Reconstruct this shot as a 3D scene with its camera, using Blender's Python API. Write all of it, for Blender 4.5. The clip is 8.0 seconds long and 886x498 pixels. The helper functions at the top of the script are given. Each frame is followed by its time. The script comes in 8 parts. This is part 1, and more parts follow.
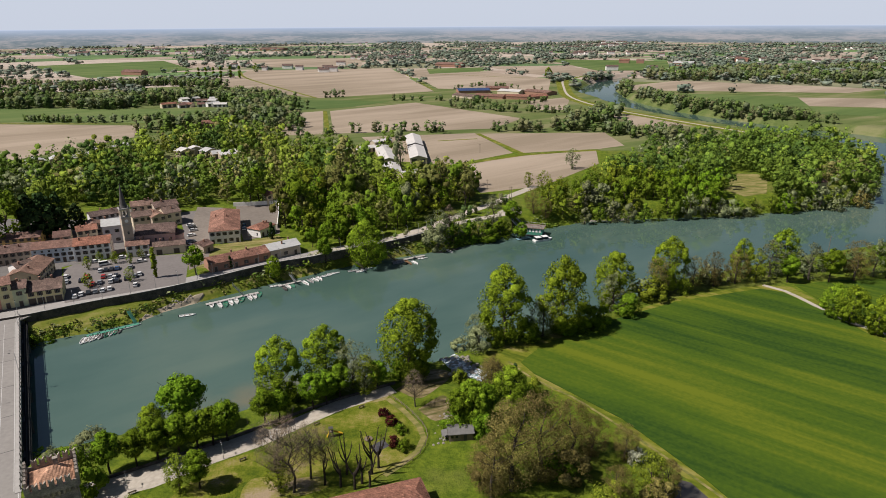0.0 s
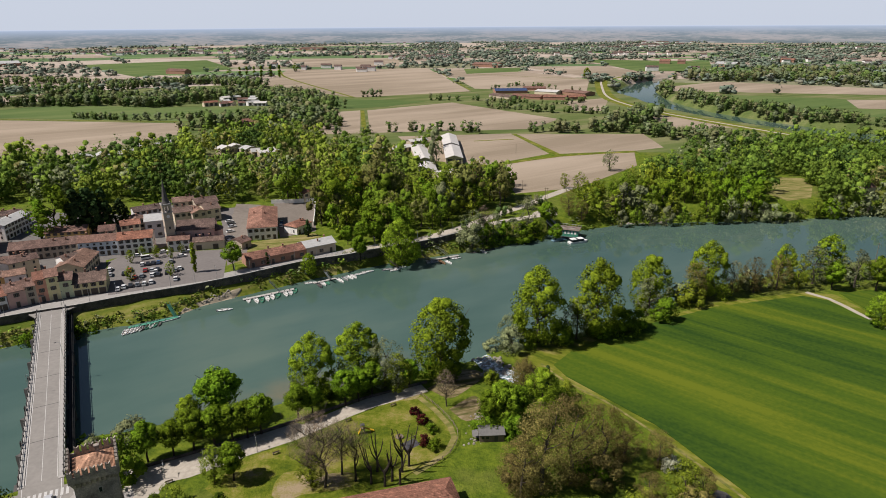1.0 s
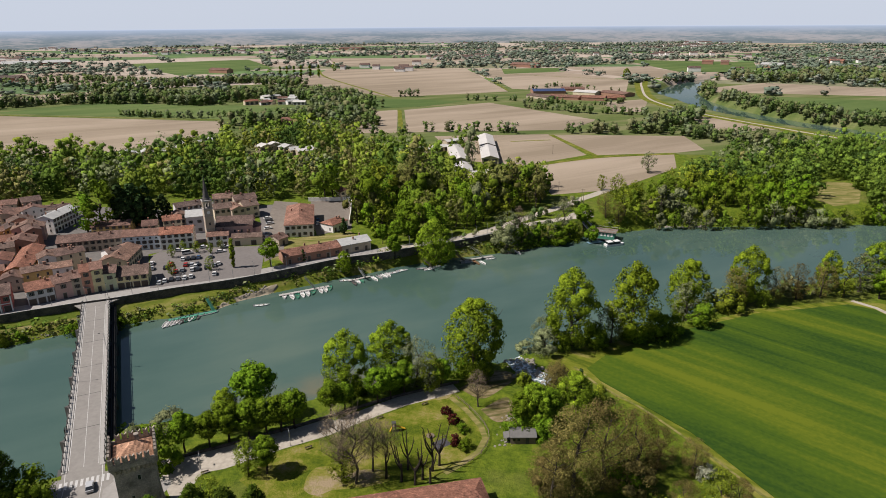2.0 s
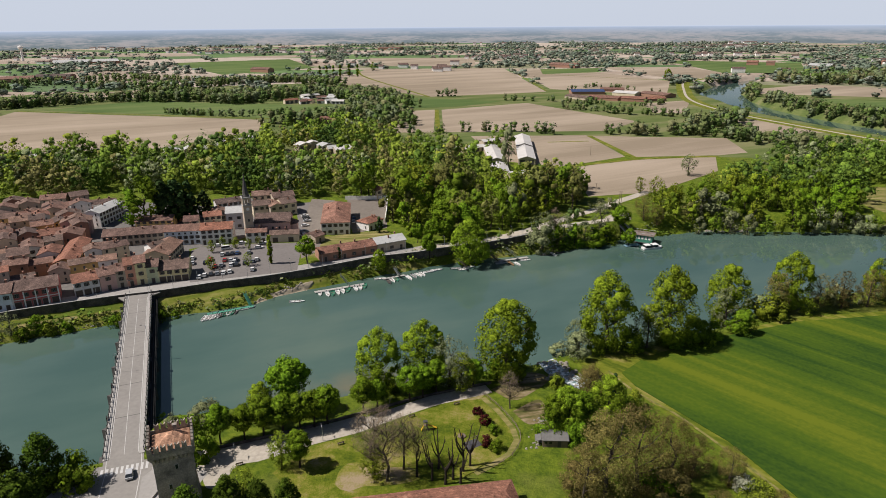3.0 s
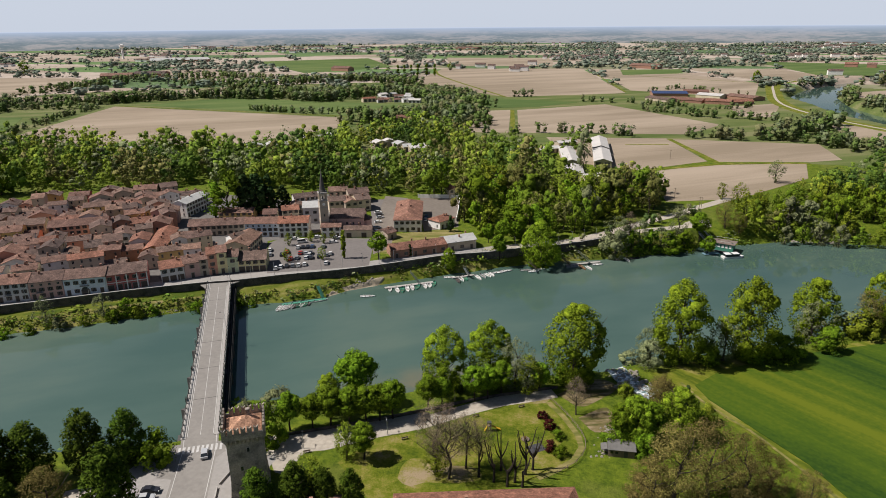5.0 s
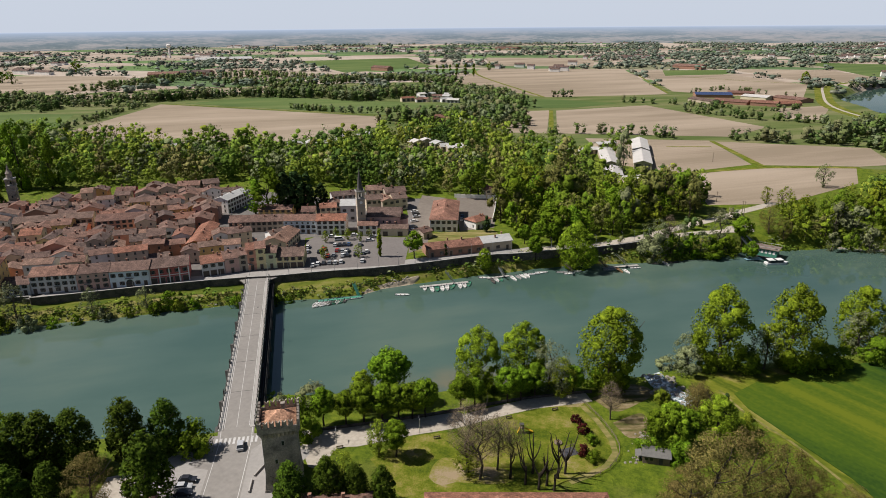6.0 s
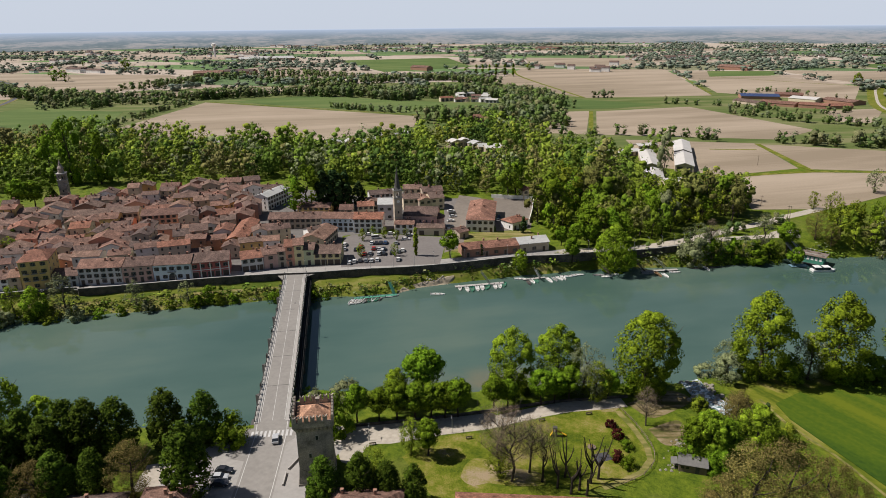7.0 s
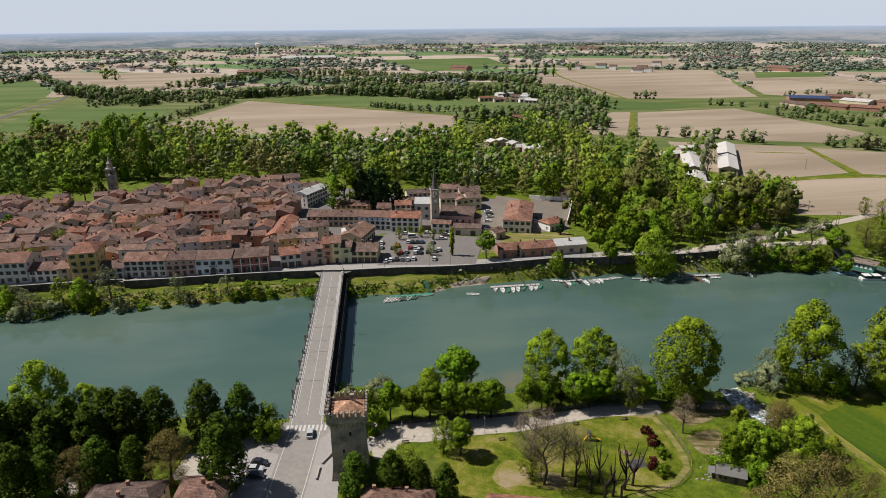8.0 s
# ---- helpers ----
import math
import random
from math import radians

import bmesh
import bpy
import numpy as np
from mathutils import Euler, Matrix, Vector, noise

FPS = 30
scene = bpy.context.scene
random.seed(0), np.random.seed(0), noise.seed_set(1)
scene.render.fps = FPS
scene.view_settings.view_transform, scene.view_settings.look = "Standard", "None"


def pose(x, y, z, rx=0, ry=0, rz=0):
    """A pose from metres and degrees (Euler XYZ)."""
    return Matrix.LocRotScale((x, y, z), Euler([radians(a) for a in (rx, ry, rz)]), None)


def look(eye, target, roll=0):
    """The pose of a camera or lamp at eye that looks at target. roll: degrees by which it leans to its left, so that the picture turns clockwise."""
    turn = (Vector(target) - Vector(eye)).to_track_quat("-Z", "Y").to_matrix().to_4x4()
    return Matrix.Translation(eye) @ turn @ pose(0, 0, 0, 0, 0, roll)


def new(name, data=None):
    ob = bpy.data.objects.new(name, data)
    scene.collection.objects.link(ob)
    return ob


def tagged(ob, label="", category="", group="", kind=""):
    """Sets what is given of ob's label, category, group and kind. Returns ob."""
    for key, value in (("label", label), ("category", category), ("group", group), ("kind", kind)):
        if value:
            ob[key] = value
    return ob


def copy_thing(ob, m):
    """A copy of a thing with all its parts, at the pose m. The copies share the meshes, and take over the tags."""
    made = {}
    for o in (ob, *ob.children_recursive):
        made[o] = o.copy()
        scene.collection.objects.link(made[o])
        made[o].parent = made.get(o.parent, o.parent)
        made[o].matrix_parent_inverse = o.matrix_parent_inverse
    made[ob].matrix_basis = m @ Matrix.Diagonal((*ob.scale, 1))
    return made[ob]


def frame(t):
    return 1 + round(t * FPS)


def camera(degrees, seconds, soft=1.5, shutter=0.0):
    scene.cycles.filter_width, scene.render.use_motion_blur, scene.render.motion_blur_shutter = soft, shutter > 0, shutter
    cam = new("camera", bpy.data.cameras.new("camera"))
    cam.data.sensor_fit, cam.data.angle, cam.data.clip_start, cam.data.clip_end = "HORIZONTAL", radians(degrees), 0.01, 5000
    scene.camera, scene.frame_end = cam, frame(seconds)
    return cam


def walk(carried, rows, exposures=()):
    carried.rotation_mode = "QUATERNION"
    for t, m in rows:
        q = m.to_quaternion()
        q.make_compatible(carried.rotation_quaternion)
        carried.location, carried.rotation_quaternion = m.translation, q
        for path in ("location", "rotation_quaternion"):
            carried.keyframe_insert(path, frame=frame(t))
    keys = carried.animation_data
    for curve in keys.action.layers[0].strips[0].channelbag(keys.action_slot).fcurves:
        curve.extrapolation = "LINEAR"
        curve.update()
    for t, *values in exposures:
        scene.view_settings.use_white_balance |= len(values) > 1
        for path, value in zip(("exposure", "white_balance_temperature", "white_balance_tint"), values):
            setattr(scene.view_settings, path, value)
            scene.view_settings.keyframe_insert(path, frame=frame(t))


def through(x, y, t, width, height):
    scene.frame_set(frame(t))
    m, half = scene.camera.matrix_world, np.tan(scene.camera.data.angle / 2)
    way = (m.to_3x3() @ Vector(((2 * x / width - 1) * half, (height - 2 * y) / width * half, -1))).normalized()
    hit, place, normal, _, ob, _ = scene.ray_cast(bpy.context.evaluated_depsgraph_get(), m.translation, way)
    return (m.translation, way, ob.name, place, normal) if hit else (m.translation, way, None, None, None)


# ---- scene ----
# ---- camera: a drone that hovers and pans ----
HOVER = 104.0
cam = camera(69.03, 8.0, 0.9)


def pan(t):
    s = t / 8.0
    yaw, pitch, roll = 25.54 * s + 0.924 * s * s, -19.403 + 0.14 * s, -0.352 - 0.324 * s + 0.11 * s * s
    a, b = radians(yaw), radians(pitch)
    ahead = Vector((-math.sin(a) * math.cos(b), math.cos(a) * math.cos(b), math.sin(b)))
    eye = Vector((0, 0, HOVER))
    return look(eye, eye + ahead * 100, roll)


walk(cam, [(t, pan(t)) for t in (0, 0.5, 1, 1.5, 2, 2.5, 3, 3.5, 4, 4.5, 5, 5.5, 6, 6.5, 7, 7.5, 8)], [(0.0, 0.03, 6250, 15), (8.0, 0.03, 6250, 13)])

# ---- daylight ----
SUN_FROM = Vector((-0.95, -0.30, 0)).normalized()
SUN_HEIGHT = radians(53)
world = bpy.data.worlds.new("world")
scene.world = world
world.use_nodes = True
wn = world.node_tree.nodes
sky = wn.new("ShaderNodeTexSky")
sky.sky_type, sky.sun_disc = "NISHITA", False
sky.sun_elevation, sky.sun_rotation = SUN_HEIGHT, math.atan2(SUN_FROM.x, SUN_FROM.y)
sky.air_density, sky.dust_density, sky.altitude = 1.0, 1.2, 50
lk = world.node_tree.links
wn["Background"].inputs["Strength"].default_value = 0.047
# spring haze whitens the sky evenly all round the horizon
up = wn.new("ShaderNodeSeparateXYZ")
lk.new(wn.new("ShaderNodeTexCoord").outputs["Generated"], up.inputs[0])
level = wn.new("ShaderNodeMapRange")
level.interpolation_type = "SMOOTHSTEP"
level.inputs["From Min"].default_value, level.inputs["From Max"].default_value = 0.04, 0.12
level.inputs["To Min"].default_value, level.inputs["To Max"].default_value = 0.92, 0.0
lk.new(up.outputs["Z"], level.inputs["Value"])
haze = wn.new("ShaderNodeMix")
haze.data_type = "RGBA"
haze.inputs[7].default_value = (13.0, 14.2, 15.6, 1)
lk.new(level.outputs[0], haze.inputs[0])
lk.new(sky.outputs[0], haze.inputs[6])
lk.new(haze.outputs[2], wn["Background"].inputs["Color"])
sun_data = bpy.data.lights.new("sun", "SUN")
sun_data.energy, sun_data.angle, sun_data.color = 5.8, radians(0.6), (1.0, 0.93, 0.82)
sun = new("sun", sun_data)
toward = SUN_FROM * math.cos(SUN_HEIGHT) + Vector((0, 0, math.sin(SUN_HEIGHT)))
sun.matrix_world = look(toward * 400, (0, 0, 0))


# ---- materials ----
class Mat:
    """A small wrapper to lay out a node material."""

    def __init__(self, name, rough=0.8, metal=0.0, spec=0.3):
        self.m = bpy.data.materials.new(name)
        self.m.use_nodes = True
        self.t = self.m.node_tree
        self.p = self.t.nodes["Principled BSDF"]
        self.p.inputs["Roughness"].default_value = rough
        self.p.inputs["Metallic"].default_value = metal
        self.p.inputs["Specular IOR Level"].default_value = spec
        self.geo = None

    def node(self, kind, **inputs):
        n = self.t.nodes.new("ShaderNode" + kind)
        for k, v in inputs.items():
            sock = n.inputs[k.replace("_", " ")] if not k.startswith("i") or not k[1:].isdigit() else n.inputs[int(k[1:])]
            if isinstance(v, bpy.types.NodeSocket):
                self.t.links.new(v, sock)
            else:
                sock.default_value = v
        return n

    def pos(self):
        if self.geo is None:
            self.geo = self.t.nodes.new("ShaderNodeNewGeometry")
        return self.geo.outputs["Position"]

    def local(self):
        return self.node("TexCoord").outputs["Object"]

    def noise(self, scale, detail=4.0, vec=None, rough=0.55, stretch=None):
        v = vec or self.pos()
        if stretch:
            # stretch: how fine along the way, across it, and the way's angle
            mp = self.node("Mapping", Vector=v)
            mp.vector_type = "TEXTURE"
            mp.inputs["Rotation"].default_value = (0, 0, stretch[2])
            mp.inputs["Scale"].default_value = (1 / stretch[0], 1 / stretch[1], 1)
            v = mp.outputs[0]
        return self.node("TexNoise", Vector=v, Scale=scale, Detail=detail, Roughness=rough).outputs["Fac"]

    def ramp(self, fac, *stops):
        r = self.node("ValToRGB", Fac=fac)
        e = r.color_ramp.elements
        while len(e) < len(stops):
            e.new(0.5)
        for el, (at, col) in zip(e, stops):
            el.position, el.color = at, (*col, 1)
        return r.outputs["Color"]

    def mix(self, fac, a, b, blend="MIX"):
        n = self.t.nodes.new("ShaderNodeMix")
        n.data_type, n.blend_type = "RGBA", blend
        for sock, v in ((n.inputs[0], fac), (n.inputs[6], a), (n.inputs[7], b)):
            if isinstance(v, bpy.types.NodeSocket):
                self.t.links.new(v, sock)
            else:
                sock.default_value = v if isinstance(v, (int, float)) else (*v, 1)
        return n.outputs[2]

    def math(self, op, a, b=0.0, clamp=False):
        n = self.t.nodes.new("ShaderNodeMath")
        n.operation, n.use_clamp = op, clamp
        for sock, v in zip(n.inputs, (a, b)):
            if isinstance(v, bpy.types.NodeSocket):
                self.t.links.new(v, sock)
            else:
                sock.default_value = v
        return n.outputs[0]

    def bump(self, height, strength=0.4, distance=0.1):
        b = self.node("Bump", Height=height, Strength=strength, Distance=distance)
        self.t.links.new(b.outputs[0], self.p.inputs["Normal"])

    def colour(self, c):
        if isinstance(c, bpy.types.NodeSocket):
            self.t.links.new(c, self.p.inputs["Base Color"])
        else:
            self.p.inputs["Base Color"].default_value = (*c, 1)
        return self


def shade(c, k):
    return tuple(min(1, v * k) for v in c)


def plain(name, c, rough=0.7, metal=0.0, scale=1.5, vary=0.25, spec=0.3):
    """A painted or cast surface with stains at two scales and a little difference from piece to piece."""
    m = Mat(name, rough, metal, spec)
    a, b = m.noise(scale, 5), m.noise(scale * 0.13, 3)
    f = m.math("ADD", m.math("MULTIPLY", a, 0.6), m.math("MULTIPLY", b, 0.4))
    col = m.ramp(f, (0.3, shade(c, 1 - vary)), (0.55, c), (0.75, shade(c, 1 + vary * 0.7)))
    rnd = m.node("ObjectInfo").outputs["Random"]
    col = m.mix(m.math("MULTIPLY", rnd, 0.35), col, shade(c, 1 - vary))
    m.colour(col)
    m.bump(a, 0.2, 0.03)
    return m.m


def leaf(name, dark, light, tint=False, through=0.10, grain=1.5, soft=0.0):
    """Foliage: tone by clump, leaf-sized light and dark grain, and a rough surface."""
    m = Mat(name, 0.85, 0, 0.06)
    isl = m.node("NewGeometry").outputs["Random Per Island"]
    low = tuple(a + (b - a) * 0.25 for a, b in zip(dark, light))
    col = m.ramp(isl, (0.0, low), (1.0, light))
    if tint:
        t = m.node("Attribute")
        t.attribute_name = "tint"
        col = m.mix(1.0, col, t.outputs["Color"], "MULTIPLY")
    else:
        rnd = m.node("ObjectInfo").outputs["Random"]
        hsv = m.node("HueSaturation", Color=col)
        m.t.links.new(m.math("ADD", m.math("MULTIPLY", rnd, 0.022), 0.486), hsv.inputs["Hue"])
        m.t.links.new(m.math("ADD", m.math("MULTIPLY", rnd, 0.45), 0.78), hsv.inputs["Value"])
        col = hsv.outputs[0]
    leaves = m.noise(grain, 4, rough=0.7)
    col = m.mix(1.0, col, m.ramp(leaves, (0.34, (0.40 + soft, 0.42 + soft, 0.42 + soft)), (0.5, (0.98, 0.98, 0.95)), (0.66, (1.6 - soft, 1.55 - soft, 1.4 - soft))), "MULTIPLY")
    m.colour(col)
    m.bump(leaves, 0.75, 0.5)
    tr = m.node("BsdfTranslucent", Color=col)
    mx = m.node("MixShader", Fac=through)
    m.t.links.new(m.p.outputs[0], mx.inputs[1])
    m.t.links.new(tr.outputs[0], mx.inputs[2])
    m.t.links.new(mx.outputs[0], m.t.nodes["Material Output"].inputs["Surface"])
    return m.m


def grass_mat():
    m = Mat("meadow_grass", 0.9, 0, 0.15)
    big, mid, fine = m.noise(0.03, 5), m.noise(0.3, 6, rough=0.65), m.noise(1.3, 5, rough=0.75)
    f = m.math("ADD", m.math("MULTIPLY", mid, 0.6), m.math("MULTIPLY", fine, 0.4))
    green = m.ramp(f, (0.38, (0.042, 0.075, 0.004)), (0.5, (0.092, 0.130, 0.008)), (0.62, (0.150, 0.185, 0.014)))
    dry = m.ramp(f, (0.3, (0.10, 0.095, 0.025)), (0.7, (0.21, 0.18, 0.07)))
    m.colour(m.mix(m.ramp(big, (0.52, (0, 0, 0)), (0.72, (0.6, 0.6, 0.6))), green, dry))
    m.bump(fine, 0.9, 0.5)
    return m.m


def lawn_mat(name, shift=0.0):
    """Uneven turf: green, yellowed and bare brown spots."""
    m = Mat(name, 0.95, 0, 0.1)
    big, mid, fine = m.noise(0.10, 5, rough=0.6), m.noise(0.45, 5, rough=0.65), m.noise(2.0, 4, rough=0.7)
    f = m.math("ADD", m.math("MULTIPLY", big, 0.5), m.math("ADD", m.math("MULTIPLY", mid, 0.3), m.math("MULTIPLY", fine, 0.2)))
    f = m.math("ADD", f, shift)
    m.colour(m.ramp(f, (0.40, (0.050, 0.080, 0.006)), (0.49, (0.110, 0.135, 0.010)), (0.56, (0.190, 0.178, 0.035)), (0.66, (0.290, 0.225, 0.140))))
    m.bump(fine, 0.8, 0.4)
    return m.m


def plain_land_mat():
    """Fields and meadows of the plain, cell by cell."""
    m = Mat("farmland", 0.95, 0, 0.1)
    mp = m.node("Mapping", Vector=m.pos())
    mp.inputs["Rotation"].default_value = (0, 0, 0.5)
    mp.inputs["Scale"].default_value = (1.0, 2.6, 1)
    vor = m.node("TexVoronoi", Vector=mp.outputs[0], Scale=0.0028)
    pick = m.node("SeparateColor", Color=vor.outputs["Color"]).outputs[0]
    col = m.node("ValToRGB", Fac=pick)
    col.color_ramp.interpolation = "CONSTANT"
    stops = [(0.0, (0.36, 0.30, 0.24)), (0.22, (0.10, 0.155, 0.065)), (0.42, (0.31, 0.25, 0.195)), (0.6, (0.12, 0.19, 0.07)), (0.75, (0.40, 0.34, 0.28)), (0.9, (0.20, 0.20, 0.12))]
    e = col.color_ramp.elements
    while len(e) < len(stops):
        e.new(0.5)
    for el, (at, c) in zip(e, stops):
        el.position, el.color = at, (*c, 1)
    fine = m.noise(0.03, 5)
    m.colour(m.mix(1.0, col.outputs[0], m.ramp(fine, (0.3, (0.78, 0.78, 0.78)), (0.7, (1.12, 1.12, 1.12))), "MULTIPLY"))
    return m.m


def field_mat(name, low, mid, high, turn, rows=0.35, patch=0.02, lines=0.25, soft=0.09):
    """A worked field: tilled rows along one way, large soft patches, fine grain."""
    m = Mat(name, 0.95, 0, 0.12)
    streak = m.noise(1.0, 3, stretch=(rows * 0.02, rows, turn))
    broad = m.noise(patch, 4, stretch=(0.4, 1.9, turn))
    fine = m.noise(0.8, 4)
    f = m.math("ADD", m.math("MULTIPLY", streak, lines), m.math("ADD", m.math("MULTIPLY", broad, 0.85 - lines), m.math("MULTIPLY", fine, 0.15)))
    m.colour(m.ramp(f, (0.5 - soft, low), (0.5, mid), (0.5 + soft, high)))
    m.bump(streak, 0.3, 0.2)
    return m.m


SILT = (-48.2, 180.4)


def water_mat():
    m = Mat("river_water", 0.04, 0, 0.5)
    big, mid = m.noise(0.012, 3), m.noise(0.05, 4, stretch=(0.35, 1, 0.64))
    f = m.math("ADD", m.math("MULTIPLY", big, 0.6), m.math("MULTIPLY", mid, 0.4))
    m.colour(m.ramp(f, (0.38, (0.050, 0.092, 0.076)), (0.52, (0.068, 0.112, 0.092)), (0.66, (0.096, 0.136, 0.106))))
    # silt stirred up where the stream comes in
    plume = m.node("Mapping", Vector=m.pos())
    plume.vector_type = "TEXTURE"
    plume.inputs["Location"].default_value = (*SILT, 0)
    plume.inputs["Rotation"].default_value = (0, 0, 0.50)
    plume.inputs["Scale"].default_value = (52, 15, 40)
    ball = m.node("TexGradient", Vector=plume.outputs[0])
    ball.gradient_type = "SPHERICAL"
    silt = m.math("MULTIPLY", m.math("POWER", ball.outputs["Fac"], 0.7), m.ramp(m.noise(0.05, 5), (0.35, (0, 0, 0)), (0.6, (1, 1, 1))), True)
    m.colour(m.mix(silt, m.p.inputs["Base Color"].links[0].from_socket, (0.15, 0.135, 0.085)))
    ripple, swell = m.noise(1.6, 3), m.noise(0.25, 2)
    m.bump(m.math("ADD", m.math("MULTIPLY", ripple, 0.35), m.math("MULTIPLY", swell, 0.65)), 0.006, 0.3)
    return m.m


def roof_mat(name, c):
    """Old clay roof tiles: courses up the slope and weathering; works in the roof's own axes."""
    m = Mat(name, 0.85, 0, 0.2)
    loc = m.local()
    w = m.node("TexWave", Vector=loc, Scale=1.35, Distortion=0.6, Detail=2)
    w.bands_direction = "X"
    w2 = m.node("TexWave", Vector=loc, Scale=0.9, Distortion=1.2, Detail=2)
    w2.bands_direction = "Y"
    fine, stain, worn = m.noise(2.2, 5), m.noise(0.22, 4), m.noise(0.75, 4)
    f = m.math("ADD", m.math("MULTIPLY", fine, 0.4), m.math("ADD", m.math("ADD", m.math("MULTIPLY", stain, 0.28), m.math("MULTIPLY", worn, 0.29)), m.math("MULTIPLY", w2.outputs["Fac"], 0.06)))
    col = m.ramp(f, (0.39, shade(c, 0.28)), (0.47, shade(c, 0.72)), (0.55, c), (0.65, shade(c, 1.9)))
    rnd = m.node("ObjectInfo").outputs["Random"]
    hsv = m.node("HueSaturation", Color=col)
    m.t.links.new(m.math("ADD", m.math("MULTIPLY", rnd, 0.5), 0.64), hsv.inputs["Value"])
    m.t.links.new(m.math("ADD", m.math("MULTIPLY", rnd, 0.3), 0.88), hsv.inputs["Saturation"])
    m.colour(hsv.outputs[0])
    m.bump(m.math("ADD", w.outputs["Fac"], m.math("MULTIPLY", fine, 0.5)), 0.6, 0.08)
    return m.m


def masonry_mat(name, c, joint, scale=1.0):
    m = Mat(name, 0.9, 0, 0.2)
    loc = m.local()
    br = m.node("TexBrick", Vector=m.node("Mapping", Vector=loc, Rotation=(math.pi / 2, 0, 0)).outputs[0], Scale=scale, Color1=(*c, 1), Color2=(*shade(c, 0.75), 1), Mortar=(*joint, 1))
    st, fine = m.noise(0.35, 5), m.noise(3, 4)
    col = m.mix(1.0, br.outputs["Color"], m.ramp(st, (0.32, (0.45, 0.45, 0.45)), (0.5, (0.9, 0.9, 0.9)), (0.68, (1.25, 1.2, 1.12))), "MULTIPLY")
    m.colour(m.mix(1.0, col, m.ramp(fine, (0.3, (0.75, 0.75, 0.75)), (0.7, (1.15, 1.15, 1.15))), "MULTIPLY"))
    m.bump(m.math("ADD", fine, br.outputs["Fac"]), 0.5, 0.05)
    return m.m


M_GRASS = grass_mat()
M_LAND = plain_land_mat()
M_WATER = water_mat()
M_TAN = field_mat("dry_tilled_soil", (0.225, 0.182, 0.130), (0.278, 0.226, 0.166), (0.335, 0.275, 0.208), 0.65, 0.25, 0.008, 0.15)
M_WHEAT = field_mat("young_wheat", (0.020, 0.050, 0.006), (0.050, 0.088, 0.006), (0.100, 0.125, 0.008), -0.68, 0.24, 0.020, 0.36, 0.115)
M_MEADOW = field_mat("far_meadow", (0.075, 0.105, 0.028), (0.110, 0.135, 0.042), (0.165, 0.165, 0.075), 0.5, 0.1, 0.02, 0.15)
M_GREENF = field_mat("green_crop", (0.068, 0.108, 0.030), (0.090, 0.132, 0.038), (0.120, 0.155, 0.050), 0.6, 0.2, 0.01, 0.2)
M_ROUGH = field_mat("rough_grass", (0.058, 0.085, 0.006), (0.122, 0.138, 0.012), (0.215, 0.190, 0.052), -0.6, 0.3, 0.16, 0.1, 0.12)
M_DRY = field_mat("dry_grass", (0.10, 0.115, 0.022), (0.17, 0.155, 0.05), (0.25, 0.21, 0.088), 0.3, 0.4, 0.2, 0.15)
M_BANK = field_mat("bank_grass", (0.060, 0.092, 0.010), (0.120, 0.138, 0.018), (0.215, 0.195, 0.062), 0.64, 0.3, 0.12, 0.15, 0.12)
M_GARDEN = field_mat("garden_soil", (0.07, 0.075, 0.02), (0.15, 0.12, 0.055), (0.27, 0.215, 0.14), 0.4, 0.5, 0.25, 0.3)
M_GRAVEL = plain("pale_gravel", (0.40, 0.36, 0.30), 0.95, 0, 0.9, 0.3, 0.1)
M_DIRT = plain("bare_dirt", (0.30, 0.235, 0.155), 0.95, 0, 0.5, 0.35, 0.1)
M_ASPHALT = plain("worn_asphalt", (0.24, 0.225, 0.205), 0.9, 0, 0.7, 0.22, 0.2)
M_PAVE = plain("stone_paving", (0.30, 0.285, 0.265), 0.85, 0, 0.8, 0.2, 0.2)
M_PAINT = plain("road_paint", (0.5, 0.49, 0.47), 0.7, 0, 2, 0.25)
M_CONC = plain("weathered_concrete", (0.36, 0.345, 0.32), 0.85, 0, 0.6, 0.25)
M_DARKCONC = plain("dark_concrete", (0.09, 0.085, 0.08), 0.85, 0, 0.6, 0.35)
M_RETAIN = masonry_mat("old_river_wall", (0.13, 0.115, 0.10), (0.08, 0.075, 0.07), 1.2)
M_TOWER = masonry_mat("tower_brick", (0.41, 0.36, 0.305), (0.29, 0.265, 0.24), 2.2)
M_STEEL = plain("galvanised_steel", (0.42, 0.43, 0.44), 0.45, 0.6, 2, 0.15)
M_DARKMETAL = plain("dark_iron", (0.04, 0.042, 0.045), 0.5, 0.5, 2, 0.2)
M_BARK = plain("bark", (0.05, 0.04, 0.032), 0.95, 0, 2.5, 0.45, 0.1)
M_GREYBARK = plain("grey_bark", (0.085, 0.07, 0.058), 0.95, 0, 2.5, 0.4, 0.1)
M_GLASS = plain("window_glass", (0.025, 0.03, 0.035), 0.12, 0, 1, 0.3, 0.6)
M_WOOD = plain("weathered_wood", (0.20, 0.155, 0.115), 0.85, 0, 2, 0.35)
ROOFS = [roof_mat("clay_tile_brown", (0.178, 0.112, 0.090)), roof_mat("clay_tile_red", (0.220, 0.118, 0.088)), roof_mat("clay_tile_old", (0.150, 0.102, 0.085)), roof_mat("clay_tile_pink", (0.205, 0.135, 0.105))]
M_GREYROOF = plain("fibre_cement_roof", (0.40, 0.40, 0.385), 0.8, 0, 0.7, 0.25)
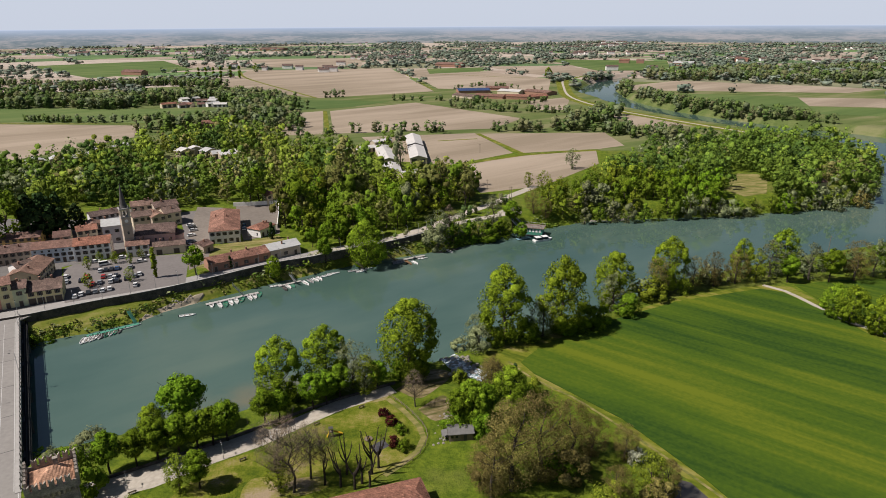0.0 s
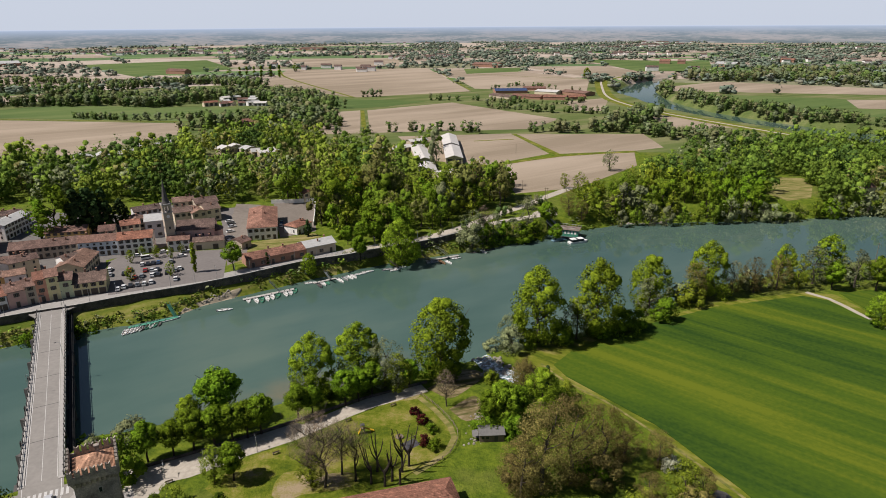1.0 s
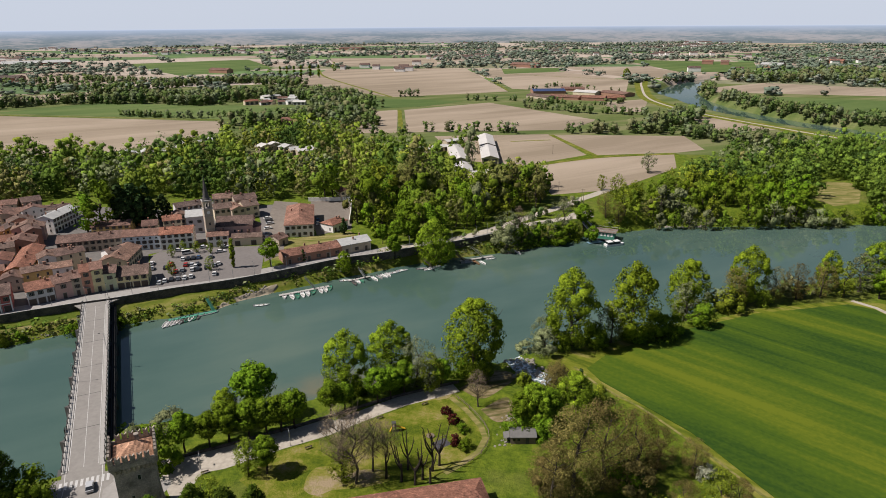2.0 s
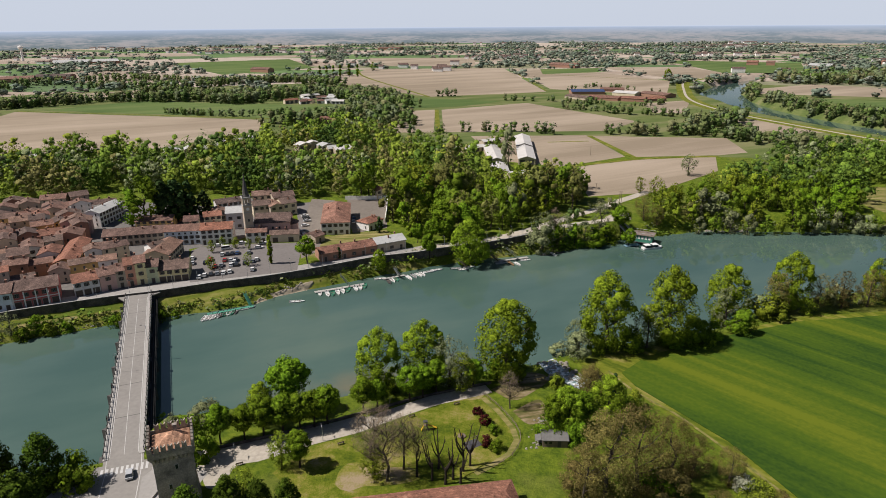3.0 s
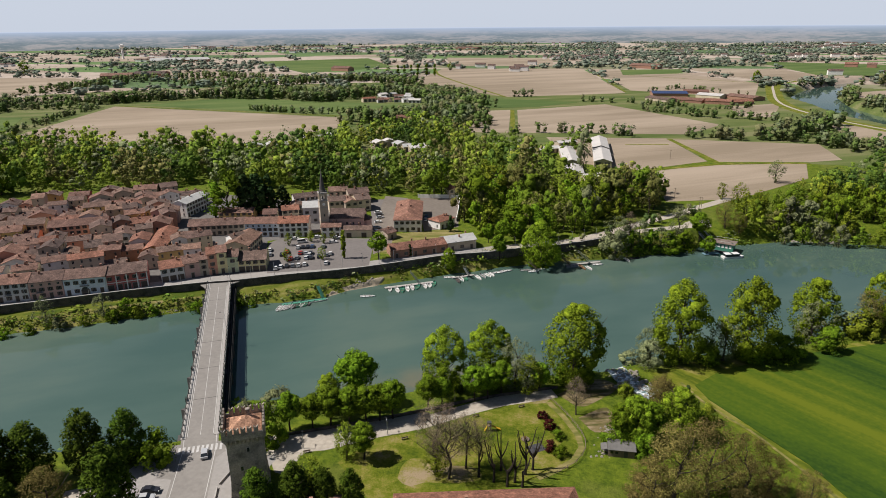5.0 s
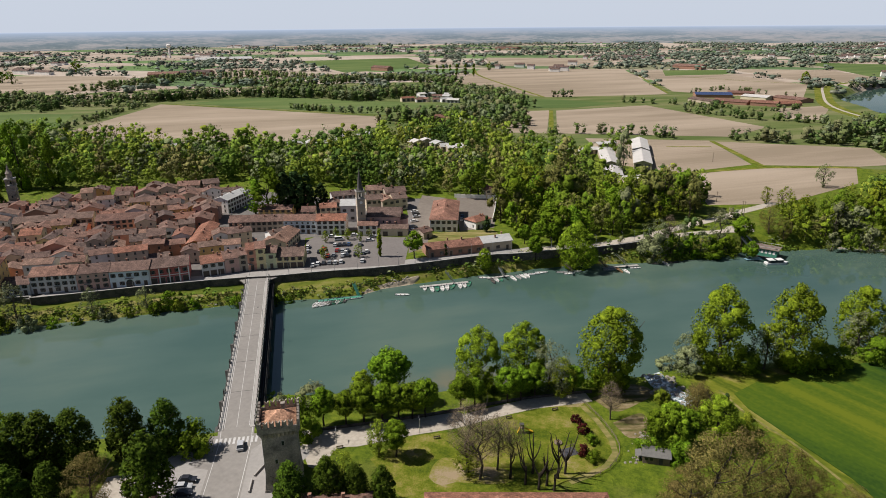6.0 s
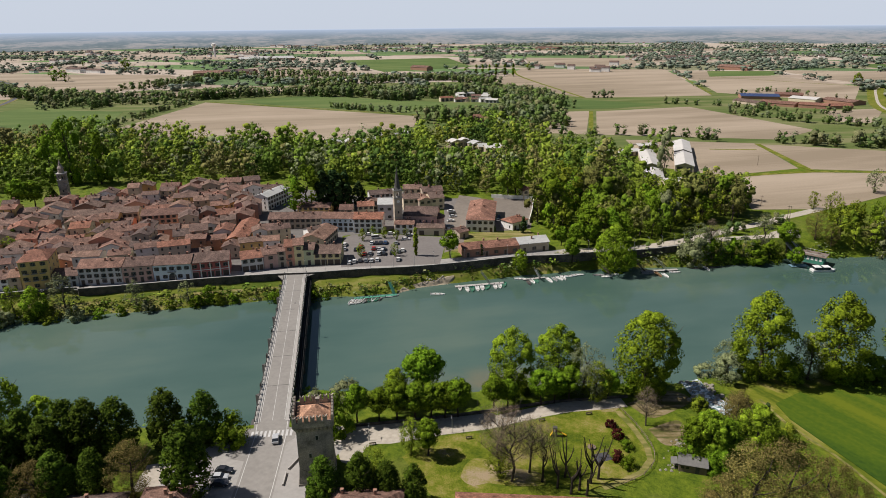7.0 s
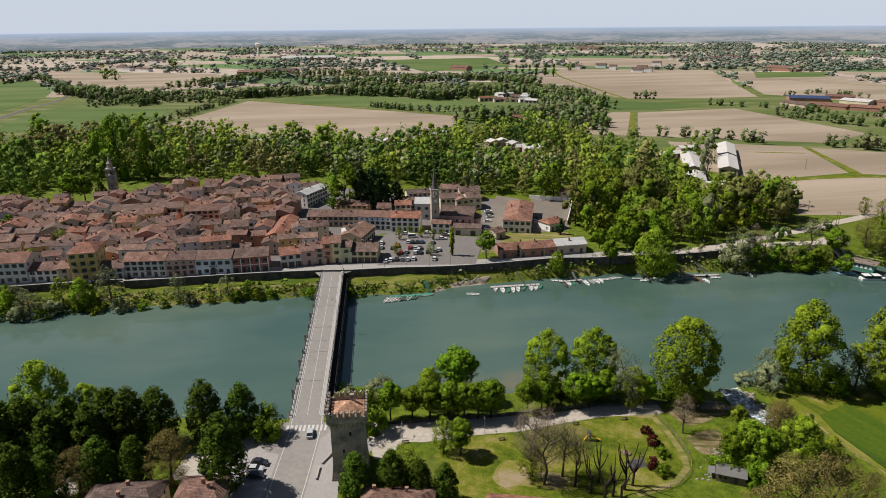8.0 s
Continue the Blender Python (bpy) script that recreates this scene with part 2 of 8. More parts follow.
M_WHITEROOF = plain("pale_sheet_roof", (0.50, 0.48, 0.45), 0.7, 0, 0.7, 0.2)
WALLC = dict(white=(0.80, 0.78, 0.74), grey=(0.60, 0.585, 0.57), cream=(0.628, 0.538, 0.389), yellow=(0.687, 0.481, 0.195), paleyellow=(0.710, 0.620, 0.343), pink=(0.595, 0.389, 0.333), red=(0.458, 0.132, 0.115),
             peach=(0.664, 0.333, 0.229), beige=(0.481, 0.401, 0.310), palegreen=(0.572, 0.595, 0.378), blue=(0.68, 0.73, 0.77), brick=(0.343, 0.195, 0.138), orange=(0.664, 0.355, 0.138))
WALLS = {k: plain(k + "_plaster", c, 0.9, 0, 0.6, 0.22, 0.1) for k, c in WALLC.items()}
L_LINDEN = leaf("linden_leaf", (0.058, 0.118, 0.006), (0.142, 0.225, 0.012))
L_POPLAR = leaf("poplar_leaf", (0.100, 0.172, 0.009), (0.205, 0.292, 0.018))
L_DARK = leaf("horse_chestnut_leaf", (0.022, 0.048, 0.004), (0.070, 0.112, 0.009), through=0.04)
L_WILLOW = leaf("willow_leaf", (0.110, 0.135, 0.062), (0.205, 0.228, 0.115))
L_OLIVE = leaf("budding_leaf", (0.095, 0.086, 0.022), (0.200, 0.165, 0.055))
L_MID = leaf("mixed_wood_leaf", (0.070, 0.125, 0.010), (0.150, 0.215, 0.018), soft=0.1)
L_MOSS = leaf("olive_wood_leaf", (0.095, 0.105, 0.026), (0.175, 0.180, 0.052), soft=0.1)
L_FRESH = leaf("fresh_leaf", (0.112, 0.160, 0.011), (0.205, 0.260, 0.022))
L_CONIFER = leaf("conifer_needle", (0.018, 0.040, 0.012), (0.045, 0.078, 0.024), through=0.06)
L_RED = leaf("copper_leaf", (0.028, 0.007, 0.007), (0.075, 0.018, 0.014))
L_BLOSSOM = leaf("white_blossom", (0.20, 0.22, 0.12), (0.46, 0.46, 0.36))
L_WOOD = leaf("woodland_leaf", (0.82, 0.82, 0.82), (1.10, 1.10, 1.10), tint=True, grain=0.9, soft=0.18)
L_TWIG = leaf("bare_twig", (0.160, 0.123, 0.087), (0.275, 0.217, 0.152), through=0.1)


# ---- building helpers ----
class Geo:
    """Collects faces, each with a material slot, and becomes one mesh."""

    def __init__(self):
        self.v, self.f, self.s = [], [], []

    def face(self, pts, slot=0):
        n = len(self.v)
        self.v.extend(tuple(p) for p in pts)
        self.f.append(tuple(range(n, n + len(pts))))
        self.s.append(slot)
        return self

    def prism(self, poly, z0, z1, slot=0, top=None, bottom=True):
        """An upright prism over a counter-clockwise polygon; z0 and z1 may be lists, one for each corner."""
        n = len(poly)
        a = z0 if isinstance(z0, (list, tuple)) else [z0] * n
        b = z1 if isinstance(z1, (list, tuple)) else [z1] * n
        lo = [(x, y, h) for (x, y), h in zip(poly, a)]
        hi = [(x, y, h) for (x, y), h in zip(poly, b)]
        self.face(hi, slot if top is None else top)
        if bottom:
            self.face(lo[::-1], slot)
        for i in range(n):
            j = (i + 1) % n
            self.face([lo[i], lo[j], hi[j], hi[i]], slot)
        return self

    def box(self, x0, x1, y0, y1, z0, z1, slot=0):
        return self.prism([(x0, y0), (x1, y0), (x1, y1), (x0, y1)], z0, z1, slot)

    def tube(self, pts, radii, sides=6, slot=0):
        rings = []
        for i, p in enumerate(pts):
            p = Vector(p)
            d = Vector(pts[min(i + 1, len(pts) - 1)]) - Vector(pts[max(i - 1, 0)])
            d.normalize()
            side = d.cross(Vector((0.3, 0.9, 0.1)) if abs(d.z) > 0.7 else Vector((0, 0, 1))).normalized()
            up = side.cross(d)
            n = len(self.v)
            for k in range(sides):
                a = math.tau * k / sides
                self.v.append(tuple(p + (side * math.cos(a) + up * math.sin(a)) * radii[i]))
            rings.append(n)
        for a, b in zip(rings, rings[1:]):
            for k in range(sides):
                m = (k + 1) % sides
                self.f.append((a + k, b + k, b + m, a + m))
                self.s.append(slot)
        self.f.append(tuple(rings[-1] + k for k in range(sides))[::-1])
        self.f.append(tuple(rings[0] + k for k in range(sides)))
        self.s += [slot, slot]
        return self

    def bar(self, a, b, r, sides=5, slot=0):
        return self.tube([a, b], [r, r], sides, slot)

    def mesh(self, name, *mats):
        me = bpy.data.meshes.new(name)
        me.from_pydata(self.v, [], self.f)
        for m in mats:
            me.materials.append(m)
        me.polygons.foreach_set("material_index", self.s)
        me.update()
        return me


def part(name, geo, mats, parent=None, label="", m=None):
    """One mesh object, under a thing or a part where one is given. geo: a Geo or a mesh to share."""
    mats = mats if isinstance(mats, (list, tuple)) else [mats]
    ob = new(name, geo.mesh(name, *mats) if isinstance(geo, Geo) else geo)
    if parent is not None:
        ob.parent = parent
    if m is not None:
        ob.matrix_basis = m
    if label:
        ob["label"] = label
    return ob


def thing(name, m, label, category, group="", kind=""):
    ob = new(name)
    ob.empty_display_size = 0.5
    ob.matrix_basis = m
    return tagged(ob, label, category, group, kind)


def heading_of(a, b):
    return math.degrees(math.atan2(b[1] - a[1], b[0] - a[0]))


def span(a, b):
    return math.hypot(b[0] - a[0], b[1] - a[1])


def between(a, b, f):
    return (a[0] + (b[0] - a[0]) * f, a[1] + (b[1] - a[1]) * f)


def offset_line(pts, d):
    """The polyline moved d metres to its left."""
    out = []
    for i, p in enumerate(pts):
        a, b = pts[max(i - 1, 0)], pts[min(i + 1, len(pts) - 1)]
        l = span(a, b) or 1
        out.append((p[0] - (b[1] - a[1]) / l * d, p[1] + (b[0] - a[0]) / l * d))
    return out


def smooth_line(pts, step=6.0):
    """A Catmull-Rom curve through the points."""
    p = [Vector(q) for q in pts]
    p = [p[0] * 2 - p[1], *p, p[-1] * 2 - p[-2]]
    out = []
    for i in range(1, len(p) - 2):
        n = max(1, int((p[i + 1] - p[i]).length / step))
        for k in range(n):
            t = k / n
            a = 2 * p[i] + (p[i + 1] - p[i - 1]) * t + (2 * p[i - 1] - 5 * p[i] + 4 * p[i + 1] - p[i + 2]) * t * t + (3 * p[i] - p[i - 1] - 3 * p[i + 1] + p[i + 2]) * t ** 3
            out.append((a.x * 0.5, a.y * 0.5))
    return out + [tuple(pts[-1])]


def ribbon(name, pts, width, z, mat, thick=0.08, label="", category="", step=6.0, drop=None):
    """A strip of road or path with edges of its own; drop: a height function to follow."""
    pts = smooth_line(pts, step)
    a, b = offset_line(pts, width / 2), offset_line(pts, -width / 2)
    g = Geo()
    for i in range(len(pts) - 1):
        zz = [z + (drop(*q) if drop else 0) for q in (b[i], b[i + 1], a[i + 1], a[i])]
        g.prism([b[i], b[i + 1], a[i + 1], a[i]], [q - thick for q in zz], zz, bottom=False)
    return tagged(part(name, g, mat), label, category, kind="structure")


def patch(name, pts, z, mat, thick=0.1, label="", category=""):
    if sum(a[0] * b[1] - b[0] * a[1] for a, b in zip(pts, pts[1:] + pts[:1])) < 0:
        pts = pts[::-1]
    return tagged(part(name, Geo().prism(pts, z - thick, z), mat), label, category, kind="structure")


def inside(px, py, poly):
    px, py = np.asarray(px, float), np.asarray(py, float)
    res = np.zeros(px.shape, bool)
    for (x0, y0), (x1, y1) in zip(poly, poly[1:] + poly[:1]):
        cross = (y0 > py) != (y1 > py)
        with np.errstate(divide="ignore", invalid="ignore"):
            res ^= cross & (px < (x1 - x0) * (py - y0) / (y1 - y0 + 1e-12) + x0)
    return res


def line_distance(px, py, pts):
    """Distance to a polyline, and on which side (left positive)."""
    best, sign = np.full(px.shape, 1e9), np.ones(px.shape)
    for (x0, y0), (x1, y1) in zip(pts, pts[1:]):
        dx, dy = x1 - x0, y1 - y0
        t = np.clip(((px - x0) * dx + (py - y0) * dy) / (dx * dx + dy * dy + 1e-9), 0, 1)
        d = np.hypot(px - x0 - t * dx, py - y0 - t * dy)
        s = np.where(dx * (py - y0) - dy * (px - x0) >= 0, 1.0, -1.0)
        near = d < best
        best, sign = np.where(near, d, best), np.where(near, s, sign)
    return best, sign


def quads_mesh(name, verts, mat, tint=None):
    """One mesh of loose quads: four corners each, and the way the crown's surface faces at each of them."""
    verts = np.asarray(verts, np.float32)
    n = len(verts)
    facing = verts[:, 4:].reshape(-1, 3)
    verts = verts[:, :4].reshape(-1, 3)
    me = bpy.data.meshes.new(name)
    me.vertices.add(4 * n)
    me.vertices.foreach_set("co", verts.ravel())
    me.loops.add(4 * n)
    me.loops.foreach_set("vertex_index", np.arange(4 * n, dtype=np.int32))
    me.polygons.add(n)
    me.polygons.foreach_set("loop_start", np.arange(0, 4 * n, 4, dtype=np.int32))
    me.update(calc_edges=True)
    me.materials.append(mat)
    at = me.attributes.new("custom_normal", "FLOAT_VECTOR", "CORNER")
    at.data.foreach_set("vector", np.ascontiguousarray(facing, np.float32).ravel())
    if tint is not None:
        at = me.attributes.new("tint", "FLOAT_COLOR", "FACE")
        at.data.foreach_set("color", np.c_[np.asarray(tint, np.float32), np.ones(n, np.float32)].ravel())
    return me


# ---- the river and the lie of the land ----
WATER_Z = -7.2
# plan at the water's level, widened from the plan at five metres below the street
DOWN = (HOVER - WATER_Z) / (HOVER + 5.0)


def lowered(*pts):
    return [(x * DOWN, y * DOWN) for x, y in pts]


BANK_TOWN = [(-620.0, -130.0), (-268.1, 133.9), (-240.6, 151.6), (-210.9, 168.6), (-184.6, 186.7), (-162.3, 201.7), (-148.7, 209.4), (-131.8, 218.7), (-118.4, 227.0), (-113.1, 235.7), (-97.1, 249.0), (-80.3, 262.0), (-58.5, 277.5), (-38.2, 291.6),
             (4.6, 309.4), (25.8, 323.4), (40.6, 335.7), (63.9, 345.6), (72.8, 350.8), (86.9, 356.0), (120.7, 359.8), (165.5, 364.6), (209.9, 373.2), (250.2, 383.7), (277.4, 401.9), (302.4, 434.6), (339.2, 488.1), (362.0, 543.1), (360.0, 582.0), (349.0, 603.6), (332.7, 622.0), (312.0, 668.0), (290.0, 706.0), (261.0, 769.0), (238.0, 835.0), (232.0, 890.0), (229.0, 945.0), (221.0, 1000.0), (217.0, 1040.0), (226.0, 1098.0), (256.0, 1179.0), (301.0, 1265.0), (372.0, 1363.0), (460.0, 1450.0), (780.0, 1540.0)]
BANK_PARK = [(-560.0, -200.0), (-192.6, 89.1), (-160.1, 102.3), (-122.6, 118.3), (-110.7, 124.0),
             (-109.8, 144.4), (-96.9, 148.7), (-78.0, 155.7), (-60.8, 162.5), (-46.2, 171.7), (-22.9, 182.7), (-4.8, 190.5), (8.9, 201.3), (17.3, 207.1), (29.8, 210.4), (45.7, 218.4), (68.5, 232.6), (86.0, 254.0), (108.7, 263.2), (142.7, 277.7), (172.3, 289.2), (223.5, 306.2),
             (328.0, 375.0), (415.0, 450.0), (448.0, 560.0), (431.3, 625.6), (412.5, 656.7), (388.4, 675.8), (370.9, 690.0), (352.0, 722.0), (322.0, 770.0), (293.0, 838.0), (279.0, 900.0), (274.0, 985.0), (287.0, 1092.0), (321.0, 1212.0), (364.0, 1306.0), (446.0, 1404.0), (780.0, 1478.0)]
BANK_TOWN, BANK_PARK = lowered(*BANK_TOWN), lowered(*BANK_PARK)
RIVER = BANK_TOWN + BANK_PARK[::-1]
# foot of the river street, from west to east
QUAY = [(-600.0, -100.0), (-280.5, 142.4), (-234.3, 172.3), (-197.6, 198.1), (-170.5, 215.3), (-156.6, 222.5), (-140.1, 233.2), (-122.2, 243.1), (-107.2, 253.2), (-96.6, 261.4), (-78.2, 275.7), (-62.0, 284.0), (-44.7, 295.7), (-32.4, 302.0), (-20.2, 310.6), (-9.4, 320.0), (-3.9, 324.5)]


def smoothstep(t):
    t = np.clip(t, 0, 1)
    return t * t * (3 - 2 * t)


def land(px, py):
    """Height of the ground: the plain, the river's bed and banks, and the step at the town's quay."""
    px, py = np.asarray(px, float), np.asarray(py, float)
    d, _ = line_distance(px, py, RIVER + RIVER[:1])
    wet = inside(px, py, RIVER)
    h = WATER_Z - WATER_Z * smoothstep(d / 10.0)
    q, side = line_distance(px, py, QUAY)
    s = q * side
    quay = (px < QUAY[-1][0]) & (q < 30) | (px < QUAY[-1][0]) & (s > 0) & (q < 60)
    below = WATER_Z + 0.3 - (WATER_Z + 2.7) * np.clip(d / (d + np.abs(s) + 1e-6), 0, 1) ** 0.7
    step = np.where(s < 0.3, below, np.where(s < 3, below + (-0.12 - below) * smoothstep((s - 0.3) / 2.7), 0.0))
    h = np.where(quay & ~wet, step, h)
    h = np.where(wet, WATER_Z - 0.35 * np.minimum(d, 7), h)
    return h


def land_at(x, y):
    return float(land(np.array([x]), np.array([y]))[0])


def axis(lo, hi, step, grow, far):
    a = list(np.arange(lo, hi + 0.1, step))
    s, p = step, hi
    while p < far:
        s = min(s * grow, 260)
        p += s
        a.append(p)
    s, p, front = step, lo, []
    while p > -far:
        s = min(s * grow, 260)
        p -= s
        front.append(p)
    return np.array(front[::-1] + a)


gx = axis(-440, 460, 3.5, 1.09, 5300)
gy = axis(70, 470, 3.0, 1.07, 5300)
gy = np.concatenate([gy[gy <= 470.5], np.arange(475, 1450, 7.0), gy[gy > 1455]])
xx, yy = np.meshgrid(gx, gy)
zz = land(xx, yy)
zz += np.where((np.hypot(xx, yy) < 700) & (zz < -0.5), 0.35 * np.sin(xx * 0.31 + yy * 0.17) * np.cos(yy * 0.23), 0)
nx, ny = len(gx), len(gy)
idx = np.arange(nx * ny).reshape(ny, nx)
quads = np.stack([idx[:-1, :-1], idx[:-1, 1:], idx[1:, 1:], idx[1:, :-1]], -1).reshape(-1, 4)
mid_r = np.hypot(xx, yy)[:-1, :-1].ravel()
keep = mid_r < 5000
quads, mid_r = quads[keep], mid_r[keep]
me = bpy.data.meshes.new("ground")
me.vertices.add(nx * ny)
me.vertices.foreach_set("co", np.stack([xx, yy, zz], -1).astype(np.float32).ravel())
me.loops.add(quads.size)
me.loops.foreach_set("vertex_index", quads.astype(np.int32).ravel())
me.polygons.add(len(quads))
me.polygons.foreach_set("loop_start", np.arange(0, quads.size, 4, dtype=np.int32))
me.update(calc_edges=True)
me.materials.append(M_GRASS)
me.materials.append(M_LAND)
me.materials.append(M_BANK)
me.materials.append(M_MEADOW)
qx, qy, qz = (a.ravel()[quads].mean(1) for a in (xx, yy, zz))
shore = (qz > WATER_Z + 0.3) & (qz < -0.7) & (line_distance(qx, qy, QUAY)[0] < 32)
me.polygons.foreach_set("material_index", np.where(shore, 2, np.where(mid_r > 1250, 1, np.where(mid_r > 560, 3, 0))).astype(np.int32))
me.polygons.foreach_set("use_smooth", np.ones(len(quads), bool))
me.validate()
ground = tagged(new("ground", me), "green meadow and tilled plain with river banks", "ground", kind="structure")

g = Geo()
g.face([(-1400, -700, WATER_Z), (-900, -900, WATER_Z), (1000, 250, WATER_Z), (1000, 1700, WATER_Z), (150, 1700, WATER_Z), (150, 700, WATER_Z)])
water = tagged(part("water", g, M_WATER), "calm green river water with faint ripples", "river", kind="structure")

# ---- fields ----
FIELDS = [
    ("tilled_field", M_TAN, [(-591.3, 489.0), (-682.5, 736.8), (-327.7, 704.1), (-300.5, 628.3), (-346.7, 522.5), (-500.7, 449.7)]),
    ("tilled_field", M_TAN, [(-202.2, 787.5), (-148.5, 816.3), (-117.8, 639.0), (-156.8, 633.7)]),
    ("tilled_field", M_TAN, [(-140.0, 815.9), (-36.7, 900.2), (91.6, 740.8), (50.9, 668.2), (-108.2, 642.1)]),
    ("tilled_field", M_TAN, [(-77.7, 621.0), (32.1, 640.2), (59.3, 537.1), (7.4, 490.9), (-41.9, 507.4)]),
    ("tilled_field", M_TAN, [(36.3, 636.7), (160.5, 638.8), (161.1, 567.7), (135.0, 552.4), (67.4, 536.8)]),
    ("tilled_field", M_TAN, [(12.6, 488.6), (66.2, 527.1), (130.9, 544.8), (121.0, 491.7), (66.8, 420.4), (24.2, 403.3)]),
    ("tilled_field", M_TAN, [(-397.8, 1173.8), (-452.0, 1560.5), (-125.3, 1609.1), (-12.9, 1051.7), (-184.1, 964.1)]),
    ("tilled_field", M_TAN, [(-104.8, 1607.2), (62.3, 1534.2), (209.0, 1273.4), (163.3, 1015.3), (-6.8, 1097.6)]),
    ("tilled_field", M_TAN, [(94.9, 1651.1), (304.7, 1652.8), (369.4, 1437.5), (238.1, 1284.4)]),
    ("tilled_field", M_TAN, [(317.4, 1126.6), (434.1, 1219.3), (702.2, 1043.6), (608.9, 988.9), (303.7, 1050.2)]),
    ("tilled_field", M_TAN, [(505.2, 933.2), (617.1, 912.8), (553.9, 815.7), (469.5, 837.1)]),
    ("tilled_field", M_TAN, [(115.1, 905.6), (187.4, 958.4), (152.9, 812.9), (118.0, 814.6)]),
    ("tilled_field", M_TAN, [(-585.2, 2062.9), (-249.7, 2089.8), (-201.6, 1679.2), (-466.3, 1661.0)]),
    ("tilled_field", M_TAN, [(-1619.9, 1046.6), (-1154.1, 1144.8), (-963.7, 1014.3), (-947.3, 747.7), (-1360.3, 887.5)]),
    ("tilled_field", M_TAN, [(-947.3, 747.7), (-694.3, 1018.3), (-571.0, 971.9), (-664.1, 875.4), (-857.4, 726.7)]),
    ("tilled_field", M_TAN, [(208.7, 783.8), (272.0, 682.4), (203.0, 669.7), (194.8, 754.9)]),
    ("green_field", M_GREENF, [(342.6, 1004.7), (507.3, 940.4), (469.5, 837.1), (354.7, 842.8)]),
    ("green_field", M_GREENF, [(352.4, 837.1), (466.5, 831.4), (546.9, 804.9), (502.4, 736.6), (435.2, 763.4), (382.3, 807.4)]),
    ("green_field", M_GREENF, [(-1105.7, 1764.7), (-827.8, 1997.3), (-592.8, 1591.8), (-716.6, 1355.6)]),
    ("green_field", M_GREENF, [(-232.6, 952.1), (-72.8, 915.5), (-119.8, 854.5), (-194.2, 818.5)]),
    ("green_field", M_GREENF, [(-725.0, 400.0), (-790.2, 452.0), (-866.0, 549.3), (-873.6, 607.5), (-781.1, 605.9), (-709.7, 616.4), (-639.1, 534.8), (-640.0, 470.0)]),
    ("green_field", M_GREENF, [(-1480.0, 800.0), (-1375.3, 862.1), (-1100.0, 715.0), (-1010.0, 640.0), (-930.0, 540.0), (-880.0, 480.0), (-1128.2, 560.0)]),
    ("green_field", M_GREENF, [(-655.9, 755.1), (-591.1, 865.5), (-236.2, 835.5), (-201.5, 788.8), (-329.0, 719.9)]),
    ("green_field", M_GREENF, [(-257.6, 651.2), (-197.6, 670.5), (-178.7, 602.7), (-210.7, 580.4)]),
    ("green_field", M_GREENF, [(294.6, 1963.3), (618.2, 1840.7), (516.7, 1494.3), (347.2, 1473.5)]),
    ("green_field", M_GREENF, [(-36.2, 1581.2), (121.1, 1627.5), (85.1, 1478.5), (-26.7, 1421.3)]),
    ("green_field", M_WHEAT, [(145.8, 247.3), (166.1, 252.0), (206.1, 254.5), (166.4, 183.2), (152.7, 199.1), (150.2, 217.3)]),
]
for kind, mat, pts in FIELDS:
    patch(kind, list(pts), 0.08 if kind == "tilled_field" else 0.12, mat, 0.3, "dry pale brown tilled field" if kind == "tilled_field" else "even green crop field on the plain", "field")
patch("green_field", [(25.0, 184.2), (33.6, 195.7), (54.2, 210.6), (92.1, 231.5), (129.8, 243.4), (137.7, 239.2), (144.8, 218.8), (150.6, 195.8), (153.7, 166.5), (128.9, 117.1), (94.3, 88.4), (72.3, 101.6), (66.1, 119.1), (62.8, 127.2), (49.2, 152.6), (28.2, 177.1)], 0.25, M_WHEAT, 0.5,
      "young green wheat field with darker streaks", "field")
patch("field_margin", [(12.1, 188.1), (23.3, 198.3), (43.3, 206.6), (67.2, 220.9), (96.3, 236.9), (131.8, 247.5), (143.7, 245.5), (148.9, 222.2), (157.2, 190.9), (135.2, 117.1), (90.1, 82.8), (68.6, 98.8), (62.6, 116.8), (58.6, 126.9), (45.3, 152.6), (26.2, 175.1), (17.0, 180.7)], 0.06, M_ROUGH, 0.3,
      "rough yellow-green grass strip along the wheat", "field margin")

# ---- roads, quay and paths ----
ribbon("quay_street", [(-600.0 - 2.4, -96.8), *offset_line(QUAY[1:12], 4.0), (-57.5, 293.0)], 8.0, 0.02, M_PAVE, 0.3, "pale paved street along the river wall", "street")
RIVER_ROAD = [(-62.5, 288.5), (-45.2, 300.4), (-32.9, 306.3), (-20.6, 316.7), (-7.9, 330.1), (3.5, 344.8), (13.6, 358.1), (24.2, 370.1), (33.5, 381.2), (38.4, 389.8), (45.5, 398.8), (62.0, 420.0)]
ribbon("river_road", RIVER_ROAD, 6.0, 0.12, M_GRAVEL, 0.3, "pale road above the river bank", "road")
ribbon("landing_track", [(40.0, 366.0), (34.0, 354.0), (24.3, 347.8), (15.4, 342.9), (8.5, 337.9), (1.7, 334.0), (-3.0, 333.5)], 5.5, 0.09, M_GRAVEL, 0.2, "pale gravel track to the landing stage", "track")
patch("landing_yard", [(30.0, 349.0), (38.0, 352.0), (45.5, 356.0), (46.0, 368.0), (38.5, 368.0), (32.0, 360.0)], 0.08, M_GRAVEL, 0.2, "pale gravel yard above the landing stage", "yard")
ribbon("field_track", [(133.0, 247.5), (139.0, 240.9), (143.2, 227.5), (146.5, 214.4), (154.9, 202.5), (166.4, 183.2)], 2.0, 0.14, M_GRAVEL, 0.2, "pale dirt track between two crop fields", "track")
